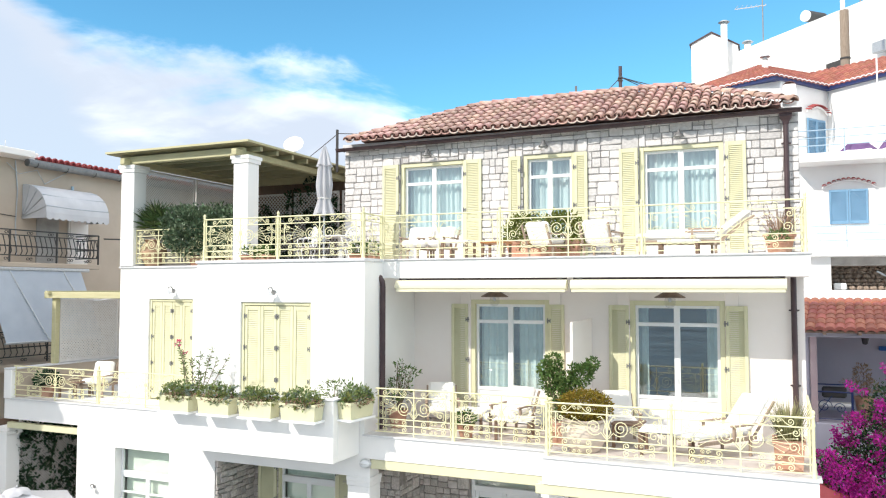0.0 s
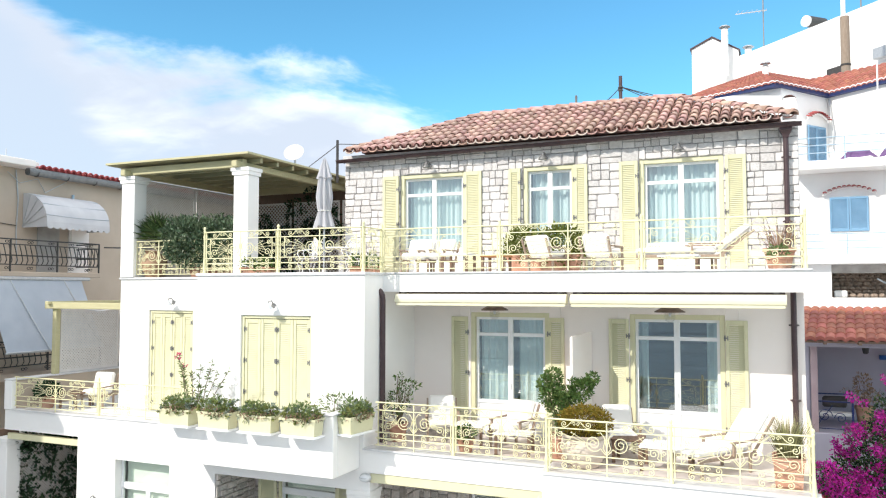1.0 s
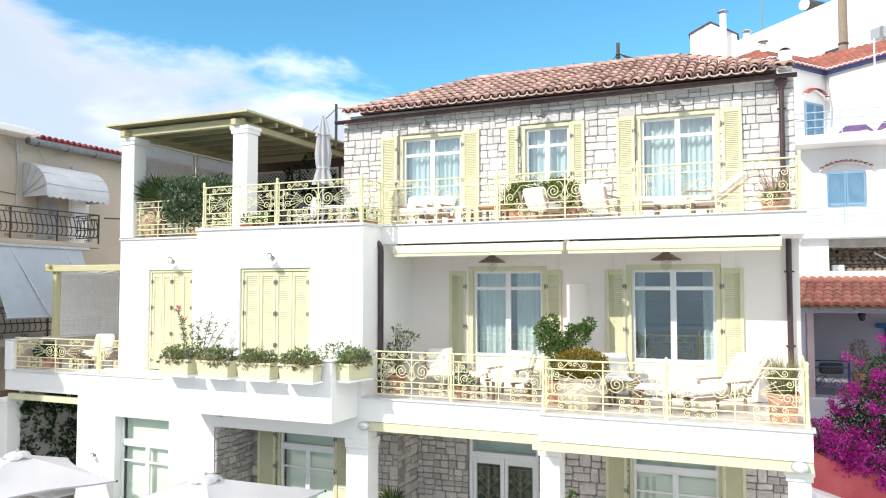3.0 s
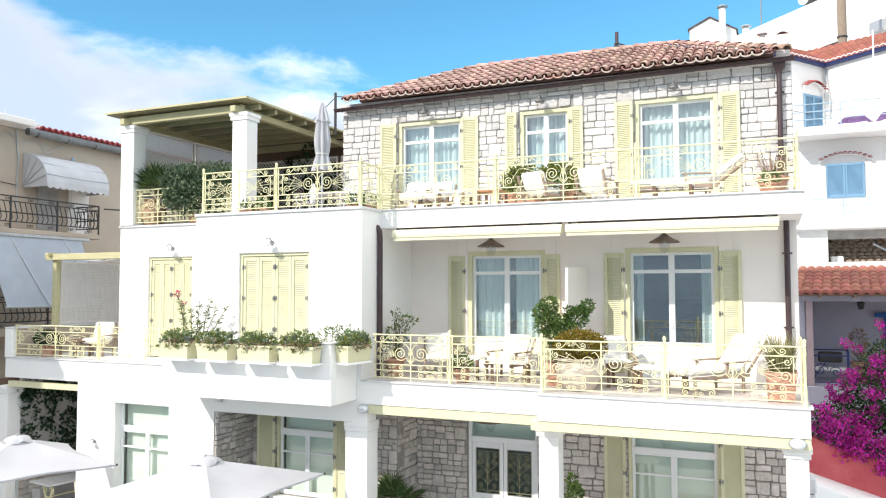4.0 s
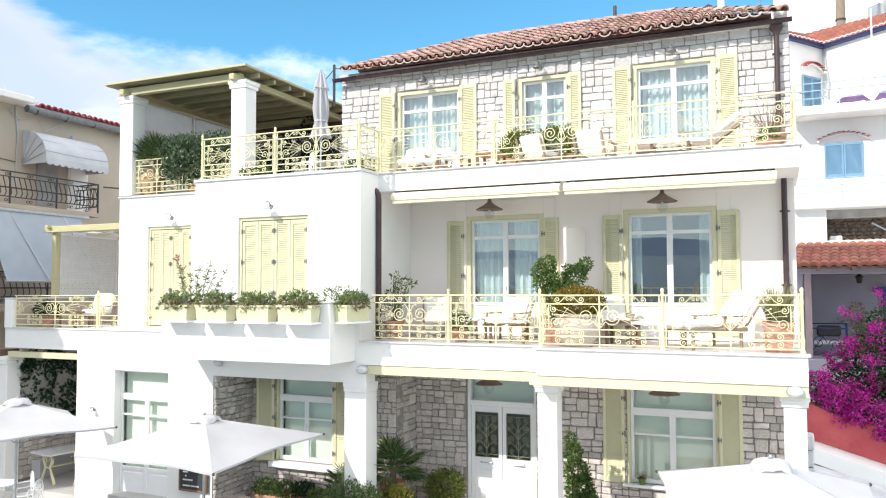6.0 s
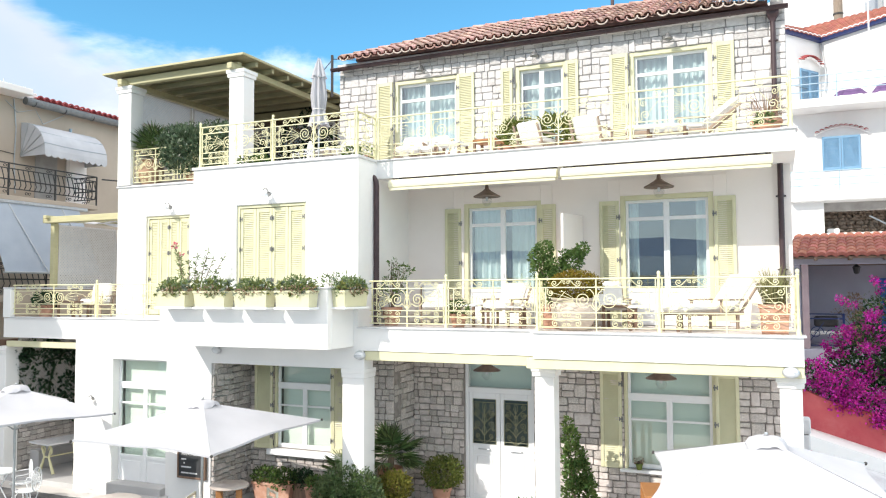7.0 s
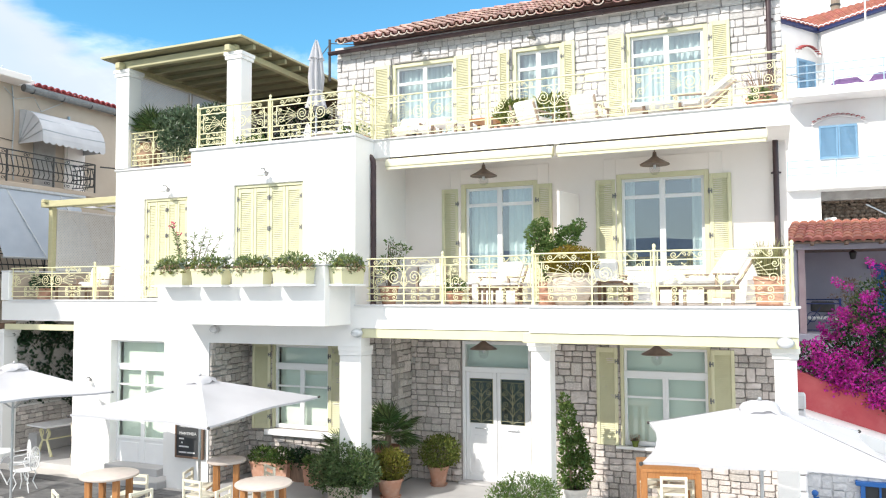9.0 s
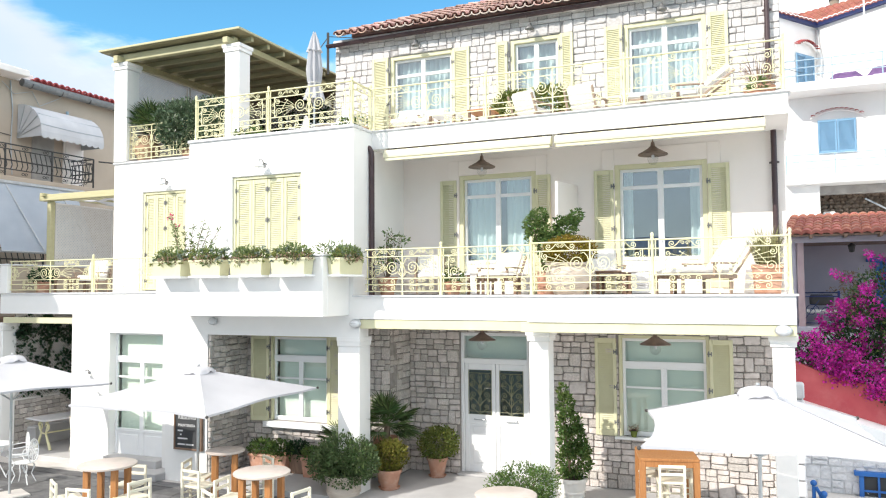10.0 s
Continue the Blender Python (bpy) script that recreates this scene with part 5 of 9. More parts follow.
def sagging_canvas():
    rows = []
    for j in range(15):
        y = 0.9 + 3.3 * j / 14
        rows.append([(-9.8 + 2.3 * i / 12, y, 6.28 - 0.16 * abs(math.sin(y * 1.9)) * math.sin(math.pi * i / 12) ** 0.6 - 0.02 * math.sin(i * 1.3)) for i in range(13)])
    return Geo().sheet(rows)


part("canvas", sagging_canvas(), CANVAS, sp, "white sagging shade cloth", smooth=True, fix=False)
lattice("trellis", 0.0, 1.9, 0.0, 1.62, pose(-9.92, 0.9, 4.52, 0, 0, 90), "pale diagonal trellis above the side parapet", 0.085, 0.021)
lattice("trellis", 0.0, 1.6, 0.0, 1.62, pose(-9.92, 2.85, 4.52, 0, 0, 90), "pale diagonal trellis above the side parapet", 0.085, 0.021)
# ---- neighbouring houses ----
def rippled(p00, p10, p11, p01, cols, rows=6, amp=0.05, sub=6):
    """A tiled slope: p00-p10 is the eave, p01-p11 the upper edge; rounded tile columns with stepped courses."""
    p00, p10, p11, p01 = [Vector(p) for p in (p00, p10, p11, p01)]
    g = Geo()
    for k in range(rows):
        rws = []
        for v, lift in ((k / rows, -0.07), (k / rows, 0.025), ((k + 1.08) / rows, 0.0)):
            v = min(v, 1)
            row = []
            for i in range(cols * sub + 1):
                u = i / (cols * sub)
                p = (p00.lerp(p10, u)).lerp(p01.lerp(p11, u), v)
                row.append((p.x, p.y, p.z + lift + amp * abs(math.sin(math.pi * i / sub)) ** 0.7))
            rws.append(row)
        g.sheet(rws)
    return g


def rim_row(p0, p1, cols, amp=0.06, r=0.02, sub=6):
    p0, p1 = Vector(p0), Vector(p1)
    pts = []
    for i in range(cols * sub + 1):
        p = p0.lerp(p1, i / (cols * sub))
        pts.append((p.x, p.y, p.z + amp * abs(math.sin(math.pi * i / sub)) ** 0.7))
    return Geo().tube(pts, r, 5)


def bar_railing(name, a, b, h, label, mat, bars=3, posts=3, verticals=0, r=0.018):
    a, b = Vector(a), Vector(b)
    d = b - a
    ob = thing(name, pose(*a, 0, 0, math.degrees(math.atan2(d.y, d.x))), label, "railing", "neighbour railings")
    w = d.length
    for k in range(bars):
        z = h * (k + 1) / bars
        part("rail", Geo().cyl((0, 0, z), (w, 0, z), r, n=6), mat, ob)
    for k in range(posts):
        x = w * k / (posts - 1)
        part("post", Geo().cyl((x, 0, 0), (x, 0, h), r * 1.2, n=6), mat, ob)
    for k in range(verticals):
        x = w * (k + 0.5) / verticals
        part("baluster", Geo().tube([(x + 0.02, 0, 0.2), (x + 0.03, -0.06, 0.32), (x, -0.03, h * 0.6), (x - 0.04, 0, h * 0.84)], r * 0.62, 4), mat, ob)
    if verticals:
        for z in (0.2, h * 0.84):
            part("rail", Geo().cyl((0, 0, z), (w, 0, z), r * 0.8, n=6), mat, ob)
        for k in range(verticals // 4):
            x = w * (k + 0.5) / (verticals // 4)
            for z in (0.1, h * 0.92):
                part("scroll", Geo().tube([(x + 0.05 + 0.045 * math.cos(a), 0, z + 0.035 * math.sin(a)) for a in [0.7 * i for i in range(9)]], r * 0.5, 4)
                     .tube([(x - 0.05 + 0.045 * math.cos(a), 0, z + 0.035 * math.sin(a)) for a in [0.7 * i for i in range(9)]], r * 0.5, 4), mat, ob)
    return ob


# beige house across the alley
nh = thing("neighbour_house", pose(0, 0, 0), "beige rendered house with iron balconies and canvas awnings", "house")
# unseen front end, added length to y -9.4 casts shade on the porch column
part("wall", Geo().box(-24, -9.4, G0, -14.0, 13, 10.35), BEIGE_WALL, nh)
part("flat_roof", Geo().box(-24.2, -9.6, 10.35, -13.3, 2.75, 10.55, 0.02), CREAM_WALL, nh, "pale concrete roof slab")
part("upstand", Geo().box(-14.3, 2.75, 10.35, -13.9, 3.35, 10.62, 0.02), CREAM_WALL, nh)
part("tiled_roof", rippled((-13.75, 3.2, 10.42), (-13.75, 13.2, 10.42), (-19, 13.2, 10.72), (-19, 3.2, 10.72), 40, 12), CRIMSON_TILE, nh, "red clay tile roof", smooth=True, fix=False)["kind"] = "stuff"
part("gutter", Geo().cyl((-13.72, 2.8, 10.26), (-13.72, 13.1, 10.26), 0.12, n=12), LAMP_GREY, nh, "dark grey metal gutter")
part("eave_rims", rim_row((-13.70, 3.2, 10.40), (-13.70, 13.2, 10.40), 44, 0.10, 0.035), CRIMSON_TILE, nh, "rounded ends of red eave tiles", fix=False)
part("loose_wire", Geo().tube([(-13.95, 2.3, 10.2), (-13.93, 2.7, 9.9), (-13.9, 3.3, 10.1), (-13.93, 3.6, 9.7), (-13.93, 4.4, 10.15)], 0.014, 5), STEEL, nh)
part("loose_wire", Geo().tube([(-13.97, -2.0, 9.0), (-13.97, 0.5, 8.75), (-13.97, 2.66, 8.6)], 0.012, 5), DARK_IRON, nh)
part("vent_pipe", Geo().cyl((-13.93, 4.65, 8.9), (-13.93, 4.65, 9.75), 0.045, n=8), PIPE_BLUE, nh, "short pale wall pipe")
for i in range(9):
    part("gutter_bracket", Geo().tube([(-13.72 + 0.13 * math.cos(a), 3.1 + 1.1 * i, 10.26 + 0.13 * math.sin(a)) for a in [math.pi * (1 + k / 6) for k in range(7)]], 0.012, 4), DARK_IRON, nh)
part("conduit", Geo().tube([(-13.97, 2.6, 10.3), (-13.97, 2.7, 9.4), (-13.97, 2.66, 8.4), (-13.97, 2.72, 7.4)], 0.02, 6), STEEL, nh)
part("balcony_slab", Geo().box(-14.0, -6, 7.03, -12.9, 4.9, 7.18, 0.02), BEIGE_WALL, nh)
part("balcony_slab", Geo().box(-14.0, -6, 4.1, -12.5, 4.6, 4.3, 0.02), BEIGE_WALL, nh)
part("balcony_door", Geo().box(-14.02, 4.55, 7.12, -13.95, 5.35, 9.1, 0.01).box(-14.0, 4.62, 7.2, -13.93, 4.95, 9.0, 0.01), CREAM_WALL, nh, "faded cream balcony door")
part("window", Geo().box(-14.02, 3.4, 7.2, -13.96, 4.2, 9.0, 0.01), CONCRETE, nh, "grey shuttered window under the canopy")
part("roof_rod", Geo().cyl((-14.2, 2.15, 10.5), (-14.2, 2.15, 11.0), 0.012, n=5), STEEL, nh)
part("roof_rod", Geo().cyl((-14.3, 2.5, 10.5), (-14.3, 2.5, 10.95), 0.012, n=5), STEEL, nh)
bar_railing("railing", (-12.93, -3, 7.18), (-12.93, 4.84, 7.18), 0.93, "black iron balcony railing with thin bent bars", DARK_IRON, 2, 6, 46, 0.022)
bar_railing("railing", (-12.93, 4.84, 7.18), (-13.98, 4.84, 7.18), 0.93, "black iron balcony railing with thin bent bars", DARK_IRON, 2, 2, 7, 0.022)
bar_railing("railing", (-12.53, -3, 4.3), (-12.53, 4.6, 4.3), 0.9, "black iron balcony railing with thin bent bars", DARK_IRON, 2, 5, 40, 0.022)
solo("clothes_rail", Geo().cyl((-12.6, 4.75, 8.0), (-12.35, 5.6, 8.02), 0.025, n=6), DARK_IRON, "dark rod sticking out from the balcony rail", "rod")


def dome_canopy():
    rows = []
    for i in range(9):
        a = math.radians(90 * i / 8)
        rows.append([(-13.98 + 1.05 * math.sin(a), y, 8.70 + 0.92 * math.cos(a)) for y in (2.88, 3.7, 4.6, 5.25)])
    edge = [(-12.93, 2.88 + 2.37 * k / 60, 8.49 + 0.07 * (1 - abs(math.sin(math.pi * k / 6)))) for k in range(61)]
    top = [(-12.93, p[1], 8.71) for p in edge]
    g = Geo().sheet(rows).sheet([edge, top])
    for y in (2.88, 5.25):
        ring = [(-13.98 + 1.05 * math.sin(math.radians(90 * i / 8)), y, 8.70 + 0.92 * math.cos(math.radians(90 * i / 8))) for i in range(9)]
        g.add([(-13.98, y, 8.55), *ring, (-12.93, y, 8.55)], [(0, i, i + 1) for i in range(1, 10)])
    return g


cn = thing("canopy", pose(0, 0, 0), "faded cream dome canopy with a scalloped edge", "awning")
part("cloth", dome_canopy(), mk("faded_canvas", (0.52, 0.515, 0.53), (0.60, 0.595, 0.605), 2, 0.9, 0.1, 200), cn, smooth=True, fix=False)
for k in range(4):
    a = math.radians(18 + 20 * k)
    part("rib", Geo().cyl((-13.98, 2.87, 8.58), (-13.98 + 1.04 * math.sin(a), 2.87, 8.70 + 0.91 * math.cos(a)), 0.012, n=5), STEEL, cn)
for k in range(3):
    a = math.radians(28 + 24 * k)
    part("hoop", Geo().tube([(-13.98 + 1.055 * math.sin(a), y, 8.70 + 0.925 * math.cos(a) - 0.03 * math.sin(math.pi * (y - 2.88) / 2.37)) for y in [2.88 + 2.37 * i / 8 for i in range(9)]], 0.014, 5), STEEL, cn)
da = thing("drop_awning", pose(0, 0, 0), "pale blue-grey canvas drop awning on metal arms", "awning")
PALE_CANVAS = mk("pale_blue_canvas", (0.42, 0.465, 0.53), (0.48, 0.525, 0.585), 2, 0.9, 0.1, 200, trans=0.15)
part("cloth", Geo().sheet([[(-12.85, y, 6.95) for y in (0.9, 1.9, 3.0, 4.1)], [(-12.45, y, 6.1) for y in (0.9, 1.9, 3.0, 4.1)], [(-11.9, y, 4.95) for y in (0.9, 1.9, 3.0, 4.1)]]), PALE_CANVAS, da, fix=False)
part("front_bar", Geo().cyl((-11.88, 0.85, 4.93), (-11.88, 4.15, 4.93), 0.035, n=8), STEEL, da)
part("roller", Geo().cyl((-12.86, 0.85, 6.98), (-12.86, 4.4, 6.98), 0.06, n=8), STEEL, da)
for y in (1.9, 3.7):
    part("arm", Geo().cyl((-12.84, y - 0.25, 6.93), (-11.84, y + 0.3, 4.97), 0.022, n=6), STEEL, da)

def recess_rubble(owner):
    """Rough rubble under a weathered lintel in the open recess of the white house."""
    part("lintel", Geo().box(9.0, 18.55, 7.26, 26, 18.9, 7.6, 0.03), CONCRETE, owner, "weathered brown-grey lintel")
    part("recess_back", Geo().box(9.0, 19.62, 6.3, 26, 19.7, 7.6), ROUGH_ROCK, owner)
    r = random.Random(15)
    mes = []
    for k in range(8):
        g = Geo().ball((0, 0, 0), 0.5, 0.5, 0.5, 7, 5)
        g.v = [(x * r.uniform(0.82, 1.15), y * r.uniform(0.8, 1.1), z * r.uniform(0.85, 1.12)) for x, y, z in g.v]
        mes.append(g.mesh("rubble_stone", ROUGH_ROCK))
    z = 6.36
    while z < 7.3:
        x, h = 9.05, r.uniform(0.11, 0.19)
        back = 19.55 - 0.55 * max(0.0, (6.75 - z) / 0.4)
        while x < 14.5:
            w = r.uniform(0.14, 0.34)
            o = new("rubble_stone", mes[r.randrange(8)])
            o.parent = owner
            o.matrix_basis = pose(x + w / 2, back + r.uniform(-0.05, 0.05), z + h / 2, 0, r.uniform(-12, 12), 0) @ Matrix.Diagonal((w * 1.05, 0.22, h * 1.1, 1))
            x += w
        z += h
    part("plank", Geo().box(-0.55, -0.04, -0.025, 0.55, 0.04, 0.025).moved(pose(11.0, 18.75, 6.78, 0, 30, 8)), STEEL, owner, "grey plank leaning in the recess")
    part("block", Geo().box(9.12, 18.62, 6.36, 9.55, 18.95, 6.62, 0.04), PLASTER, owner)


# white house up the slope, blue shutters
wh = thing("white_house", pose(0, 0, 0), "white house with blue shutters, terraces and a red tile roof", "house")
part("wall", Geo().box(7.9, 18.8, 0, 26, 24, 6.3).box(7.9, 18.8, 7.6, 26, 24, 11.1).box(7.9, 18.8, 6.3, 9.0, 24, 7.6), PLASTER, wh)
part("terrace_slab", Geo().box(7.85, 17.6, 11.05, 26, 23, 11.38, 0.02), PLASTER, wh)
part("balcony_slab", Geo().box(7.85, 17.6, 7.58, 26, 18.8, 7.9, 0.02), PLASTER, wh)
part("lower_wall", Geo().box(7.85, 18.0, 5.8, 9.0, 18.9, 7.6).box(7.85, 17.2, 5.6, 26, 18.4, 6.36, 0.03), PLASTER, wh)
recess_rubble(wh)
LW = [(7.45, 18.72), (9.2, 21.25), (13.0, 18.1), (16.5, 20.5), (11.0, 27.0), (4.0, 25.0), (3.0, 20.0)]
part("upper_wall", Geo().slab(LW, 11.3, 14.46), PLASTER, wh)
part("soffit", Geo().slab([(7.26, 18.31), (9.25, 20.94), (13.1, 17.80), (16.9, 20.5), (11.0, 27.4), (3.6, 25.3), (2.6, 21.0)], 14.46, 14.60), DEEP_BLUE, wh, "deep blue painted eave boards")
for q in (((2.55, 20.95, 14.61), (7.25, 18.25, 14.61), (6.65, 22.2, 16.1), (4.7, 22.5, 15.66), 20), ((7.25, 18.25, 14.61), (9.25, 20.88, 14.61), (8.64, 23.5, 15.85), (6.65, 22.2, 16.1), 12), ((9.25, 20.88, 14.61), (13.15, 17.72, 14.61), (14.4, 21.8, 16.2), (8.64, 23.5, 15.85), 22)):
    part("tiled_roof", rippled(*q, 9, 0.055), TILE_RED, wh, "red clay tile roof", smooth=True, fix=False)["kind"] = "stuff"
    o = part("eave_rims", rim_row(q[0], q[1], q[4]), WHITE_PAINT, wh, "whitewashed eave tiles", fix=False)


def blue_shutters(x0, x1, z0, z1, y, owner, m=Matrix.Identity(4)):
    mid = (x0 + x1) / 2
    for a, b in ((x0, mid - 0.005), (mid + 0.005, x1)):
        fr, sets = shutter_mesh(b - a, z1 - z0)
        t = m @ pose(a, y, z0)
        p = part("shutter", fr.moved(t), BLUE, owner, "sky-blue louvred shutter")
        for sl in sets:
            part("louvres", sl.moved(t), BLUE, p, fix=False)


def eyebrow(x0, x1, z, y, owner, m=Matrix.Identity(4), rise=0.28):
    """A low arch of half-round tiles standing out of the wall, bedded on a whitewashed strip."""
    g, bed = Geo(), []
    n = 11
    for i in range(n):
        u = (i + 0.5) / n
        x = x0 + (x1 - x0) * u
        zz = z + rise * math.sin(math.pi * u) ** 0.8
        arc = [(x + 0.07 * math.cos(math.pi * k / 6), 0.05 * math.sin(math.pi * k / 6) + zz) for k in range(7)]
        arc += [(x + 0.056 * math.cos(math.pi * k / 6), 0.037 * math.sin(math.pi * k / 6) + zz - 0.004) for k in range(6, -1, -1)]
        for k in range(6):
            q = [arc[k], arc[k + 1], arc[12 - k], arc[13 - k]]
            g.add([(px, y - 0.2, pz - 0.03) for px, pz in q] + [(px, y, pz + 0.03) for px, pz in q], [(0, 1, 2, 3), (7, 6, 5, 4), (0, 4, 5, 1), (1, 5, 6, 2), (2, 6, 7, 3), (3, 7, 4, 0)])
    for k in range(17):
        u = k / 16
        bed.append((x0 + (x1 - x0) * u, y - 0.05, z - 0.04 + rise * max(math.sin(math.pi * u), 0) ** 0.8))
    part("tile_hood", g.moved(m), CRIMSON_TILE, owner, "small arched hood of dark red clay tiles")
    part("hood_bed", Geo().tube(bed, 0.035, 6).moved(m), PLASTER, owner)


blue_shutters(9.04, 10.33, 8.83, 10.12, 18.73, wh)
eyebrow(8.80, 10.6, 10.22, 18.73, wh)
tilt = pose(9.2, 21.25, 0, 0, 0, math.degrees(math.atan2(-2.53, -1.75)) + 180)
blue_shutters(-1.45, -0.25, 11.4, 13.2, -0.07, wh, tilt)
eyebrow(-1.6, -0.15, 13.45, -0.08, wh, tilt)
part("downpipe", Geo().tube([(9.24, 21.12, 14.4), (9.4, 20.95, 13.0), (9.35, 21.0, 12.3)], 0.03, 6), STEEL, wh)
bar_railing("railing", (7.9, 17.7, 11.38), (16, 17.7, 11.38), 0.85, "thin pale blue pipe railing on the upper terrace", PIPE_BLUE, 3, 6, 0, 0.02)
bar_railing("railing", (7.9, 17.7, 7.9), (16, 17.7, 7.9), 0.78, "thin pale blue pipe railing on the balcony", PIPE_BLUE, 3, 6, 0, 0.02)


def covered_set():
    g = Geo()
    r = random.Random(4)
    for x0, x1, h in ((9.3, 10.7, 0.36), (10.6, 11.9, 0.46)):
        rows = []
        for j in range(6):
            rows.append([(x0 + (x1 - x0) * i / 8, 18.0 + 0.8 * j / 5, 11.4 + h * (min(1, 4 * i / 8, 4 * (8 - i) / 8) * min(1, 3 * (j + 0.4) / 5)) + r.uniform(-0.02, 0.02)) for i in range(9)])
        g.sheet(rows)
    return g


solo("garden_furniture", covered_set(), PURPLE, "low garden seats under purple cloth covers", "furniture", smooth=True, fix=False)
solo("pole_clamp", Geo().cyl((10.6, 17.55, 12.2), (10.6, 17.55, 14.7), 0.03, n=6), WHITE_PAINT, "thin white mast standing by the terrace rail", "mast")

# large white building behind
bw = thing("white_building", pose(0, 0, 0), "large plain white building with a stepped roof parapet", "house")
part("wall", Geo().box(0, 0, 0, 22, 12, 20.7).moved(pose(4.9, 36.0, 0, 0, 0, -46.2)), PLASTER, bw)
part("stair_house", Geo().prism([(2.6, 12), (5.3, 12), (5.3, 21.12), (3.8, 22.04), (2.6, 21.47)], 35.7, 40), PLASTER, bw)
part("stair_roof", Geo().prism([(2.5, 21.43), (3.8, 22.05), (5.4, 21.07), (5.4, 21.15), (3.8, 22.15), (2.5, 21.53)], 35.62, 40.1), PIPE, bw, "dark metal roof edge")
part("air_unit", Geo().box(-0.36, -0.3, 0, 0.36, 0, 0.55, 0.03).moved(pose(12.05, 28.2, 17.7, 0, 0, -46)), STEEL, bw, "grey air-conditioning unit")
part("window", Geo().box(-0.6, -0.05, 0, 0.6, 0.1, 0.5, 0.01).moved(pose(10.2, 30.4, 17.6, 0, 0, -46)), DARK_IRON, bw, "narrow dark window")


def cowl_chimney(x, y, z, h, r, mat, name="chimney", label="white round chimney flue with a metal cowl"):
    ob = thing(name, pose(x, y, z), label, "chimney")
    part("flue", Geo().cyl((0, 0, 0), (0, 0, h), r, n=12), mat, ob, smooth=True)
    part("cowl", Geo().lathe((0, 0, h), [(r * 0.6, 0.0), (r * 1.1, 0.03), (r * 0.7, 0.06), (r * 0.7, 0.12), (r * 1.7, 0.14), (r * 1.2, 0.22), (r * 0.3, 0.26)], 12), STEEL, ob)


rc = thing("chimney", pose(7.46, 2.72, 9.99), "short whitewashed stub with a clay tile cap at the roof corner", "chimney")
part("shaft", Geo().square_lathe((0, 0, 0), [(0.125, 0.0), (0.125, 0.2), (0.12, 0.34), (0.10, 0.38), (0.05, 0.40)]), PLASTER, rc)
part("cap", Geo().sheet([[(0.128 * math.cos(math.pi * k / 8), y, 0.32 + 0.115 * math.sin(math.pi * k / 8)) for k in range(9)] for y in (-0.12, 0.12)]), TILE_SET, rc, "half-round clay cap tile", smooth=True, fix=False)
cowl_chimney(4.55, 35.3, 19.5, 2.85, 0.2, WHITE_PAINT)
cowl_chimney(6.9, 21.0, 15.2, 0.75, 0.13, PLASTER, label="small white chimney pot on the tile roof")
cowl_chimney(5.85, 35.6, 20.6, 0.45, 0.2, WHITE_PAINT, label="short white flue on the flat roof")
tank = thing("solar_tank", pose(9.33, 33.6, 20.45), "solar water heater tank on a steel stand", "water heater")
part("cylinder", Geo().cyl((-0.45, -0.40, 1.15), (0.50, 0.55, 1.15), 0.30, n=20), WHITE_PAINT, tank, smooth=True)
part("jacket", Geo().cyl((-0.33, -0.28, 1.15), (0.52, 0.57, 1.15), 0.315, n=20), DARK_IRON, tank, "black middle section")
for x in (-0.3, 0.3):
    part("leg", Geo().cyl((x, 0.25, 0), (x, 0.25, 0.9), 0.03, n=6), STEEL, tank)
up = thing("utility_pole", pose(10.15, 24.4, 0), "weathered wooden utility pole with a steel band", "pole")
part("shaft", Geo().cyl((0, 0, 0), (0, 0, 18.75), 0.215, 0.19, n=12), POLE_WOOD, up, smooth=True)
part("band", Geo().cyl((0, 0, 16.55), (0, 0, 16.62), 0.222, n=12), DARK_IRON, up)
part("top_tube", Geo().cyl((-0.05, 0, 18.7), (-0.05, 0, 21.5), 0.10, n=10), WHITE_PAINT, up, "white tube on the pole head")


def aerial(x, y, z, h, arms, label="thin television aerial on a mast", turn=20):
    ob = thing("aerial", pose(x, y, z, 0, 0, turn), label, "aerial", "roof aerials")
    part("mast", Geo().cyl((0, 0, 0), (0, 0, h), 0.035, n=6), LAMP_GREY, ob)
    part("boom", Geo().cyl((-1.6, 0, h * 0.66), (0.2, 0, h * 0.72), 0.03, n=5), STEEL, ob)
    for k in range(arms):
        u = -1.5 + 1.6 * k / max(arms - 1, 1)
        part("crossbar", Geo().cyl((u, -0.3, h * 0.71 + 0.05 * u), (u, 0.3, h * 0.71 + 0.05 * u), 0.014, n=4), STEEL, ob)


aerial(6.73, 34.6, 20.4, 3.6, 7)
aerial(11.3, 29.6, 20.4, 4.0, 3)
aerial(-0.05, 7.6, 9.8, 1.8, 6, turn=-40)
aerial(2.05, 7.75, 9.8, 2.35, 6, turn=60)
aerial(-7.0, 7.4, 6.6, 4.0, 6, turn=-30)
pw = thing("power_post", pose(3.28, 7.85, 6.2), "power post with insulators and slack black cables", "pole")
part("shaft", Geo().cyl((0, 0, 0), (0, 0, 6.4), 0.05, n=8), PIPE, pw)
part("insulator", Geo().lathe((0, 0, 5.95), [(0.03, 0), (0.08, 0.04), (0.05, 0.08), (0.08, 0.12), (0.05, 0.17), (0.03, 0.26)], 8), DARK_IRON, pw)
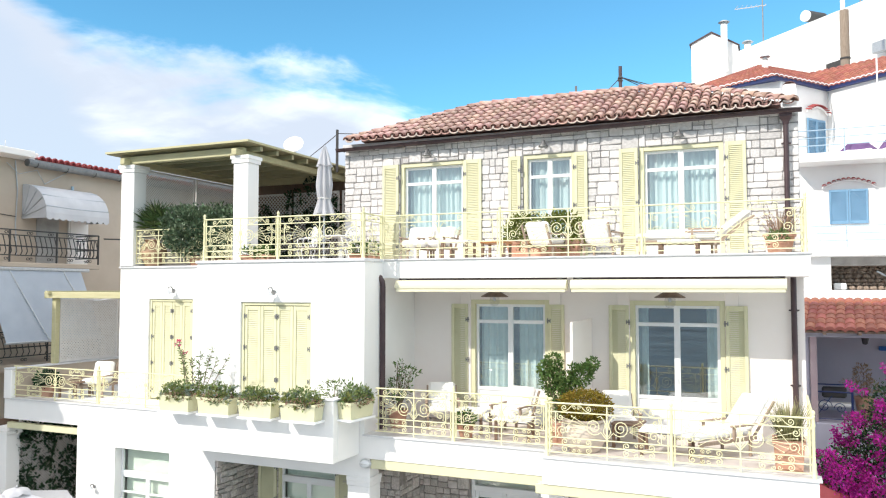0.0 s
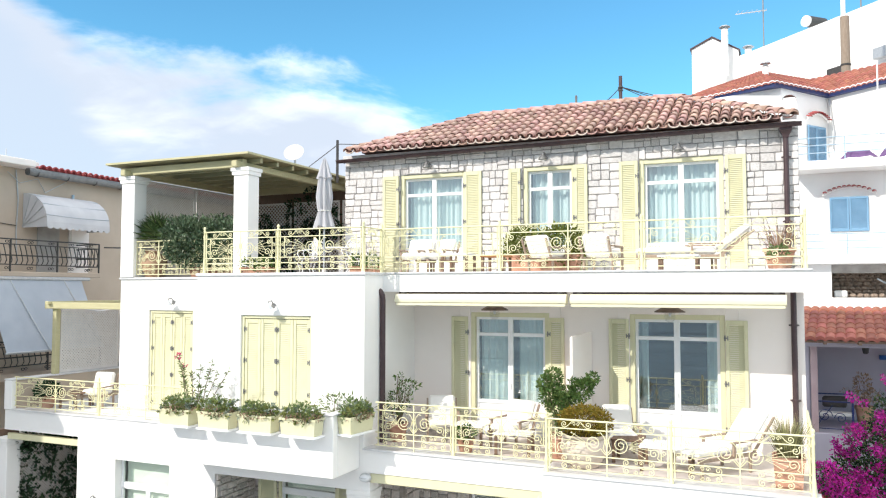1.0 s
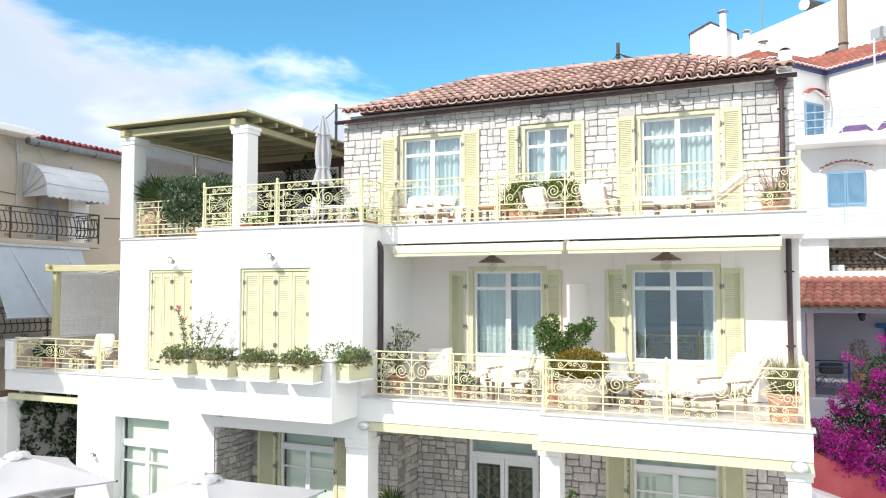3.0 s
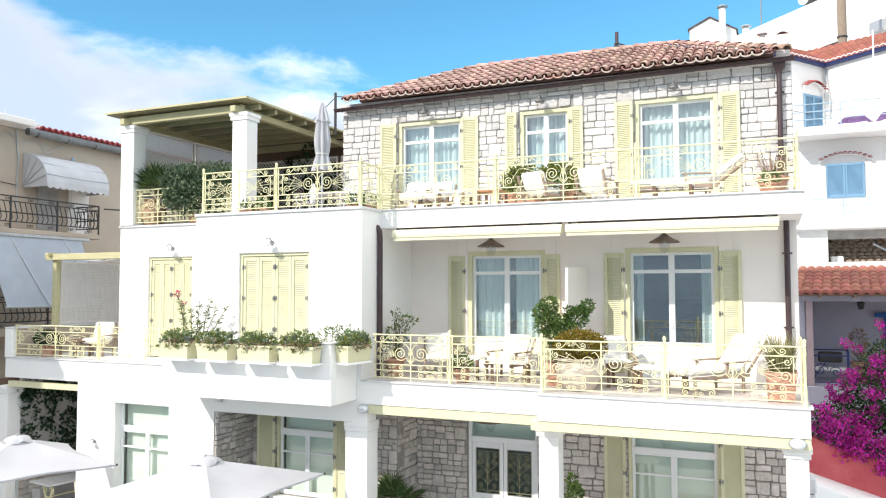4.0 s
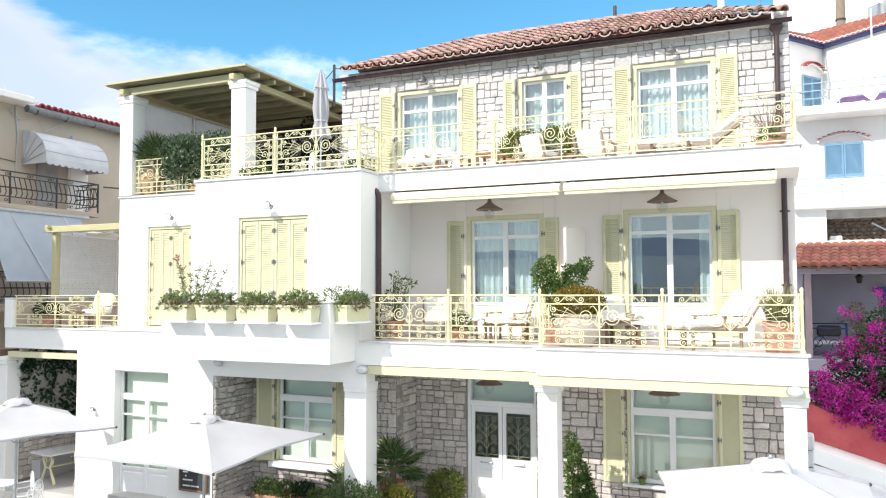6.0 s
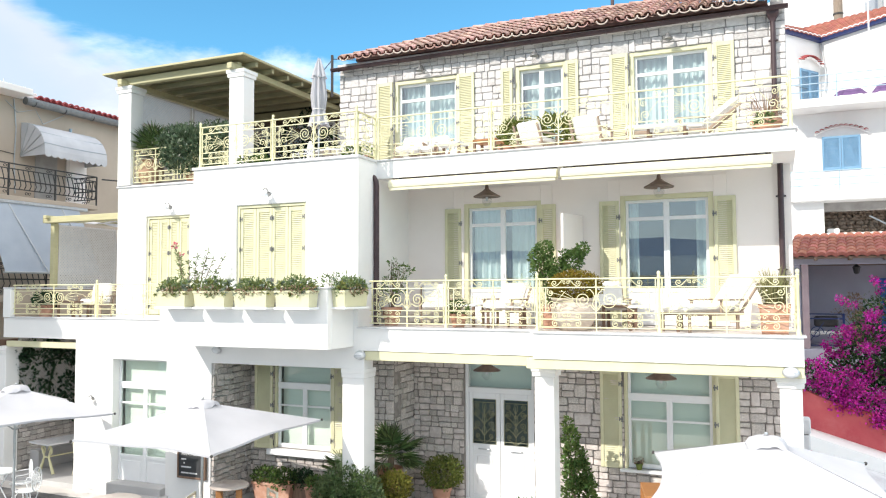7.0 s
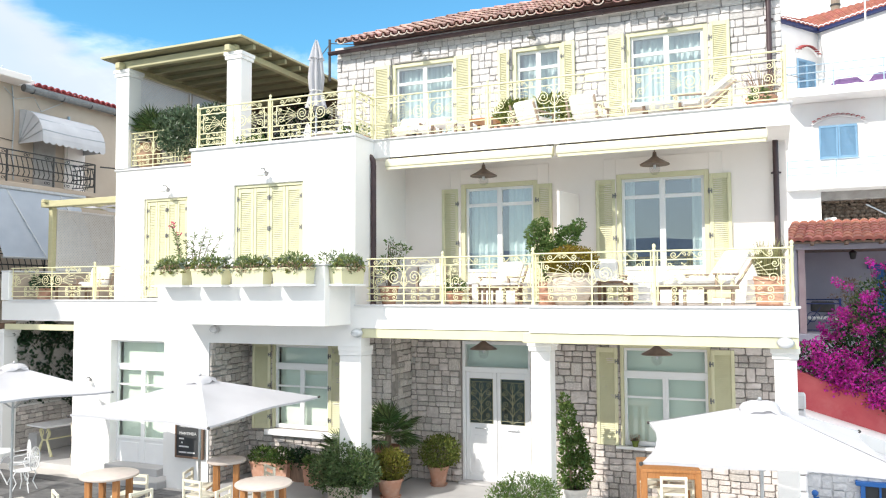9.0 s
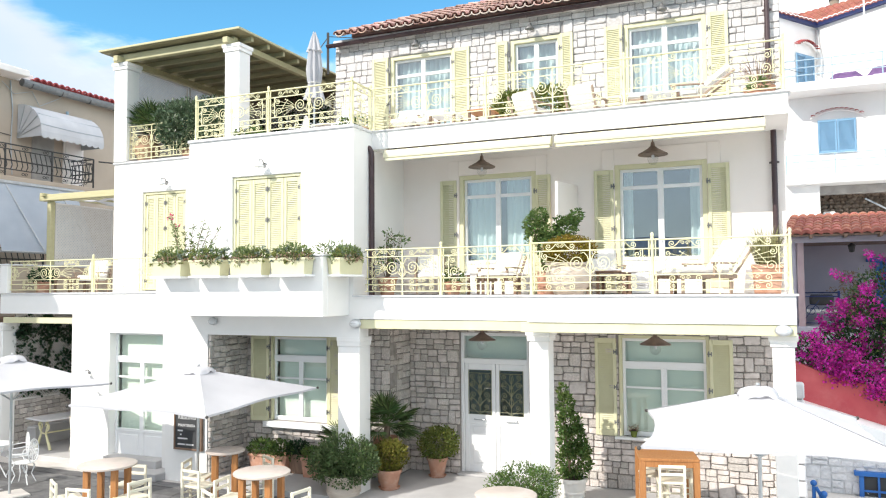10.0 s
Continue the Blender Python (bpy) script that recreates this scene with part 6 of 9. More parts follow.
for e, sag in (((-1.2, 0.5, 5.6), 0.15), ((6.0, 14.0, 6.4), 0.4), ((4.5, 9.0, 6.8), 0.3), ((3.4, 3.0, 5.9), 0.15)):
    part("cable", Geo().tube([(e[0] * t, e[1] * t, 6.1 + (e[2] - 6.1) * t - sag * 4 * t * (1 - t)) for t in [i / 8 for i in range(9)]], 0.012, 4), DARK_IRON, pw)
sd = thing("satellite_dish", pose(-7.75, 8.2, 7.29), "white satellite dish on a short mast", "dish")
part("bowl", Geo().lathe((0, 0, 0), [(0.02, 0.0), (0.15, 0.015), (0.26, 0.05), (0.345, 0.10), (0.335, 0.11), (0.25, 0.062), (0.07, 0.015)], 20).moved(pose(0, 0, 3.95, 60, 0, 20)), LATTICE, sd, smooth=True)
part("mast", Geo().cyl((0, 0, 0), (0, 0.05, 3.95), 0.035, n=8), STEEL, sd)
bp = thing("roof_post", pose(-3.14, 3.4, 9.4), "dark post and cable at the roof corner", "pole")
part("shaft", Geo().cyl((0, 0, 0), (0, 0, 1.1), 0.035, n=6), DARK_IRON, bp)
part("cable", Geo().tube([(0, 0, 1.0), (3.0, 2.5, 1.15), (6.0, 5.0, 1.6)], 0.012, 4), DARK_IRON, bp)
part("cable", Geo().tube([(0, 0, 0.98), (-1.9, 1.9, 0.95), (-4.3, 4.6, 1.1)], 0.012, 4), DARK_IRON, bp)

# porch of the house next door
po = thing("porch_house", pose(0, 0, 0), "porch with a red tile canopy, its shade toned into the lavender walls", "house")
# the porch's deep shade is mixed into this wall colour
LAV_SHADE = mk("shaded_lavender_plaster", (0.47, 0.445, 0.52), (0.53, 0.50, 0.575), 1.2, 0.85, 0.1, 80)
part("back_wall", Geo().box(7.75, 13.2, 0, 20, 13.5, 5.9), LAV_SHADE, po)
part("side_wall", Geo().box(7.72, 10.7, 0, 7.95, 13.2, 5.3), LAV_SHADE, po)
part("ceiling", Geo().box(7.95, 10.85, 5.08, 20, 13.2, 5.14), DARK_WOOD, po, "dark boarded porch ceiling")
part("floor", Geo().box(7.72, 10.5, 0, 20, 13.2, 2.68, 0.02), LAV_SHADE, po)
part("column", Geo().box(7.98, 10.6, 2.68, 8.16, 10.8, 5.1, 0.015), mk("faded_pink_paint", (0.46, 0.33, 0.345), (0.53, 0.40, 0.41), 3, 0.7, 0.1, 80), po, "faded pink post")
part("beam", Geo().box(7.72, 10.55, 5.06, 20, 10.85, 5.22, 0.01), LAV_SHADE, po)
part("tiled_roof", rippled((7.6, 10.0, 5.30), (20, 10.0, 5.30), (20, 13.6, 6.08), (7.9, 13.6, 6.08), 50, 7, 0.06), TILE_RED, po, "red clay tile canopy roof", smooth=True, fix=False)["kind"] = "stuff"
part("roof_deck", Geo().add([(7.62, 10.05, 5.26), (20, 10.05, 5.26), (20, 13.6, 6.03), (7.9, 13.6, 6.03), (7.62, 10.05, 5.2), (20, 10.05, 5.2), (20, 13.6, 5.97), (7.9, 13.6, 5.97)], [(0, 1, 2, 3), (7, 6, 5, 4), (0, 4, 5, 1), (0, 3, 7, 4)]), DARK_WOOD, po)
for i in range(6):
    part("rafter_end", Geo().box(8.3 + 0.85 * i, 9.97, 5.16, 8.38 + 0.85 * i, 10.5, 5.25), DARK_WOOD, po)
part("door", Geo().box(10.2, 13.1, 2.55, 11.0, 13.2, 4.6, 0.01).box(9.95, 13.05, 4.55, 11.1, 13.2, 4.68, 0.01), COBALT, po, "cobalt blue door")
pl = thing("porch_lantern", pose(9.47, 11.8, 4.92), "small black hanging lantern", "lantern")
part("cage", Geo().lathe((0, 0, 0), [(0.03, -0.12), (0.07, -0.1), (0.10, 0.06), (0.12, 0.07), (0.03, 0.15), (0.02, 0.2)], 6), DARK_IRON, pl)
part("stem", Geo().cyl((0, 0, 0.2), (0, 0, 0.75), 0.012, n=5), DARK_IRON, pl)


def blue_bench():
    ob = thing("porch_bench", pose(8.6, 11.6, 2.68, 0, 0, 5), "dark blue iron porch seat with a black cushion and scrolls", "bench")
    part("frame", Geo().tube([(-0.45, 0, 0), (-0.5, 0.0, 0.45), (-0.55, 0.1, 0.95)], 0.02, 6).tube([(0.45, 0, 0), (0.5, 0, 0.45), (0.5, 0.1, 0.95)], 0.02, 6).tube([(-0.55, 0.1, 0.95), (0.5, 0.1, 0.95)], 0.02, 6).tube([(-0.5, 0, 0.42), (0.5, 0, 0.42)], 0.02, 6), DEEP_BLUE, ob)
    part("cushion", Geo().box(-0.3, -0.06, 0.58, 0.35, 0.06, 0.9, 0.05), DARK_IRON, ob, "black back cushion")
    part("seat", Geo().box(-0.48, -0.35, 0.36, 0.48, 0.05, 0.46, 0.03), CUSHION, ob)


blue_bench()
br = thing("railing", pose(8.02, 10.7, 2.68), "dark blue iron porch railing with scrolls", "railing", "neighbour railings")
part("rail", Geo().cyl((0, 0, 0.85), (1.0, 0, 0.85), 0.022, n=6), DEEP_BLUE, br)
part("rail", Geo().cyl((0, 0, 0.1), (1.0, 0, 0.1), 0.014, n=6), DEEP_BLUE, br)
part("scrollwork", Geo().tube(spiral(0.3, 0.45, 0.2, 1.6, 0), 0.011, 5).tube(spiral(0.7, 0.4, 0.16, 1.6, math.pi, -1), 0.011, 5).tube([(0.05, 0, 0.1), (0.5, 0, 0.75)], 0.011, 5), DEEP_BLUE, br)
part("post", Geo().box(0.97, -0.03, 0, 1.03, 0.03, 1.0, 0.008), DEEP_BLUE, br)
part("post", Geo().cyl((0.02, 0, 0), (0.02, 0, 0.87), 0.02, n=6), DEEP_BLUE, br)

# red ramp wall, whitewashed wall and blue frame below it
solo("ramp_wall", Geo().prism([(7.7, 0.0), (16, -0.1), (16, -0.6), (7.7, -0.6)], 5.2, 5.5).prism([(7.62, 2.15), (8.3, 1.85), (16, -0.3), (16, -0.5), (7.62, -0.5)], 6.1, 6.5), RED_WALL, "rough red plastered ramp wall below the flowers", "wall", "structure")
solo("ramp_coping", Geo().prism([(7.66, 1.28), (16, -1.2), (16, -1.6), (7.66, 0.98)], 5.0, 6.1), PLASTER, "sloping white coping of the ramp", "coping", "structure")
ww = solo("whitewashed_wall", Geo().prism([(7.62, 0.95), (12.0, -0.17), (12.0, G0), (7.62, G0)], 3.25, 5.02), RUBBLE, "whitewashed rubble wall beside the house", "wall", "structure")
qp = solo("corner_pier", Geo().box(7.625, 1.5, G0, 7.77, 1.75, 2.08), MORTAR, "stack of pale corner blocks at the end of the wall", "pier", "structure")
for k in range(8):
    part("block", Geo().box(7.622, 1.44, G0 + 0.01 + 0.285 * k, 7.795 + 0.012 * (k % 2), 1.76, G0 + 0.275 + 0.285 * k, 0.025), RUBBLE, qp)
# ---- plants ----
POT_PROFILE = [(0.62, 0.0), (0.66, 0.02), (0.95, 0.84), (0.95, 0.86), (1.06, 0.86), (1.06, 1.0), (0.96, 1.0), (0.92, 0.90), (0.05, 0.89)]
BELLY_PROFILE = [(0.55, 0.0), (0.62, 0.03), (0.92, 0.4), (1.0, 0.62), (0.94, 0.84), (0.86, 0.9), (0.98, 0.93), (1.0, 1.0), (0.88, 1.0), (0.84, 0.92), (0.05, 0.9)]
BAND_PROFILE = [(0.78, 0.0), (0.80, 0.02), (0.88, 0.36), (0.92, 0.37), (0.92, 0.44), (0.89, 0.45), (0.95, 0.82), (1.05, 0.84), (1.06, 0.98), (0.98, 1.0), (0.92, 0.90), (0.05, 0.89)]


def potted(name, x, y, z, r, h, pot_mat, prof, blobs, leaf_mat, n, size, label, stems=3, trunk=0.0, seed=1, aspect=0.55, saucer=False, pot_label="", category="potted plant", extra=None):
    """A pot with soil, stems and a crown; blobs are relative to the rim."""
    ob = thing(name, pose(x, y, z), label, category, "potted plants")
    part("pot", Geo().lathe((0, 0, 0.02 if saucer else 0), [(a * r, b * h) for a, b in prof], 24), pot_mat, ob, pot_label, smooth=True)
    part("soil", Geo().lathe((0, 0, h * 0.9), [(0.05, 0.0), (r * 0.86, 0.0), (r * 0.6, 0.03), (0.05, 0.04)], 16), SOIL, ob)
    if saucer:
        part("saucer", Geo().lathe((0, 0, 0), [(r * 0.75, 0), (r * 0.9, 0.04), (r * 0.85, 0.04), (0.05, 0.02)], 20), pot_mat, ob)
    rr = random.Random(seed)
    st = Geo()
    for k in range(stems):
        c, rad = blobs[k % len(blobs)]
        a = rr.uniform(0, 6.28)
        tip = (c[0] + rad[0] * 0.6 * math.cos(a), c[1] + rad[1] * 0.6 * math.sin(a), h + c[2] + rad[2] * 0.4)
        b = (0.1 * r * math.cos(a), 0.1 * r * math.sin(a), h * 0.85)
        mid = tuple((p + q) / 2 + rr.uniform(-0.03, 0.03) for p, q in zip(b, tip))
        st.tube([b, mid, tip], [0.012 + trunk, 0.009 + trunk * 0.7, 0.004], 5)
    part("stem", st, BARK, ob, fix=False)
    g = Geo()
    leaf_cloud(g, [((c[0], c[1], c[2] + h), rad) for c, rad in blobs], n, size, seed, aspect)
    part("foliage", g, leaf_mat, ob, fix=False)
    if extra:
        g2 = Geo()
        leaf_cloud(g2, [((c[0], c[1], c[2] + h), rad) for c, rad in extra[0]], extra[2], extra[3], seed + 50, 0.8)
        part("flower_heads", g2, extra[1], ob, fix=False)
    return ob


def fan_palm(name, x, y, z, r, h, label, seed, fronds=16, reach=0.75, pot_mat=None, up=(-5, 75)):
    ob = thing(name, pose(x, y, z), label, "potted plant", "potted plants")
    part("pot", Geo().lathe((0, 0, 0), [(a * r, b * h) for a, b in POT_PROFILE], 20), pot_mat or TERRACOTTA, ob, smooth=True)
    part("trunk", Geo().tube([(0, 0, h * 0.85), (0.02, 0.01, h + 0.25)], [0.07, 0.06], 8), BARK, ob)
    rr = random.Random(seed)
    for k in range(fronds):
        a = 6.283 * k / fronds + rr.uniform(-0.2, 0.2)
        el = math.radians(rr.uniform(*up))
        way = Vector((math.cos(a) * math.cos(el), math.sin(a) * math.cos(el), math.sin(el)))
        base = Vector((0, 0, h + 0.22))
        hub = base + way * reach * rr.uniform(0.4, 0.6)
        g = Geo().tube([base, (base + hub) / 2 + Vector((0, 0, 0.02)), hub], 0.008, 4)
        side = way.cross(Vector((0, 0, 1)))
        side = side.normalized() if side.length > 0.01 else Vector((1, 0, 0))
        for i in range(15):
            t = math.radians(-105 + 15 * i)
            d = (way * math.cos(t) + side * math.sin(t)).normalized()
            ln = reach * rr.uniform(0.5, 0.62) * (0.65 + 0.35 * math.cos(t))
            tip = hub + d * ln + Vector((0, 0, -0.10 * ln))
            m = hub + d * ln * 0.5
            w = d.cross(way.cross(side)).normalized() * 0.016
            g.add([hub, m + w, tip, m - w], [(0, 1, 2), (0, 2, 3)])
        part("frond", g, LEAF_PALM, ob, fix=False)
    return ob


def spiky(name, x, y, z, r, h, label, seed, n=70, reach=0.5, mat=None, square=False, pot_mat=None, spread=1.0):
    ob = thing(name, pose(x, y, z), label, "potted plant", "potted plants")
    if square:
        part("pot", Geo().square_lathe((0, 0, 0), [(r * 0.85, 0), (r * 0.97, h * 0.86), (r * 1.05, h * 0.87), (r * 1.05, h), (r * 0.93, h), (r * 0.9, h * 0.9)]), pot_mat or TERRACOTTA, ob)
    else:
        part("pot", Geo().lathe((0, 0, 0), [(a * r, b * h) for a, b in POT_PROFILE], 20), pot_mat or TERRACOTTA, ob, smooth=True)
    rr = random.Random(seed)
    g = Geo()
    for k in range(n):
        a = rr.uniform(0, 6.283)
        q = r * 0.7 * rr.random()
        p = Vector((q * math.cos(a), q * math.sin(a), h * 0.9))
        d = Vector((math.cos(a) * spread * rr.uniform(0.1, 0.9), math.sin(a) * spread * rr.uniform(0.1, 0.9), 1)).normalized()
        ln = reach * rr.uniform(0.5, 1.1)
        w = d.cross(Vector((0, 0, 1))).normalized() * 0.0055 if d.cross(Vector((0, 0, 1))).length > 1e-4 else Vector((0.0055, 0, 0))
        m = p + d * ln * 0.55
        t = p + d * ln + Vector((d.x, d.y, -0.4)) * ln * 0.25 * spread
        g.add([p - w, p + w, m + w, m - w, t], [(0, 1, 2, 3), (3, 2, 4)])
    part("blade_tuft", g, mat or LEAF_GREY, ob, fix=False)
    return ob


# window boxes on the bay
def window_box(x, y, turn, seed, label="cream wooden window box spilling grey-green succulents", w=0.74):
    ob = thing("window_box", pose(x, y, 4.06, 0, 0, turn), label, "window box", "window boxes")
    d, h = 0.30, 0.33
    g = Geo().add([(-w / 2 + 0.03, -d / 2 + 0.02, 0.03), (w / 2 - 0.03, -d / 2 + 0.02, 0.03), (w / 2 - 0.03, d / 2 - 0.02, 0.03), (-w / 2 + 0.03, d / 2 - 0.02, 0.03),
                   (-w / 2, -d / 2, h), (w / 2, -d / 2, h), (w / 2, d / 2, h), (-w / 2, d / 2, h)], [(3, 2, 1, 0), (0, 1, 5, 4), (1, 2, 6, 5), (2, 3, 7, 6), (3, 0, 4, 7)])
    part("box", g, YELLOW, ob)
    part("rim", Geo().box(-w / 2 - 0.01, -d / 2 - 0.01, h - 0.04, w / 2 + 0.01, -d / 2 + 0.02, h).box(-w / 2 - 0.01, d / 2 - 0.02, h - 0.04, w / 2 + 0.01, d / 2 + 0.01, h)
         .box(-w / 2 - 0.01, -d / 2 + 0.02, h - 0.04, -w / 2 + 0.02, d / 2 - 0.02, h).box(w / 2 - 0.02, -d / 2 + 0.02, h - 0.04, w / 2 + 0.01, d / 2 - 0.02, h), YELLOW, ob)
    part("shelf", Geo().box(-w / 2 - 0.005, -d / 2 - 0.02, -0.012, w / 2 + 0.005, d / 2 + 0.02, 0.028, 0.006), WHITE_PAINT, ob, "thin white bracket shelf")
    part("soil", Geo().box(-w / 2 + 0.02, -d / 2 + 0.02, h - 0.07, w / 2 - 0.02, d / 2 - 0.02, h - 0.045), SOIL, ob)
    rr = random.Random(seed)
    g = Geo()
    leaf_cloud(g, [((-0.2 + rr.uniform(-0.03, 0.03), 0, h + 0.05), (0.19, 0.17, 0.16)), ((0.0, -0.02, h + rr.uniform(0.05, 0.10)), (0.22, 0.19, 0.18)), ((0.21, 0.0, h + 0.04), (0.18, 0.17, 0.15)), ((rr.uniform(-0.2, 0.2), -0.14, h - 0.02), (0.12, 0.06, 0.10))], 1000, 0.05, seed, 0.45, 0.7)
    part("foliage", g, LEAF_GREY, ob, fix=False)
    for mat, n2, sd in ((SUCCULENT, 34, 3), (LEAF_SILVER, 20, 4)):
        g = Geo()
        for k in range(n2):
            c = Vector((rr.uniform(-w / 2, w / 2), rr.uniform(-0.17, 0.12), h + rr.uniform(0.02, 0.2)))
            if c.y < -0.1:
                c.z -= 0.1
            for q in range(16):
                leaf(g, c, Vector((rr.gauss(0, 1), rr.gauss(-0.4, 1), rr.gauss(0.5, 0.7))), 0.06 * rr.uniform(0.7, 1.3), 0.42, rr)
        part("succulent", g, mat, ob, fix=False)["kind"] = "stuff"
    g = Geo()
    leaf_cloud(g, [((rr.uniform(-0.1, 0.1), -0.05, h + 0.0), (0.36, 0.19, 0.08))], 320, 0.05, seed + 9, 0.5)
    part("dry_leaves", g, LEAF_DRY, ob, fix=False)


for i, x in enumerate((-3.43, -2.49, -1.55, -0.63)):
    window_box(x, -1.87, 0, 20 + i)
window_box(0.10, -1.22, 82, 31, w=0.7)


def oleander():
    ob = thing("oleander", pose(-3.55, -1.35, 3.6), "young oleander with sparse long leaves and pink buds", "shrub")
    rr = random.Random(8)
    lf, fl = Geo(), Geo()
    for tip in ((-0.42, 0.05, 1.75), (-0.28, 0, 1.5), (-0.1, 0.1, 1.4), (0.15, 0.05, 1.5), (0.35, 0.15, 1.62), (0.62, 0.0, 1.45), (0.85, 0.05, 1.5), (0.3, -0.1, 1.2)):
        a, b = Vector((0.02, 0, 0)), Vector(tip)
        pts = [a, a.lerp(b, 0.35) + Vector((rr.uniform(-0.05, 0.05), 0, 0.1)), a.lerp(b, 0.7) + Vector((0, 0, 0.08)), b]
        part("stem", Geo().tube(pts, [0.014, 0.011, 0.008, 0.004], 5), BARK, ob, fix=False)
        for k in range(60 if tip[0] < 0.5 else 34):
            t = rr.uniform(0.45, 1.0)
            p = a.lerp(b, t) + Vector((0, 0, 0.07 * math.sin(math.pi * t)))
            leaf(lf, p, Vector((rr.gauss(0, 1), rr.gauss(0, 1), rr.uniform(0.0, 1.2))), 0.10 * rr.uniform(0.7, 1.2), 0.24, rr)
    leaf_cloud(fl, [((-0.40, 0.02, 1.72), (0.06, 0.05, 0.05)), ((-0.2, 0.0, 1.55), (0.03, 0.03, 0.03))], 34, 0.05, 3, 0.8)
    part("foliage", lf, LEAF_GREY, ob, fix=False)
    part("flower_heads", fl, PINK, ob, fix=False)


oleander()
potted("olive_shrub", -0.45, -0.95, 3.6, 0.2, 0.35, TERRACOTTA, POT_PROFILE, [((0.1, 0, 0.55), (0.5, 0.2, 0.2)), ((0.5, -0.1, 0.5), (0.28, 0.2, 0.18))], LEAF_GREY, 420, 0.09, "loose grey-leaved shrub trailing over the parapet", seed=41, aspect=0.3)
# balcony plants
potted("rose_shrub", 0.26, 0.15, 3.69, 0.2, 0.36, TERRACOTTA, POT_PROFILE, [((0.0, 0, 0.40), (0.28, 0.22, 0.28)), ((0.25, 0, 0.72), (0.22, 0.16, 0.14)), ((0.05, 0, 0.85), (0.10, 0.1, 0.12))], LEAF, 330, 0.075, "loose twiggy green shrub in a clay pot", stems=12, seed=42, aspect=0.4)
potted("citrus_tree", 3.62, -0.05, 3.69, 0.24, 0.42, TERRACOTTA, BAND_PROFILE, [((-0.16, 0, 1.00), (0.17, 0.16, 0.15)), ((-0.22, 0, 0.84), (0.21, 0.18, 0.17)), ((0.08, 0, 0.70), (0.17, 0.16, 0.14)), ((-0.20, 0, 0.66), (0.20, 0.18, 0.2)), ((-0.06, 0, 0.50), (0.20, 0.18, 0.22)), ((0.16, 0, 0.55), (0.23, 0.18, 0.19)), ((0.34, 0.03, 0.78), (0.20, 0.17, 0.17)), ((0.54, 0, 0.98), (0.12, 0.11, 0.11)), ((0.44, 0, 0.88), (0.14, 0.13, 0.11)), ((0.22, 0, 0.90), (0.09, 0.09, 0.08)), ((0.02, 0, 0.24), (0.13, 0.13, 0.2))], LEAF, 4600, 0.054, "small broad-leaved green tree in a clay pot", stems=6, trunk=0.006, seed=43)
potted("golden_bush", 4.13, -0.55, 3.69, 0.40, 0.55, PALE_POT, BELLY_PROFILE, [((0.02, 0, 0.205), (0.44, 0.40, 0.255))], LEAF_GOLD, 4200, 0.042, "clipped golden dome bush in a big pale pot", seed=44, aspect=0.6)
spiky("ornamental_grass", 7.28, -0.62, 3.69, 0.22, 0.46, "dry ornamental grass in a square clay pot", 45, 420, 0.72, LEAF_STRAW, True, None, 0.75)
potted("pelargonium", 1.9, -0.35, 3.69, 0.16, 0.26, TERRACOTTA, POT_PROFILE, [((0, 0, 0.1), (0.2, 0.2, 0.14))], LEAF, 260, 0.06, "low green plant in a small clay pot", seed=46)
# top terrace plants
potted("terrace_shrub", -5.28, 0.90, 6.9, 0.36, 0.28, TERRACOTTA, POT_PROFILE, [((-0.62, 0, 0.70), (0.56, 0.45, 0.52)), ((-0.1, -0.1, 0.62), (0.55, 0.5, 0.56)), ((0.45, 0.05, 0.68), (0.62, 0.5, 0.52)), ((1.0, 0, 0.66), (0.46, 0.45, 0.50)), ((0.1, -0.15, 0.36), (0.95, 0.45, 0.42)), ((-0.5, -0.3, 0.42), (0.3, 0.25, 0.3)), ((0.7, -0.3, 0.45), (0.32, 0.25, 0.3))], LEAF_OLIVE, 15000, 0.085, "large dense grey-green shrub on the terrace", stems=6, seed=51)
fan_palm("fan_palm", -6.72, 0.95, 6.9, 0.24, 0.72, "spiky fan palm in a tall clay jar", 52, 44, 0.74, PALE_POT)
solo("clay_jar", Geo().lathe((-6.72, 0.82, 6.9), [(0.14, 0), (0.17, 0.03), (0.29, 0.30), (0.31, 0.42), (0.24, 0.59), (0.18, 0.64), (0.22, 0.68), (0.21, 0.70), (0.16, 0.69), (0.05, 0.6)], 28), JAR_CLAY, "round buff clay jar on the terrace floor", "jar", smooth=True)


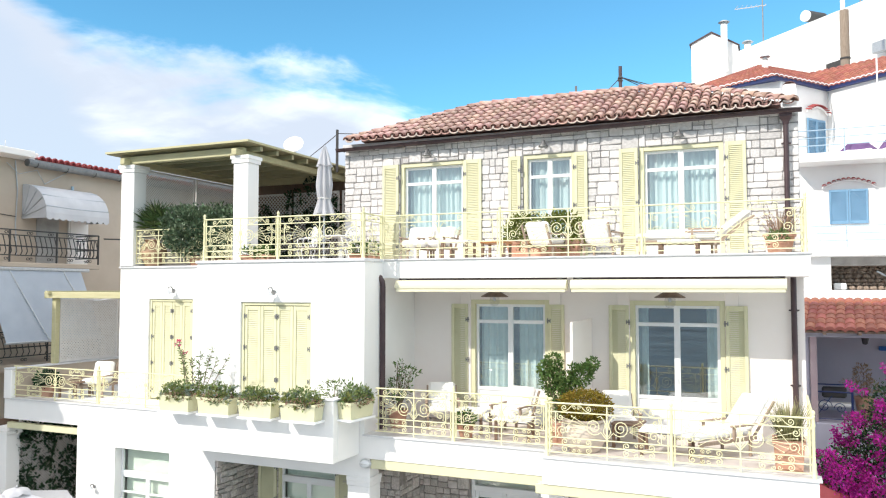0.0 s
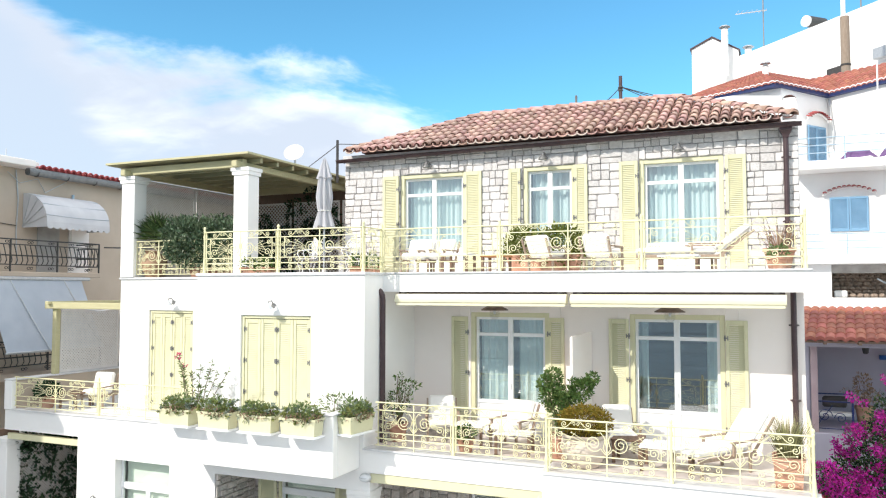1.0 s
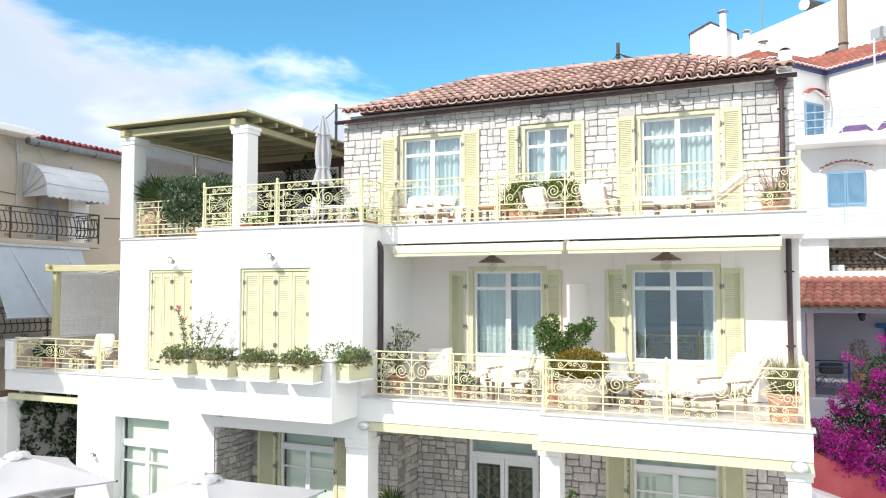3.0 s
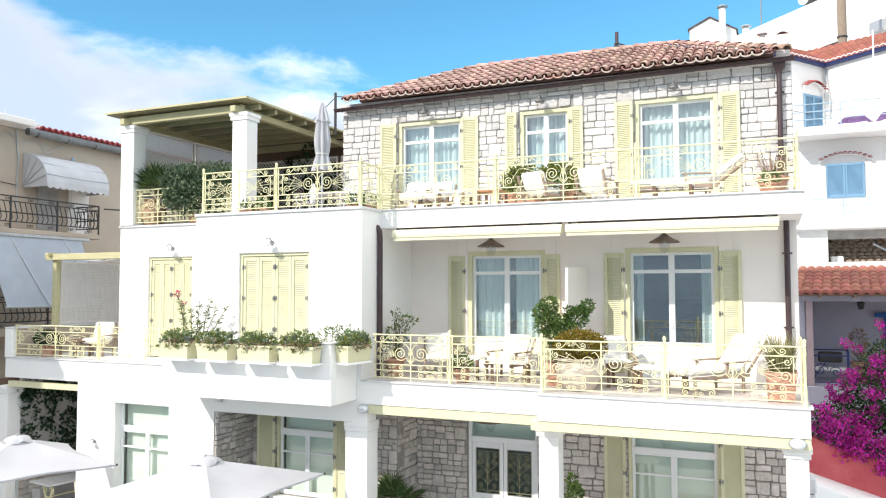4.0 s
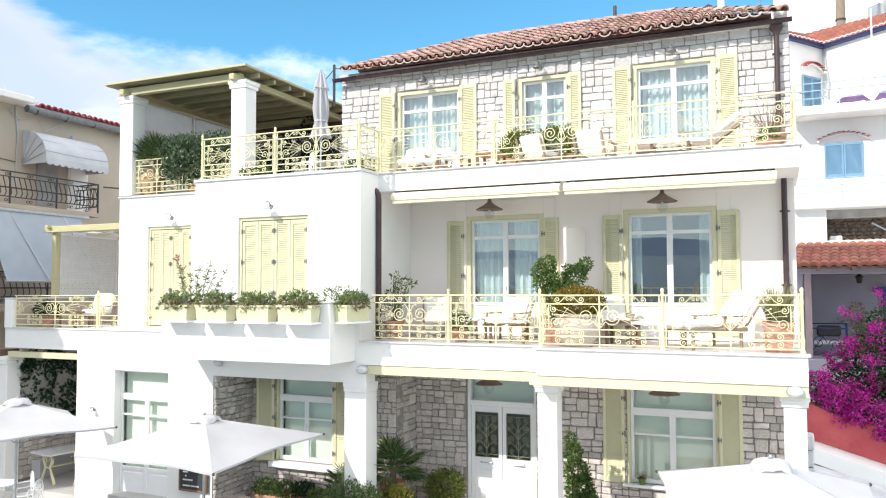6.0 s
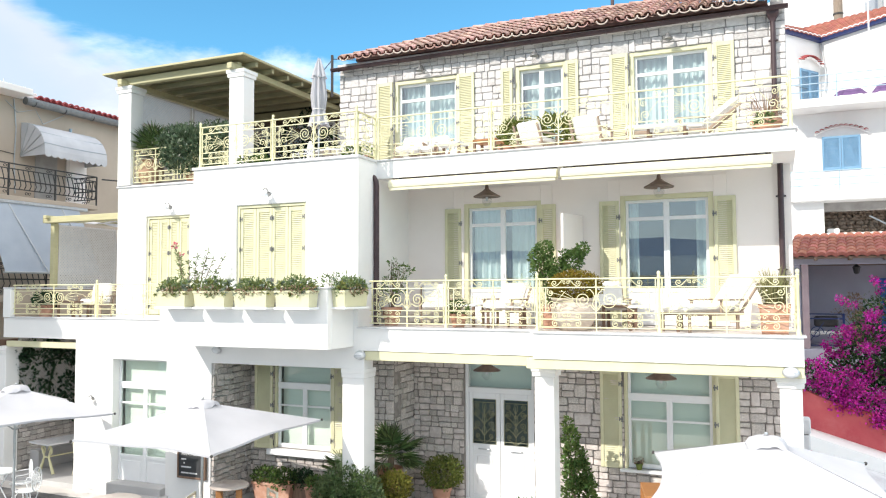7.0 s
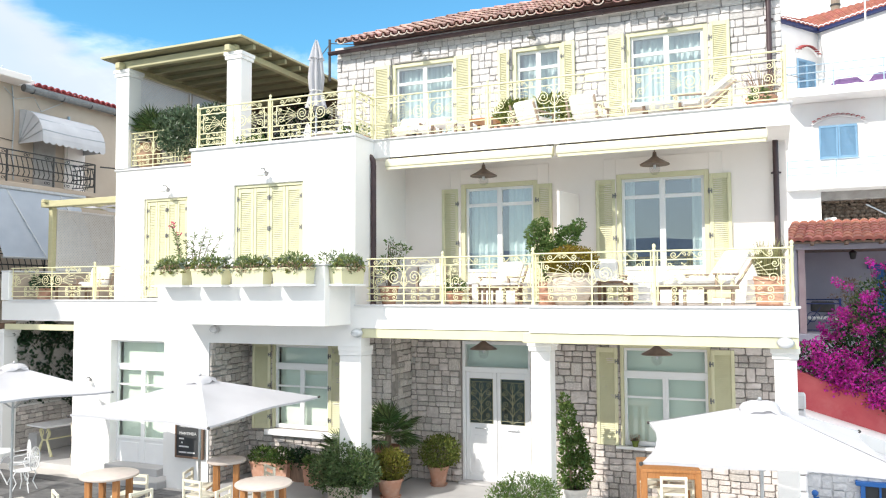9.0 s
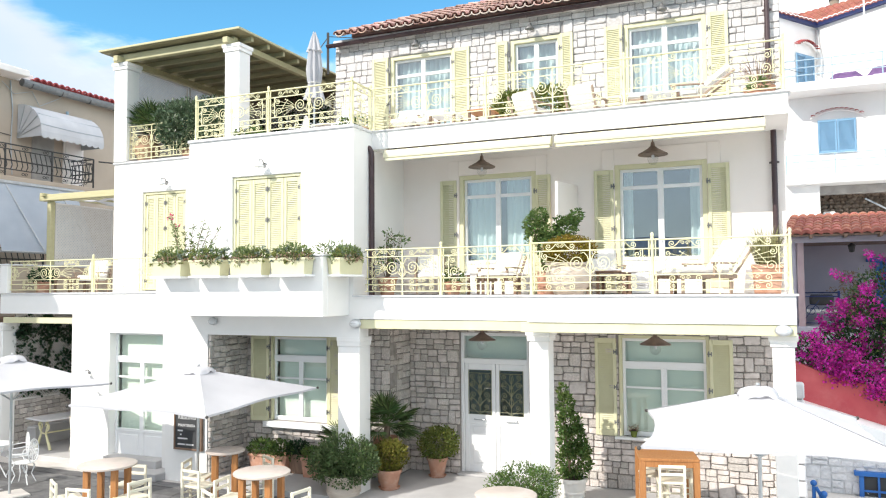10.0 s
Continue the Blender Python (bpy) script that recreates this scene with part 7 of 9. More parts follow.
def trough(x, y, z, w, d, h, turn, seed, mat, leaf_mat, label, n=500, hi=0.2):
    ob = thing("trough_planter", pose(x, y, z, 0, 0, turn), label, "planter", "trough planters")
    k = 0.88
    body = Geo().add([(sx * w / 2 * q, sy * d / 2 * q, zz) for zz, q in ((0, k), (h * 0.86, 1.0)) for sx, sy in ((-1, -1), (1, -1), (1, 1), (-1, 1))], [(3, 2, 1, 0), (4, 5, 6, 7), (0, 1, 5, 4), (1, 2, 6, 5), (2, 3, 7, 6), (3, 0, 4, 7)])
    part("trough", body.box(-w / 2 - 0.02, -d / 2 - 0.02, h * 0.85, w / 2 + 0.02, -d / 2 + 0.03, h, 0.01).box(-w / 2 - 0.02, d / 2 - 0.03, h * 0.85, w / 2 + 0.02, d / 2 + 0.02, h, 0.01)
         .box(-w / 2 - 0.02, -d / 2 + 0.03, h * 0.85, -w / 2 + 0.03, d / 2 - 0.03, h, 0.01).box(w / 2 - 0.03, -d / 2 + 0.03, h * 0.85, w / 2 + 0.02, d / 2 - 0.03, h, 0.01), mat, ob)
    g = Geo()
    leaf_cloud(g, [((-w * 0.25, 0, h + hi * 0.4), (w * 0.34, d * 0.68, hi)), ((w * 0.25, -0.03, h + hi * 0.35), (w * 0.32, d * 0.75, hi * 1.1))], int(n * 1.3), 0.07, seed)
    part("foliage", g, leaf_mat, ob, fix=False)


trough(-4.75, 0.95, 6.9, 0.75, 0.28, 0.26, 0, 61, TERRACOTTA, LEAF_GREY, "long clay trough with grey-leaved plants", 400, 0.16)
trough(-3.1, 0.1, 6.9, 0.75, 0.26, 0.24, 0, 62, TERRACOTTA, LEAF, "long clay trough with low green plants", 350, 0.14)
trough(-0.55, 0.25, 6.9, 0.6, 0.26, 0.24, 0, 63, TERRACOTTA, LEAF, "long clay trough with low green plants", 350, 0.16)
trough(2.8, 1.75, 6.97, 1.5, 0.42, 0.42, 0, 64, TERRACOTTA, LEAF_BOX, "long clay trough with a clipped green hedge", 3600, 0.40)
spiky("spiky_plant", 7.22, 1.25, 6.97, 0.26, 0.42, "arching dry spiky plant in a clay pot", 65, 110, 0.75, LEAF_DRY, False, None, 1.3)
potted("agave_base", 7.2, 0.7, 6.97, 0.15, 0.24, TERRACOTTA, POT_PROFILE, [((0, 0, 0.08), (0.16, 0.16, 0.12))], LEAF_GREY, 150, 0.07, "small grey plant in a clay pot", seed=66)


def ivy_on_trellis():
    g = Geo()
    rr = random.Random(71)
    for k in range(26):
        x, z = rr.uniform(-7.0, -2.6), rr.uniform(7.2, 9.4)
        leaf_cloud(g, [((x, 4.88, z), (rr.uniform(0.15, 0.4), 0.1, rr.uniform(0.15, 0.4)))], 110, 0.085, 200 + k, 0.8)
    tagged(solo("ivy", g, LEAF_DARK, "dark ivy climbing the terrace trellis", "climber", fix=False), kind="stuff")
    g = Geo()
    for k in range(75):
        y, z = rr.uniform(0.0, 3.4), rr.uniform(1.2, 3.1)
        leaf_cloud(g, [((-10.04, y, z), (0.08, rr.uniform(0.12, 0.3), rr.uniform(0.12, 0.35)))], 80, 0.085, 300 + k, 0.8)
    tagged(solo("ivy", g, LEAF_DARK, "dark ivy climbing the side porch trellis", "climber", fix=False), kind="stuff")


ivy_on_trellis()
# added sheet: stands for the darkness under the back of the pergola
solo("terrace_shade_screen", Geo().box(-7.11, 5.25, 6.9, -2.4, 5.4, 9.7), DARK_WOOD, "dark screen added for the shade behind the terrace trellis", "wall", "structure")


def bougainvillea():
    ob = thing("bougainvillea", pose(9.8, 7.4, 0.6), "large bougainvillea covered in magenta bracts", "shrub")
    blobs = [((-1.3, -0.2, 1.3), (0.55, 0.6, 0.5)), ((-0.9, 0, 1.7), (0.65, 0.8, 0.6)), ((-0.5, -0.1, 2.3), (0.7, 0.8, 0.7)), ((0.1, 0, 2.9), (0.9, 0.9, 0.8)), ((0.3, -0.3, 2.0), (0.9, 0.9, 0.8)), ((-0.3, -0.4, 1.2), (0.8, 0.6, 0.6)),
             ((0.9, -0.3, 1.3), (0.9, 0.7, 0.8)), ((1.4, 0, 2.4), (1.1, 0.9, 1.0)), ((1.1, 0.1, 3.4), (0.9, 0.8, 0.6)), ((2.4, -0.2, 1.8), (1.2, 0.8, 1.2)), ((0.4, -0.5, 0.8), (0.7, 0.5, 0.45)), ((1.6, -0.5, 0.6), (0.9, 0.5, 0.5))]
    for k in range(9):
        blobs.append(((-1.75 + 0.4 * k, -1.2, 1.78 - 0.245 * k), (0.36, 0.26, 0.34)))
    rr = random.Random(5)
    for c, rad in blobs:
        part("branch", Geo().tube([(0.4, 0.3, -0.4), (c[0] * 0.5 + 0.2, 0.2, c[2] * 0.5), (c[0], c[1], c[2] + rad[2] * 0.5)], [0.05, 0.03, 0.01], 5), BARK, ob, fix=False)
    sprays = []
    for k in range(34):
        c, rad = blobs[k % 12]
        a, b = rr.uniform(1.2, 4.6), rr.uniform(0.9, 1.45)
        tip = Vector((c[0] + rad[0] * b * math.cos(a), c[1] - 0.2, c[2] + rad[2] * rr.uniform(0.7, 1.4)))
        part("branch", Geo().tube([(c[0], c[1], c[2]), (c[0] + rad[0] * 0.8 * math.cos(a), c[1], c[2] + rad[2] * 0.8), tip], [0.015, 0.01, 0.004], 4), BARK, ob, fix=False)
        sprays += [(tuple(Vector(c).lerp(tip, q)), (0.10, 0.09, 0.09)) for q in (0.75, 0.9, 1.0)]
    dark, g, m = Geo(), Geo(), Geo()
    # dark inner leaves paint the shade in the gaps between the clumps
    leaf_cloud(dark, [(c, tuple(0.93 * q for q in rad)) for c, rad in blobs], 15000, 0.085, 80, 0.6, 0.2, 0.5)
    leaf_cloud(g, [(c, tuple(1.06 * q for q in rad)) for c, rad in blobs], 9000, 0.065, 81, 0.6, 0.2, 0.25)
    clumps = sprays[:]
    for k in range(430):
        c, rad = blobs[k % len(blobs)]
        d = Vector((rr.gauss(0, 1), rr.gauss(-0.6, 1), rr.gauss(0.25, 1))).normalized()
        q, w = rr.uniform(0.95, 1.12), rr.uniform(0.05, 0.15)
        clumps.append(((c[0] + d.x * rad[0] * q, c[1] + d.y * rad[1] * q, c[2] + d.z * rad[2] * q), (w * rr.uniform(0.8, 1.8), w, w)))
    leaf_cloud(m, clumps, 21000, 0.055, 83, 0.9, 0.1, 0.9)
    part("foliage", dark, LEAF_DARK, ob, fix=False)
    part("foliage", g, LEAF, ob, fix=False)
    part("bract_cover", m, MAGENTA, ob, "magenta papery bracts", fix=False)["kind"] = "stuff"


bougainvillea()
potted("dry_plant", 9.42, 11.9, 2.68, 0.26, 0.62, TERRACOTTA, POT_PROFILE, [((-0.05, 0, 0.55), (0.22, 0.2, 0.42)), ((0.2, 0, 0.3), (0.2, 0.2, 0.2)), ((-0.35, 0, 0.4), (0.25, 0.1, 0.08))], LEAF_DRY, 420, 0.09, "withered plant in a tall clay pot on the porch", stems=9, seed=171, aspect=0.4)
# ground floor plants
potted("round_shrub", -0.18, -0.80, -0.17, 0.36, 0.52, PALE_POT, BAND_PROFILE, [((0.02, 0, 0.36), (0.55, 0.46, 0.38)), ((-0.34, -0.05, 0.18), (0.36, 0.36, 0.34)), ((0.34, 0, 0.24), (0.34, 0.36, 0.36)), ((0.1, -0.2, 0.1), (0.5, 0.3, 0.3))], LEAF_MID, 8500, 0.056, "large leafy green shrub in a wide white-washed pot", stems=6, seed=91, aspect=0.6)
potted("golden_shrub", 0.44, -0.14, -0.03, 0.24, 0.36, TERRACOTTA, POT_PROFILE, [((0.02, 0, 0.27), (0.32, 0.31, 0.29))], LEAF_LIME, 2300, 0.055, "rounded yellow-green shrub in a clay pot", saucer=True, seed=92, aspect=0.6)
potted("box_ball", 0.92, 1.08, -0.03, 0.21, 0.38, TERRACOTTA, POT_PROFILE, [((0.02, 0, 0.30), (0.40, 0.38, 0.33))], LEAF_BOX, 2400, 0.055, "clipped variegated box ball in a clay pot", saucer=True, seed=93, aspect=0.6)
fan_palm("fan_palm", 0.17, 0.25, -0.03, 0.24, 0.90, "green fan palm beside the porch pier", 94, 44, 0.72, up=(-30, 85))
fan_palm("fan_palm", -0.75, 0.1, -0.03, 0.2, 0.5, "green fan palm beside the porch pier", 95, 12, 0.6)
trough(-2.55, 0.22, -0.03, 0.95, 0.34, 0.38, 0, 96, TERRACOTTA, LEAF, "long clay trough with leafy herbs", 900, 0.2)
trough(-1.35, 0.16, -0.03, 0.62, 0.34, 0.40, 0, 97, TERRACOTTA, LEAF, "clay trough with low green plants", 500, 0.14)
trough(-1.95, 0.34, -0.03, 0.4, 0.3, 0.4, 0, 98, DARK_WOOD, LEAF_DARK, "dark wooden planter with leafy herbs", 400, 0.18)
potted("climber", 3.9, 0.35, -0.03, 0.27, 0.42, WHITE_POT, BAND_PROFILE, [((0.04, 0, 0.28), (0.30, 0.26, 0.32)), ((0.02, 0, 0.65), (0.24, 0.2, 0.28)), ((-0.05, 0, 0.98), (0.19, 0.16, 0.26)), ((-0.10, 0, 1.28), (0.13, 0.12, 0.22)), ((-0.14, 0, 1.52), (0.07, 0.07, 0.14)), ((0.22, 0, 0.5), (0.12, 0.12, 0.16)), ((0.12, 0, 0.95), (0.08, 0.08, 0.12))], LEAF, 3000, 0.07, "tall tapering green climber in a white pot", stems=6, trunk=0.006, seed=99, aspect=0.6)
potted("olive_bush", 3.45, -1.1, -0.17, 0.3, 0.4, PALE_POT, BAND_PROFILE, [((0, 0, 0.32), (0.50, 0.4, 0.34)), ((0.3, 0, 0.34), (0.3, 0.3, 0.3)), ((-0.3, -0.1, 0.24), (0.34, 0.3, 0.28)), ((0, -0.15, 0.1), (0.5, 0.3, 0.25))], LEAF, 6200, 0.05, "wide fine-leaved green bush in a pot", seed=100, aspect=0.4)
potted("corner_shrub", 7.75, -0.95, -0.17, 0.22, 0.28, TERRACOTTA, POT_PROFILE, [((0, 0, 0.2), (0.35, 0.25, 0.22)), ((0.35, 0, 0.15), (0.25, 0.2, 0.18)), ((-0.25, 0, 0.3), (0.15, 0.15, 0.25))], LEAF, 700, 0.08, "loose green shrub at the corner column", stems=6, seed=101)
potted("sill_plant", 4.85, 1.42, 0.98, 0.07, 0.12, LEAF_BOX, POT_PROFILE, [((0, 0, 0.04), (0.09, 0.06, 0.06))], LEAF_DRY, 60, 0.04, "small plant in a green pot on the sill", seed=102)

# ---- lamps ----
def pendant_lamp(x, y, z, top):
    ob = thing("pendant_lamp", pose(x, y, z), "copper cone pendant lamp with a clear glass globe", "lamp", "porch lamps")
    part("shade", Geo().lathe((0, 0, 0), [(0.27, -0.02), (0.272, -0.005), (0.20, 0.035), (0.09, 0.10), (0.06, 0.13), (0.05, 0.12), (0.085, 0.085), (0.19, 0.02)], 24), LAMP_METAL, ob, smooth=True)
    part("cap", Geo().cyl((0, 0, 0.1), (0, 0, 0.22), 0.05, 0.03, 12), LAMP_METAL, ob)
    part("globe", Geo().ball((0, 0, -0.09), 0.10, 0.10, 0.115, 16, 10), BULB, ob, "clear glass globe", smooth=True)
    part("bulb", Geo().ball((0, 0, -0.05), 0.03, 0.03, 0.05, 10, 6), FROST, ob)
    part("stem", Geo().cyl((0, 0, 0.2), (0, 0, top - z), 0.012, n=8), LAMP_METAL, ob)


pendant_lamp(2.02, 0.9, 6.27, 6.62)
pendant_lamp(5.38, 0.9, 6.27, 6.62)
pendant_lamp(1.99, 0.9, 2.80, 3.25)
pendant_lamp(5.38, 0.7, 2.80, 3.25)
solo("porch_ceiling", Geo().box(0.15, -0.6, 3.244, 7.5, 1.45, 3.25), PLASTER, "white porch ceiling", "ceiling", "structure")


def swan_lamp(x, y, z, size=1.0, hood=None):
    ob = thing("wall_lamp", pose(x, y, z), "small grey swan-neck wall lamp", "lamp", "wall lamps")
    s = size
    part("plate", Geo().cyl((0, 0, -0.02), (0, -0.02, -0.02), 0.05 * s, n=12), LAMP_GREY, ob)
    part("arm", Geo().tube([(0, -0.01, 0), (0, -0.08 * s, 0.08 * s), (0, -0.17 * s, 0.07 * s), (0, -0.2 * s, 0.02 * s)], 0.012, 6), LAMP_GREY, ob)
    part("shade", Geo().lathe((0, -0.2 * s, -0.08 * s), [(0.10 * s, 0), (0.095 * s, 0.03 * s), (0.04 * s, 0.08 * s), (0.03 * s, 0.12 * s), (0.02 * s, 0.1 * s), (0.08 * s, 0.01 * s)], 14), hood or FROST, ob, smooth=True)
    part("bulb", Geo().ball((0, -0.2 * s, -0.11 * s), 0.055 * s, 0.055 * s, 0.07 * s, 12, 8), BULB, ob, "clear glass bulb", smooth=True)


swan_lamp(-2.06, -0.755, 6.36)
swan_lamp(-5.75, 0.465, 6.38)
swan_lamp(-0.13, 2.535, 9.53, 1.0, LAMP_GREY)
swan_lamp(2.62, 2.535, 9.53, 1.0, LAMP_GREY)
swan_lamp(5.42, 2.535, 9.53, 1.0, LAMP_GREY)
swan_lamp(-7.05, -0.505, 1.98, 0.6)
swan_lamp(-3.6, -0.755, 1.75, 0.6)


def bulkhead(x, y, z, turn=0):
    ob = thing("bulkhead_lamp", pose(x, y, z, 0, 0, turn), "oval frosted bulkhead lamp under the slab", "lamp", "bulkhead lamps")
    part("base", Geo().ball((0, 0.02, 0), 0.125, 0.04, 0.085, 20, 10), STEEL, ob, smooth=True)
    part("glass", Geo().ball((0, -0.02, 0), 0.105, 0.07, 0.07, 20, 10), FROST, ob, "frosted glass cover", smooth=True)
    part("guard", Geo().tube([(-0.1, -0.03, 0.0), (-0.05, -0.085, 0.01), (0.05, -0.085, 0.01), (0.1, -0.03, 0.0)], 0.007, 5), STEEL, ob)


bulkhead(0.06, -0.80, 3.16)
bulkhead(7.48, -1.27, 3.165)
bulkhead(-3.30, -0.80, 3.18, -25)

# ---- umbrellas ----
def market_umbrella(x, y, turn, lean, top=2.54, half=1.37, drop=0.5, label="square white canvas market umbrella, open"):
    ob = thing("market_umbrella", pose(x, y, G0, 0, 0, turn), label, "umbrella", "open umbrellas")
    h = top - G0
    tilt = Matrix.Translation((0, 0, h - 0.1)) @ pose(0, 0, 0, lean, 0, 0) @ Matrix.Translation((0, 0, -(h - 0.1)))
    part("pole", Geo().cyl((0, 0, 0.05), (0, 0, h - 0.06), 0.025, n=12), STEEL, ob, smooth=True)
    part("base", Geo().box(-0.3, -0.3, 0, 0.3, 0.3, 0.06, 0.015), GROUND, ob, "concrete foot slab")
    q = 0.21
    # four bays, each sagging a little between its ribs, with a hem
    n = 10
    for k in range(4):
        m = pose(0, 0, 0, 0, 0, 90 * k)
        rows = []
        for i in range(n + 1):
            t = i / n
            row = []
            for j in range(n + 1):
                u = 2 * j / n - 1
                d = half * (0.12 + 0.88 * t)
                sag = 0.05 * math.sin(math.pi * t) * (1 - u * u)
                belly = 0.09 * (1 - u * u) * t * half
                row.append(m @ Vector((u * d, -d + belly, h - 0.02 - drop * (0.12 + 0.88 * t) - sag + 0.012 * math.sin(5 * u + k) * t)))
            rows.append(row)
        rows.append([p + Vector((0, 0, -0.035)) for p in rows[-1]])
        part("canopy", Geo().sheet(rows).moved(tilt), CANVAS, ob, smooth=True, fix=False)
        # hip rib and arm
        c = m @ Vector((half, -half, h - 0.03 - drop))
        part("rib", Geo().cyl((0, 0, h - 0.06), c, 0.012, n=6).moved(tilt), STEEL, ob)
        s = m @ Vector((half * 0.5, -half * 0.5, h - 0.05 - drop * 0.5))
        part("strut", Geo().cyl((0, 0, h - 0.85), tilt @ s, 0.01, n=6), STEEL, ob)
        e = m @ Vector((half + 0.02, -half - 0.02, h - 0.03 - drop))
        part("rib_tip", Geo().ball(tilt @ e, 0.025, n=8, m=5), DARK_IRON, ob)
    vent = []
    for i, (d, z) in enumerate(((0.03, h + 0.03), (q * 0.5, h + 0.02), (q * 0.95, h - 0.02), (q * 1.15, h - 0.085))):
        row = []
        for a in range(33):
            t = 2 * math.pi * a / 32
            k = 1 / max(abs(math.cos(t)), abs(math.sin(t))) ** 0.7
            row.append(Vector((d * k * math.cos(t), d * k * math.sin(t), z + (0.022 * math.sin(4 * t + 1) + 0.014 * math.sin(9 * t)) * i / 3)))
        vent.append(row)
    part("vent", Geo().sheet(vent).moved(tilt), CANVAS, ob, "small raised vent cap", smooth=True, fix=False)
    part("finial", Geo().ball(tilt @ Vector((0, 0, h + 0.05)), 0.025, n=10, m=6), STEEL, ob)


market_umbrella(-2.09, -2.61, -1.1, 1.8, top=2.436, half=1.484, drop=0.478)
market_umbrella(7.15, -3.15, 6.8, 0)
market_umbrella(-6.41, -2.95, -23, 0)


def closed_umbrella(x, y, z, h):
    ob = thing("closed_umbrella", pose(x, y, z), "furled white parasol tied with a cord", "umbrella")
    part("pole", Geo().cyl((0, 0, 0), (0, 0, h), 0.022, n=10), STEEL, ob, smooth=True)
    part("foot", Geo().lathe((0, 0, 0), [(0.25, 0), (0.25, 0.05), (0.06, 0.09), (0.04, 0.2)], 16), GROUND, ob)
    prof = [(0.03, h + 0.03), (0.075, h - 0.12), (0.13, h - 0.35), (0.15, h - 0.40), (0.115, h - 0.42), (0.15, h - 0.8), (0.13, h - 1.05), (0.115, h - 1.12), (0.17, h - 1.35), (0.20, h - 1.48), (0.12, h - 1.46)]
    rows = []
    for r, z2 in prof:
        rows.append([(r * (1 + 0.24 * math.cos(8 * a + 0.8 * z2) * (r > 0.05)) * math.cos(a), r * (1 + 0.24 * math.cos(8 * a + 0.8 * z2)) * math.sin(a), z2 + 0.02 * math.cos(4 * a)) for a in [2 * math.pi * k / 64 for k in range(65)]])
    part("canopy", Geo().sheet(rows), CANVAS, ob, smooth=True, fix=False)
    part("cord", Geo().tube([(0.135 * math.cos(a), 0.135 * math.sin(a), h - 1.12) for a in [2 * math.pi * k / 20 for k in range(20)]], 0.012, 5, closed=True), CUSHION, ob)


closed_umbrella(-1.88, 0.8, 6.9, 2.6)
# ---- furniture ----
def bar_table(x, y, z, turn, r=0.42, h=1.05, label="round beige bar table on four orange teak legs"):
    ob = thing("bar_table", pose(x, y, z, 0, 0, turn), label, "table", "bar tables")
    part("tabletop", Geo().lathe((0, 0, h - 0.04), [(r - 0.01, 0), (r, 0.008), (r, 0.032), (r - 0.01, 0.04)], 40), TABLE_TOP, ob, smooth=True)
    s = 0.5 * r
    for sx in (-1, 1):
        for sy in (-1, 1):
            part("leg", Geo().box(sx * s - 0.045, sy * s - 0.045, 0, sx * s + 0.045, sy * s + 0.045, h - 0.04, 0.006), TEAK, ob, "orange teak leg")
    part("cross_rail", Geo().box(-s, -0.02, h - 0.09, s, 0.02, h - 0.04).box(-0.02, -s, h - 0.088, 0.02, s, h - 0.042), TEAK, ob)
    return ob


def bar_stool():
    ob = thing("bar_stool", pose(0, 0, 0), "cream painted wooden bar stool with a low back", "stool", "bar stools")
    w, h = 0.19, 0.74
    for sx in (-1, 1):
        for sy in (-1, 1):
            top = 1.02 if sy > 0 else h - 0.03
            part("leg", Geo().box(sx * w - 0.02, sy * w - 0.02, 0, sx * w + 0.02, sy * w + 0.02, top, 0.005), CREAM_WOOD, ob)
    part("seat", Geo().box(-w - 0.03, -w - 0.03, h - 0.03, w + 0.03, w - 0.02, h + 0.01, 0.01), CREAM_WOOD, ob)
    for z in (0.25, 0.48):
        for s in (-1, 1):
            part("rung", Geo().cyl((-w, s * w, z), (w, s * w, z), 0.011, n=6), CREAM_WOOD, ob)
            part("rung", Geo().cyl((s * w, -w, z + 0.04), (s * w, w, z + 0.04), 0.011, n=6), CREAM_WOOD, ob)
    for z in (0.85, 0.97):
        part("back_rail", Geo().box(-w, w - 0.012, z, w, w + 0.012, z + 0.05, 0.006), CREAM_WOOD, ob)
    return ob


STOOL = bar_stool()
STOOL.matrix_basis = pose(-2.95, -4.62, G0, 0, 0, 150)
TABLES = [(-2.54, -4.20, 20, 0.45), (0.11, -3.73, 10, 0.43), (-1.46, -2.65, 35, 0.33), (3.98, -3.59, 15, 0.42)]
for tx, ty, tr, rad in TABLES:
    bar_table(tx, ty, G0, tr, rad, 1.05 - G0)
for sx, sy, st in ((-2.35, -4.78, 190), (-2.02, -4.2, 260), (-2.7, -3.6, 10), (-1.98, -2.75, 110), (-1.55, -3.2, 175), (-1.1, -2.2, 330), (-0.3, -4.2, 150), (0.35, -4.3, 195), (0.66, -3.75, 262), (-0.55, -3.6, 95)):
    copy_thing(STOOL, pose(sx, sy, G0, 0, 0, st))


def console_table(x, y, z, turn):
    ob = thing("high_table", pose(x, y, z, 0, 0, turn), "tall oblong orange teak bar table", "table")
    w, d, h = 0.47, 0.47, 1.06 - z
    part("tabletop", Geo().box(-w, -d, h - 0.05, w, d, h, 0.008), TEAK, ob)
    for sx in (-1, 1):
        for sy in (-1, 1):
            part("leg", Geo().box(sx * (w - 0.05) - 0.05, sy * (d - 0.05) - 0.05, 0, sx * (w - 0.05) + 0.05, sy * (d - 0.05) + 0.05, h - 0.05, 0.006), TEAK, ob)
    for sy in (-1, 1):
        part("apron", Geo().box(-w + 0.1, sy * (d - 0.03) - 0.015, h - 0.14, w - 0.1, sy * (d - 0.03) + 0.015, h - 0.05), TEAK, ob)


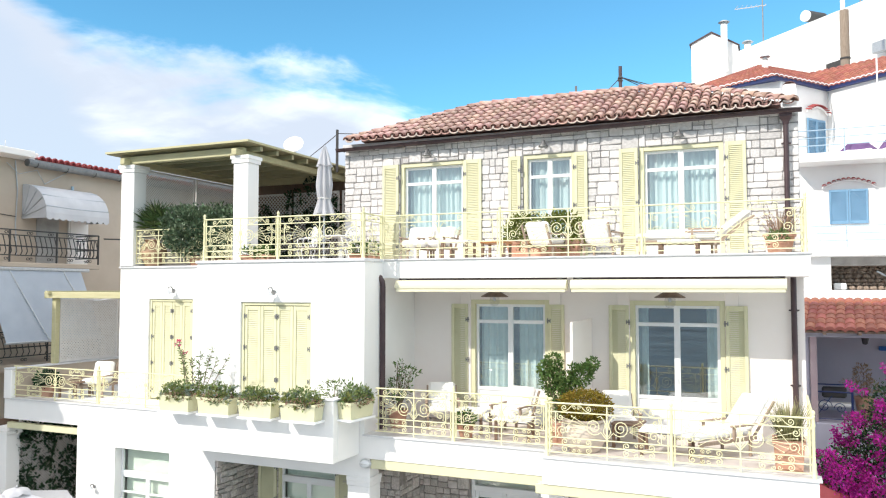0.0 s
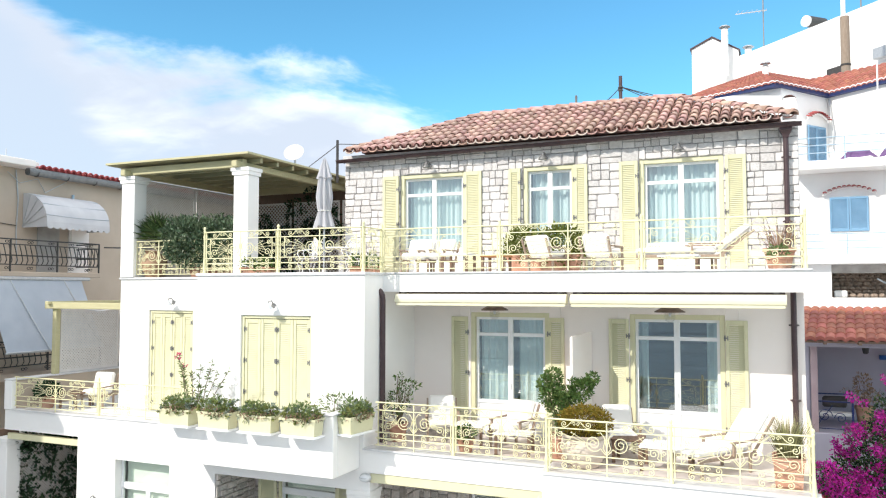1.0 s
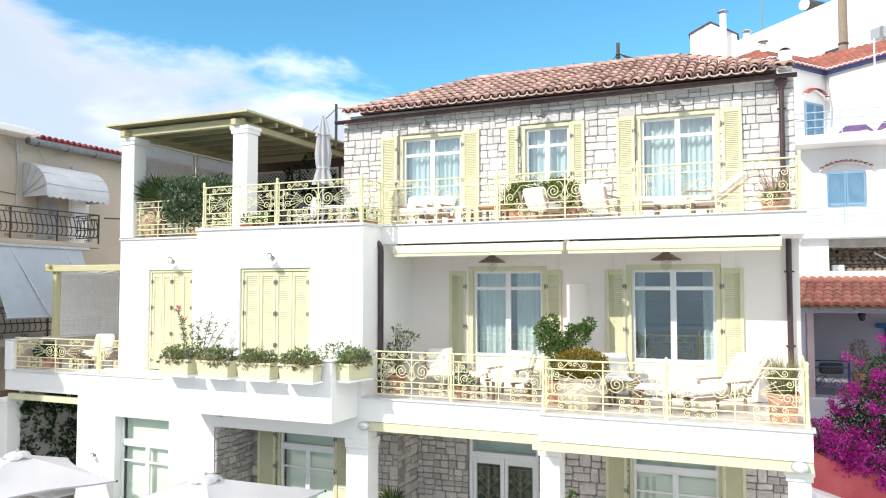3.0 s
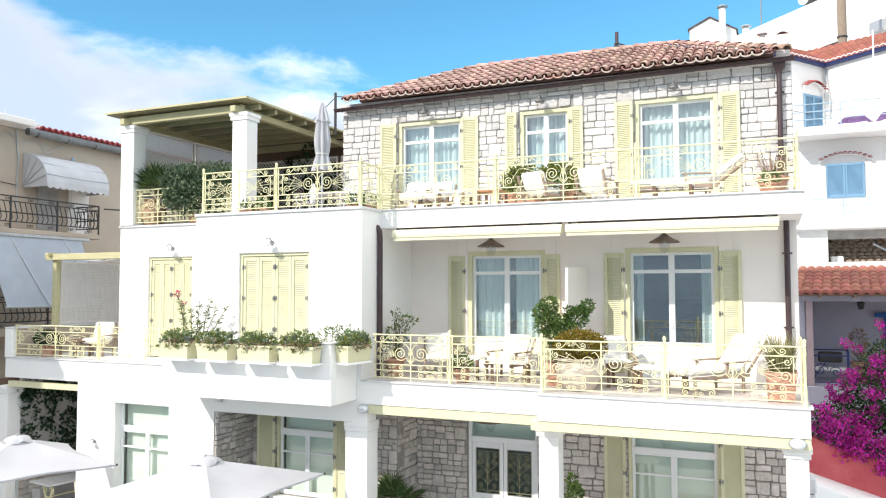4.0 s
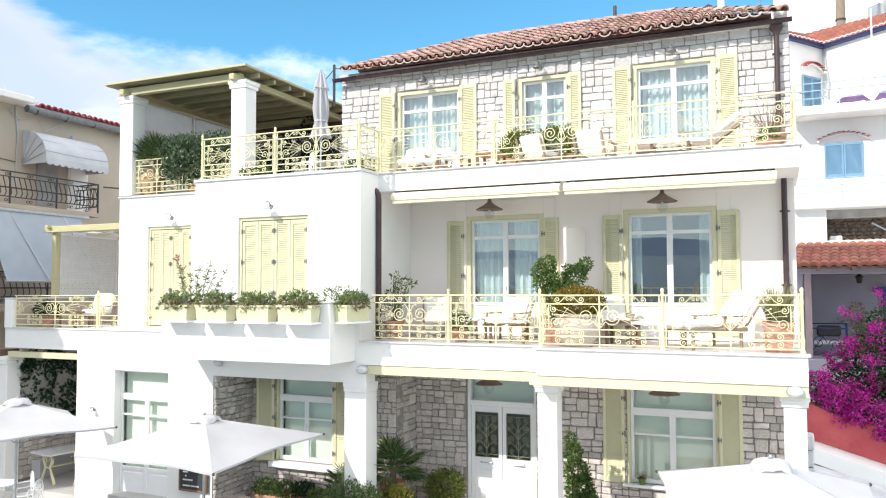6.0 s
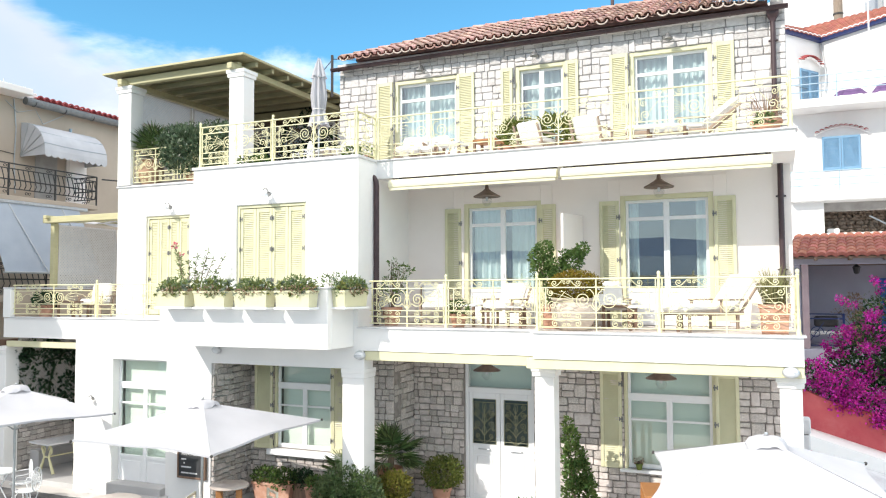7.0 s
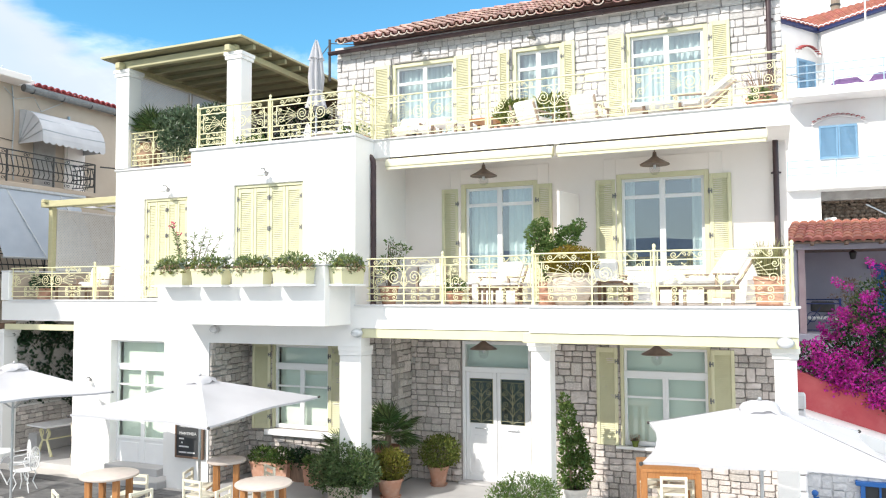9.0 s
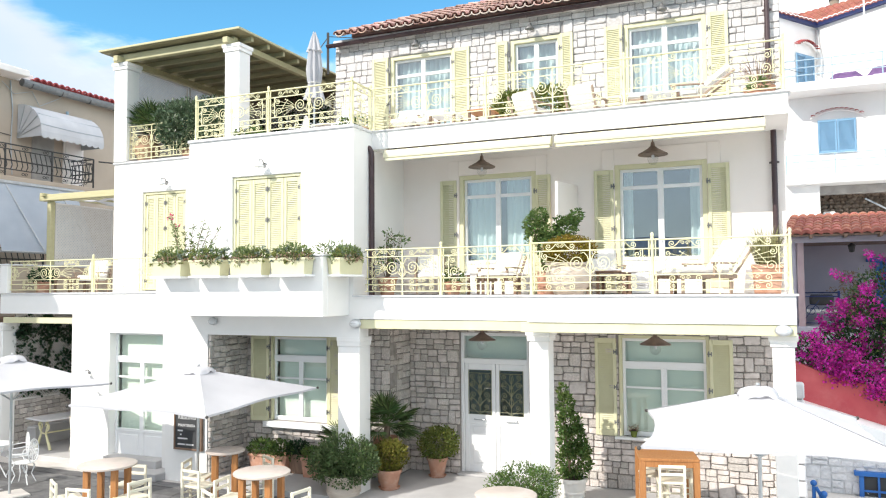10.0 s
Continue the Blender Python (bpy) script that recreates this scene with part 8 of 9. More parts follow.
console_table(5.64, -0.2, -0.03, 14)
for sx, sy, st in ((-0.2, 0.02, 184), (0.2, 0.0, 176), (0.02, -0.42, 180)):
    copy_thing(STOOL, pose(5.64, -0.2, -0.03, 0, 0, 14) @ pose(sx, sy, 0, 0, 0, st))


def lounge_chair(x, y, z, turn, recline=35, length=0.95, back=0.72, label="wooden deck chair with thick ivory cushions", w=0.29, wood=None):
    """Seat along -y from the origin, back leaning towards +y."""
    ob = thing("lounge_chair", pose(x, y, z, 0, 0, turn), label, "chair", "lounge chairs")
    wood = wood or GREY_TEAK
    for sx in (-1, 1):
        part("side_rail", Geo().box(sx * w - 0.02, -length, 0.26, sx * w + 0.02, 0.12, 0.32, 0.006), wood, ob)
        part("leg", Geo().box(sx * w - 0.02, -length + 0.05, 0, sx * w + 0.02, -length + 0.1, 0.27, 0.005), wood, ob)
        part("leg", Geo().box(sx * w - 0.02, -0.05, 0, sx * w + 0.02, 0.0, 0.27, 0.005), wood, ob)
        part("armrest", Geo().box(sx * (w + 0.03) - 0.03, -0.5, 0.5, sx * (w + 0.03) + 0.03, 0.1, 0.53, 0.008).box(sx * (w + 0.03) - 0.02, -0.45, 0.3, sx * (w + 0.03) + 0.02, -0.41, 0.5), wood, ob)
        part("back_post", Geo().box(sx * w - 0.018, 0, 0, sx * w + 0.018, 0.04, back + 0.08, 0.005).moved(pose(0, 0.0, 0.28, -recline, 0, 0)), wood, ob)
    part("seat_cushion", Geo().box(-w + 0.02, -length, 0.32, w - 0.02, 0.0, 0.45, 0.045), CUSHION, ob, "ivory seat cushion")
    part("back_cushion", Geo().box(-w + 0.02, -0.13, 0.06, w - 0.02, 0.0, back + 0.06, 0.045).moved(pose(0, 0.0, 0.32, -recline, 0, 0)), CUSHION, ob, "ivory back cushion")
    return ob


def low_table(x, y, z, w, d, h, turn=0, label="low white wooden table", mat=None, leg_mat=None):
    ob = thing("low_table", pose(x, y, z, 0, 0, turn), label, "table", "low tables")
    part("tabletop", Geo().box(-w, -d, h - 0.04, w, d, h, 0.008), mat or WHITE_PAINT, ob)
    for sx in (-1, 1):
        for sy in (-1, 1):
            part("leg", Geo().box(sx * (w - 0.04) - 0.025, sy * (d - 0.04) - 0.025, 0, sx * (w - 0.04) + 0.025, sy * (d - 0.04) + 0.025, h - 0.04, 0.004), leg_mat or DARK_WOOD, ob)


ZB, ZT = 3.69, 6.97
# first storey balcony
lounge_chair(0.95, 0.75, ZB, 25, 30, 0.6, 0.48)
lounge_chair(2.55, 0.75, ZB, -15, 30, 0.6, 0.48)
low_table(1.75, 0.35, ZB, 0.32, 0.3, 0.42, 0)
low_table(2.75, -0.1, ZB, 0.34, 0.22, 0.40, 5, "low wooden table with a folded white throw", CUSHION)
lounge_chair(4.45, 0.75, ZB, 20, 30, 0.6, 0.5)
low_table(4.75, 0.15, ZB, 0.26, 0.26, 0.42, 0, "low brown wicker side table", DARK_WOOD)
low_table(5.45, -0.25, ZB, 0.42, 0.3, 0.42, 0)
lounge_chair(6.5, 0.3, ZB, -38, 44, 1.2, 0.72)
# top storey balcony
lounge_chair(0.15, 1.45, ZT, 10, 25, 0.6, 0.40)
lounge_chair(0.6, 1.6, ZT, -10, 25, 0.6, 0.40)
low_table(1.25, 0.9, ZT, 0.3, 0.26, 0.42, 0, "low white table with brown legs")
lounge_chair(2.9, 1.1, ZT, 160, 25, 0.6, 0.38)
low_table(2.15, 0.65, ZT, 0.25, 0.25, 0.36, 0, "low brown wooden table", TEAK)
lounge_chair(4.05, 1.05, ZT, 170, 25, 0.6, 0.38)
lounge_chair(6.15, 1.25, ZT, -80, 52, 1.4, 0.7, label="long white sun lounger with a raised back", w=0.32)
low_table(5.6, 0.5, ZT, 0.35, 0.2, 0.30, 0)


def garden_chair(x, y, z, turn, mat=None, label="white wrought-iron garden chair with a scrolled round back"):
    ob = thing("garden_chair", pose(x, y, z, 0, 0, turn), label, "chair", "wrought-iron chairs")
    mat = mat or WHITE_PAINT
    ring = lambda r, zz, n=20: [(r * math.cos(6.2832 * k / n), r * math.sin(6.2832 * k / n), zz) for k in range(n)]
    part("seat", Geo().lathe((0, 0, 0.44), [(0.02, 0), (0.2, 0.0), (0.22, 0.012), (0.2, 0.02), (0.02, 0.015)], 24), mat, ob)
    for a in (45, 135, 225, 315):
        c, s = math.cos(math.radians(a)), math.sin(math.radians(a))
        part("leg", Geo().tube([(0.17 * c, 0.17 * s, 0.44), (0.22 * c, 0.22 * s, 0.36), (0.16 * c, 0.16 * s, 0.2), (0.26 * c, 0.26 * s, 0.0)], 0.012, 6), mat, ob)
    back = [(0.21 * math.cos(math.radians(t)), 0.2, 0.68 + 0.24 * math.sin(math.radians(t))) for t in range(-60, 241, 15)]
    b = Geo().tube([(0.14, 0.16, 0.45)] + back + [(-0.14, 0.16, 0.45)], 0.013, 6)
    for sg in (-1, 1):
        b.tube([(px, 0.2, pz) for px, _, pz in spiral(sg * 0.09, 0.78, 0.08, 1.4, math.pi / 2, sg)], 0.008, 5)
        b.tube([(px, 0.2, pz) for px, _, pz in spiral(sg * 0.08, 0.62, 0.065, 1.4, -math.pi / 2, sg)], 0.008, 5)
    b.tube([(0, 0.18, 0.45), (0, 0.2, 0.92)], 0.008, 5)
    for k in range(-3, 4):
        for sg in (-1, 1):
            c = 0.075 * k
            pts = [(c + sg * u, 0.2, 0.70 + u) for u in (-0.2, -0.1, 0.0, 0.1, 0.2) if (c + sg * u) ** 2 + u * u < 0.042]
            if len(pts) > 1:
                b.tube(pts, 0.0055, 4)
    part("backrest", b, mat, ob, fix=False)
    for sg in (-1, 1):
        part("armrest", Geo().tube([(sg * 0.2, 0.19, 0.68), (sg * 0.26, 0.05, 0.66), (sg * 0.25, -0.12, 0.65), (sg * 0.22, -0.14, 0.56), (sg * 0.2, -0.08, 0.46)], 0.011, 6), mat, ob)
    return ob


garden_chair(-7.05, -2.15, G0, -65)
garden_chair(-7.75, -1.75, G0, -30)
garden_chair(-8.75, -2.5, G0, 120)
garden_chair(-1.55, 1.5, 6.9, 20)
garden_chair(-2.6, 1.2, 6.9, -40)
garden_chair(-2.9, 2.2, 6.9, 200)
gt = thing("garden_table", pose(-2.1, 1.9, 6.9), "round white garden table on a turned foot", "table")
part("tabletop", Geo().lathe((0, 0, 0.7), [(0.02, 0), (0.5, 0), (0.5, 0.03), (0.02, 0.03)], 32), WHITE_PAINT, gt)
part("foot", Geo().lathe((0, 0, 0), [(0.25, 0), (0.2, 0.04), (0.05, 0.1), (0.07, 0.3), (0.04, 0.5), (0.1, 0.7)], 16), WHITE_PAINT, gt, smooth=True)
gt2 = thing("garden_table", pose(-8.15, -2.05, G0), "white wrought-iron garden table with scrolled legs", "table")
part("tabletop", Geo().lathe((0, 0, 0.7), [(0.02, 0), (0.4, 0), (0.4, 0.025), (0.02, 0.025)], 32), WHITE_PAINT, gt2)
for k in range(3):
    a = math.radians(120 * k + 20)
    part("leg", Geo().tube([(0.3 * math.cos(a), 0.3 * math.sin(a), 0.7), (0.12 * math.cos(a), 0.12 * math.sin(a), 0.4), (0.35 * math.cos(a), 0.35 * math.sin(a), 0.0)], 0.014, 6), WHITE_PAINT, gt2)
lounge_chair(-8.35, 0.9, 3.76, 10, 15, 0.5, 0.45, label="white cushioned chair on the side balcony")
potted("balcony_plant", -9.35, 0.1, 3.76, 0.2, 0.3, TERRACOTTA, POT_PROFILE, [((0, 0, 0.12), (0.3, 0.25, 0.2))], LEAF_DARK, 500, 0.09, "dark leafy plant in a clay pot", seed=110)
low_table(-8.7, 0.35, 3.76, 0.3, 0.25, 0.4, 0, "low brown wooden side table", DARK_WOOD)

# marble table with cast-iron legs under the side balcony
mt = thing("marble_table", pose(-9.15, 0.75, G0 + 0.12, 0, 0, 80), "long grey marble table on ornate cream cast-iron legs", "table")
part("tabletop", Geo().box(-0.85, -0.42, 0.72, 0.85, 0.42, 0.76, 0.008), MARBLE, mt)
for sx in (-0.62, 0.62):
    g = Geo()
    for sg in (-1, 1):
        g.tube([(sx, sg * 0.08, 0.72), (sx, sg * 0.2, 0.6), (sx, sg * 0.1, 0.38), (sx, sg * 0.22, 0.15), (sx, sg * 0.3, 0.0)], [0.03, 0.035, 0.025, 0.035, 0.04], 7)
        g.tube([(sx, sg * 0.15 + 0.09 * math.cos(t), 0.55 + 0.09 * math.sin(t)) for t in [0.6 * k for k in range(10)]], 0.014, 5)
    g.tube([(sx, -0.1, 0.38), (sx, 0.1, 0.38)], 0.02, 6)
    part("leg", g, IRON_YELLOW, mt, "ornate cream cast-iron leg", fix=False)
part("stretcher", Geo().cyl((-0.62, 0, 0.38), (0.62, 0, 0.38), 0.018, n=8), IRON_YELLOW, mt)
solo("side_porch_floor", Geo().box(-10.05, -0.42, -0.3, -7.62, 4.8, G0 + 0.12, 0.01), PORCH, "pale stone floor of the side porch", "floor", "structure")
sw = solo("side_porch_wall", Geo().box(-10.4, -0.05, G0, -10.08, 5.0, 1.1), MORTAR, "low ashlar wall along the side porch", "wall", "structure")
solo("wall_bench", Geo().box(-10.05, 0.3, G0 + 0.12, -9.75, 4.6, 0.42, 0.02), PORCH, "pale stone bench along the side porch", "bench", "structure")
solo("side_porch_back", Geo().box(-10.4, 4.8, G0, -7.62, 5.1, 3.29), CREAM_WALL, "plain wall at the end of the side porch", "wall", "structure")
# added dark sheet in place of the shadowed leaves behind the lattice
solo("side_shade_screen", Geo().box(-10.62, -0.3, 0.9, -10.5, 5.0, 3.2), DARK_WOOD, "dark screen added for the shaded foliage behind the side porch trellis", "fence", "structure")
lattice("trellis", 0.0, 1.9, 0.0, 2.15, pose(-10.1, -0.05, 1.1, 0, 0, 90), "grey diagonal trellis above the low stone wall", 0.07, 0.011)
lattice("trellis", 0.0, 1.9, 0.0, 2.15, pose(-10.1, 1.9, 1.1, 0, 0, 90), "grey diagonal trellis above the low stone wall", 0.07, 0.011)


def folding_chair(x, y, z, turn):
    ob = thing("folding_chair", pose(x, y, z, 0, 0, turn), "cream folding cafe chair with brown slats", "chair")
    for sx in (-0.2, 0.2):
        part("leg", Geo().cyl((sx, -0.22, 0), (sx, 0.2, 0.85), 0.012, n=6), CREAM_WOOD, ob)
        part("leg", Geo().cyl((sx, 0.22, 0), (sx, -0.18, 0.45), 0.012, n=6), CREAM_WOOD, ob)
    for k in range(4):
        part("seat_slat", Geo().box(-0.21, -0.18 + 0.09 * k, 0.44, 0.21, -0.11 + 0.09 * k, 0.46), DARK_WOOD, ob)
    for k in range(2):
        part("back_slat", Geo().box(-0.21, 0.15 + 0.03 * k, 0.68 + 0.1 * k, 0.21, 0.165 + 0.03 * k, 0.75 + 0.1 * k), DARK_WOOD, ob)


folding_chair(-8.15, 0.25, G0 + 0.12, 60)

# menu board
mb = thing("menu_board", pose(-3.92, -0.80, 0.50), "framed chalkboard menu fixed to the pier", "menu board")
part("board", Geo().box(-0.33, 0, 0.03, 0.33, 0.02, 0.92), SLATE, mb)
part("board_frame", Geo().box(-0.37, -0.02, 0, -0.33, 0.04, 0.95, 0.005).box(0.33, -0.02, 0, 0.37, 0.04, 0.95, 0.005).box(-0.33, -0.02, 0, 0.33, 0.04, 0.04, 0.005).box(-0.33, -0.02, 0.91, 0.33, 0.04, 0.95, 0.005), DARK_WOOD, mb, "brown wooden frame")


def chalk_text(body, x, z, size):
    cu = bpy.data.curves.new("chalk_line", "FONT")
    cu.body = body
    cu.size = size
    cu.extrude = 0.001
    ob = bpy.data.objects.new("tmp", cu)
    me = bpy.data.meshes.new_from_object(ob)
    bpy.data.objects.remove(ob)
    me.materials.clear()
    me.materials.append(CHALK)
    o = new("chalk_line", me)
    o.parent = mb
    o.matrix_basis = pose(x, -0.004, z, 90, 0, 0)


chalk_text("RIESLING", -0.26, 0.635, 0.115)
chalk_text("MANTINEIA", -0.26, 0.48, 0.085)
for z, runs in ((0.80, ((0, 0.2), (0.23, 0.42))), (0.38, ((0, 0.13),)), (0.30, ((0.06, 0.1),)), (0.22, ((0, 0.26),)), (0.10, ((0, 0.2), (0.22, 0.42)))):
    for a, b in runs:
        part("chalk_line", Geo().box(-0.27 + a, -0.004, z, -0.27 + b, -0.001, z + 0.03), CHALK, mb)

# steps and small things on the ground
solo("door_step", Geo().box(-6.1, -1.05, G0, -4.56, -0.5, G0 + 0.165, 0.015).box(-6.45, -0.66, G0, -4.91, -0.26, 0.16, 0.015), PORCH, "two low stone steps before a glazed door", "step", "structure")
solo("drain_cover", Geo().box(-8.4, -3.2, G0, -7.0, -2.6, G0 + 0.02), STEEL, "grey metal strip set in the paving", "cover")
wf = thing("blue_hatch", pose(8.75, 3.2, -0.46), "cobalt blue wooden frame in the rubble wall", "window")
part("frame", Geo().box(0, -0.08, 0, 0.08, 0.05, 0.68, 0.006).box(1.1, -0.08, 0, 1.18, 0.05, 0.68, 0.006).box(-0.08, -0.1, 0.68, 1.26, 0.05, 0.76, 0.006), COBALT, wf)
part("pane", Geo().box(0.08, 0, 0, 1.1, 0.04, 0.68), SLATE, wf, "dark glass")
for x in (0.33, 0.59, 0.85):
    part("bar", Geo().box(x - 0.018, -0.05, 0, x + 0.018, -0.005, 0.68), COBALT, wf)
part("bar", Geo().box(0.08, -0.055, 0.38, 1.1, -0.05, 0.42), COBALT, wf)
bh = thing("stair_handrail", pose(8.05, 2.7, G0), "cobalt blue iron handrail with ball ends", "handrail")
part("rail", Geo().tube([(-0.1, 0, 0.0), (-0.1, 0, 0.22), (-0.06, 0, 0.2), (0.0, 0, 0.1), (0.03, 0, 0.0)], 0.035, 8), COBALT, bh)
part("knob", Geo().ball((-0.1, 0, 0.28), 0.06, n=10, m=7), COBALT, bh, smooth=True)
part("newel", Geo().cyl((0.07, -0.05, 0.0), (0.07, -0.05, 0.06), 0.04, n=8), COBALT, bh)
part("knob", Geo().ball((0.07, -0.05, 0.1), 0.06, n=10, m=7), COBALT, bh, smooth=True)
# ---- stones of the walls ----
def stone_variants(mat, seed=11, name="stone"):
    out = []
    r = random.Random(seed)
    for k in range(12):
        j = lambda a: r.uniform(-a, a)
        ring = []
        for sx, sz in ((-1, -1), (1, -1), (1, 1), (-1, 1)):
            c = r.uniform(0.04, 0.16)
            e = r.uniform(0.04, 0.16)
            pts = [(sx * (0.5 + j(0.025)), sz * (0.5 - c)), (sx * (0.5 - e), sz * (0.5 + j(0.03)))]
            ring += pts if sx * sz > 0 else pts[::-1]
        ring = [ring[i] for i in (0, 1, 2, 3, 4, 5, 6, 7)]
        mid = [(x, -0.45, z) for x, z in ring]
        front = [(x * 0.92 + j(0.015), -1.0 + j(0.2), z * 0.88 + j(0.02)) for x, z in ring]
        back = [(x, 0.3, z) for x, z in ring]
        c = (j(0.15), -1.15 + j(0.12), j(0.15))
        n = len(ring)
        g = Geo().add([*front, *mid, *back, c], [(i, (i + 1) % n, 3 * n) for i in range(n)] + [(i, n + i, n + (i + 1) % n, (i + 1) % n) for i in range(n)] + [(n + i, 2 * n + i, 2 * n + (i + 1) % n, n + (i + 1) % n) for i in range(n)])
        out.append(g.mesh(name, mat))
    return out


STONES = stone_variants(STONE)
LIGHT_STONES = stone_variants(STONE_LIGHT, 13)
RUBBLE_STONES = stone_variants(RUBBLE, 12)


def cut(rect, holes):
    parts = [rect]
    for h in holes:
        nxt = []
        for a, b, c, d in parts:
            if b <= h[0] or a >= h[1] or d <= h[2] or c >= h[3]:
                nxt.append((a, b, c, d))
                continue
            if a < h[0]:
                nxt.append((a, h[0], c, d))
            if b > h[1]:
                nxt.append((h[1], b, c, d))
            aa, bb = max(a, h[0]), min(b, h[1])
            if c < h[2]:
                nxt.append((aa, bb, c, h[2]))
            if d > h[3]:
                nxt.append((aa, bb, h[3], d))
        parts = nxt
    return [p for p in parts if p[1] - p[0] > 0.07 and p[3] - p[2] > 0.05]


def stonework(owner, m, u0, u1, v0, v1, holes, seed, limit=300, joint=0.012, proud=0.035, band=(0.23, 0.34), wide=(0.18, 0.42), meshes=None, mat=None, keep=None):
    """Random coursed stones over a wall face in u (x) and v (z), its front towards -y of m."""
    r = random.Random(seed)
    rects = []
    v = v0
    while v < v1 - 0.02:
        hb = min(r.uniform(*band), v1 - v)
        if v1 - v - hb < 0.12:
            hb = v1 - v
        u = u0 - r.uniform(0, 0.2)
        while u < u1:
            w = r.uniform(*wide)
            e = min(u + w, u1)
            if u1 - e < 0.1:
                e = u1
            if r.random() < 0.16:
                cells = [(u, e, v, v + hb)]
            else:
                s = r.uniform(0.38, 0.62)
                cells = []
                for c, d in ((v, v + hb * s), (v + hb * s, v + hb)):
                    if e - u > 0.30 and r.random() < 0.8:
                        q = u + (e - u) * r.uniform(0.36, 0.64)
                        cells += [(u, q, c, d), (q, e, c, d)]
                    else:
                        cells.append((u, e, c, d))
            for a, b, c, d in cells:
                a = max(a, u0)
                if b - a > 0.05:
                    rects += cut((a, b, c, d), holes)
            u = e
        v += hb
    if keep:
        rects = [q for q in rects if keep(q)]
    meshes = meshes or STONES
    r.shuffle(rects)
    rest = Geo()
    for i, (a, b, c, d) in enumerate(rects):
        t = m @ pose((a + b) / 2, 0, (c + d) / 2, 0, r.uniform(-2.2, 2.2), 0) @ Matrix.Diagonal((b - a - joint * r.uniform(0.6, 1.6), proud * r.uniform(0.6, 1.4), d - c - joint * r.uniform(0.6, 1.6), 1))
        me = meshes[r.randrange(len(meshes))]
        if i < limit:
            o = new("stone", me)
            o.parent = owner
            o.matrix_basis = t
        else:
            rest.add([t @ vv.co for vv in me.vertices], [tuple(p.vertices) for p in me.polygons])
    if rest.v:
        o = part("stones", rest, mat or STONE, owner, fix=False)
        o["kind"] = "stuff"


stonework(wall_upper, pose(0, 2.575, 0), -2.4, 7.6, 7.0, 9.84, W2, 1, joint=0.011, proud=0.024, band=(0.25, 0.35), wide=(0.22, 0.50), meshes=LIGHT_STONES, mat=STONE_LIGHT)
stonework(wall_upper, pose(-2.395, 0, 0, 0, 0, -90), -4.2, -2.58, 7.0, 9.84, [], 9, limit=0, joint=0.011, proud=0.024, band=(0.25, 0.35), wide=(0.22, 0.50), meshes=LIGHT_STONES, mat=STONE_LIGHT)
stonework(wall_porch, pose(0, 1.475, 0), 0.12, 7.6, -0.03, 3.2, [DOOR, G2], 2, joint=0.014, proud=0.034, band=(0.20, 0.29), wide=(0.15, 0.36))
stonework(wall_recess, pose(0, 0.525, 0), -3.44, 0.12, -0.03, 3.2, [(G1[0], G1[1] + 0.0, 0.86, G1[3])], 3, joint=0.014, proud=0.034, band=(0.20, 0.29), wide=(0.15, 0.36))
stonework(recess_side, pose(-3.445, 0, 0, 0, 0, 90), -0.74, 0.53, -0.03, 2.9, [], 4, joint=0.014, proud=0.034, band=(0.20, 0.29), wide=(0.15, 0.36))
stonework(sw, pose(-10.085, 0, 0, 0, 0, 90), -0.05, 4.8, 0.0, 1.1, [], 6)
stonework(porch_side, pose(0.095, 0, 0, 0, 0, 90), 0.53, 1.47, -0.03, 3.2, [], 5, joint=0.014, proud=0.034, band=(0.20, 0.29), wide=(0.15, 0.36))
stonework(ww, pose(0, 3.265, 0), 7.64, 11.0, G0, 0.95, [], 21, joint=0.014, proud=0.04, wide=(0.16, 0.4), meshes=RUBBLE_STONES, mat=RUBBLE, keep=lambda q: q[3] < 0.93 - 0.256 * (q[1] - 7.62))


# ---- tiles of the main roof ----
def cover_tile(length=0.43, r0=0.088, r1=0.072, th=0.014, n=6):
    """A tapered half-round tile along y, its wide end at y = 0."""
    vs, fs = [], []
    for y, r, lift in ((0.0, r0, 0.022), (length, r1, 0.0)):
        for rr in (r, r - th):
            for i in range(n + 1):
                a = math.pi * i / n
                vs.append((rr * math.cos(a), y, lift + rr * math.sin(a) * 0.95))
    k = n + 1
    for i in range(n):
        fs += [(i, i + 1, 2 * k + i + 1, 2 * k + i), (k + i + 1, k + i, 3 * k + i, 3 * k + i + 1), (i + 1, i, k + i, k + i + 1)]
    return Geo().add(vs, fs)


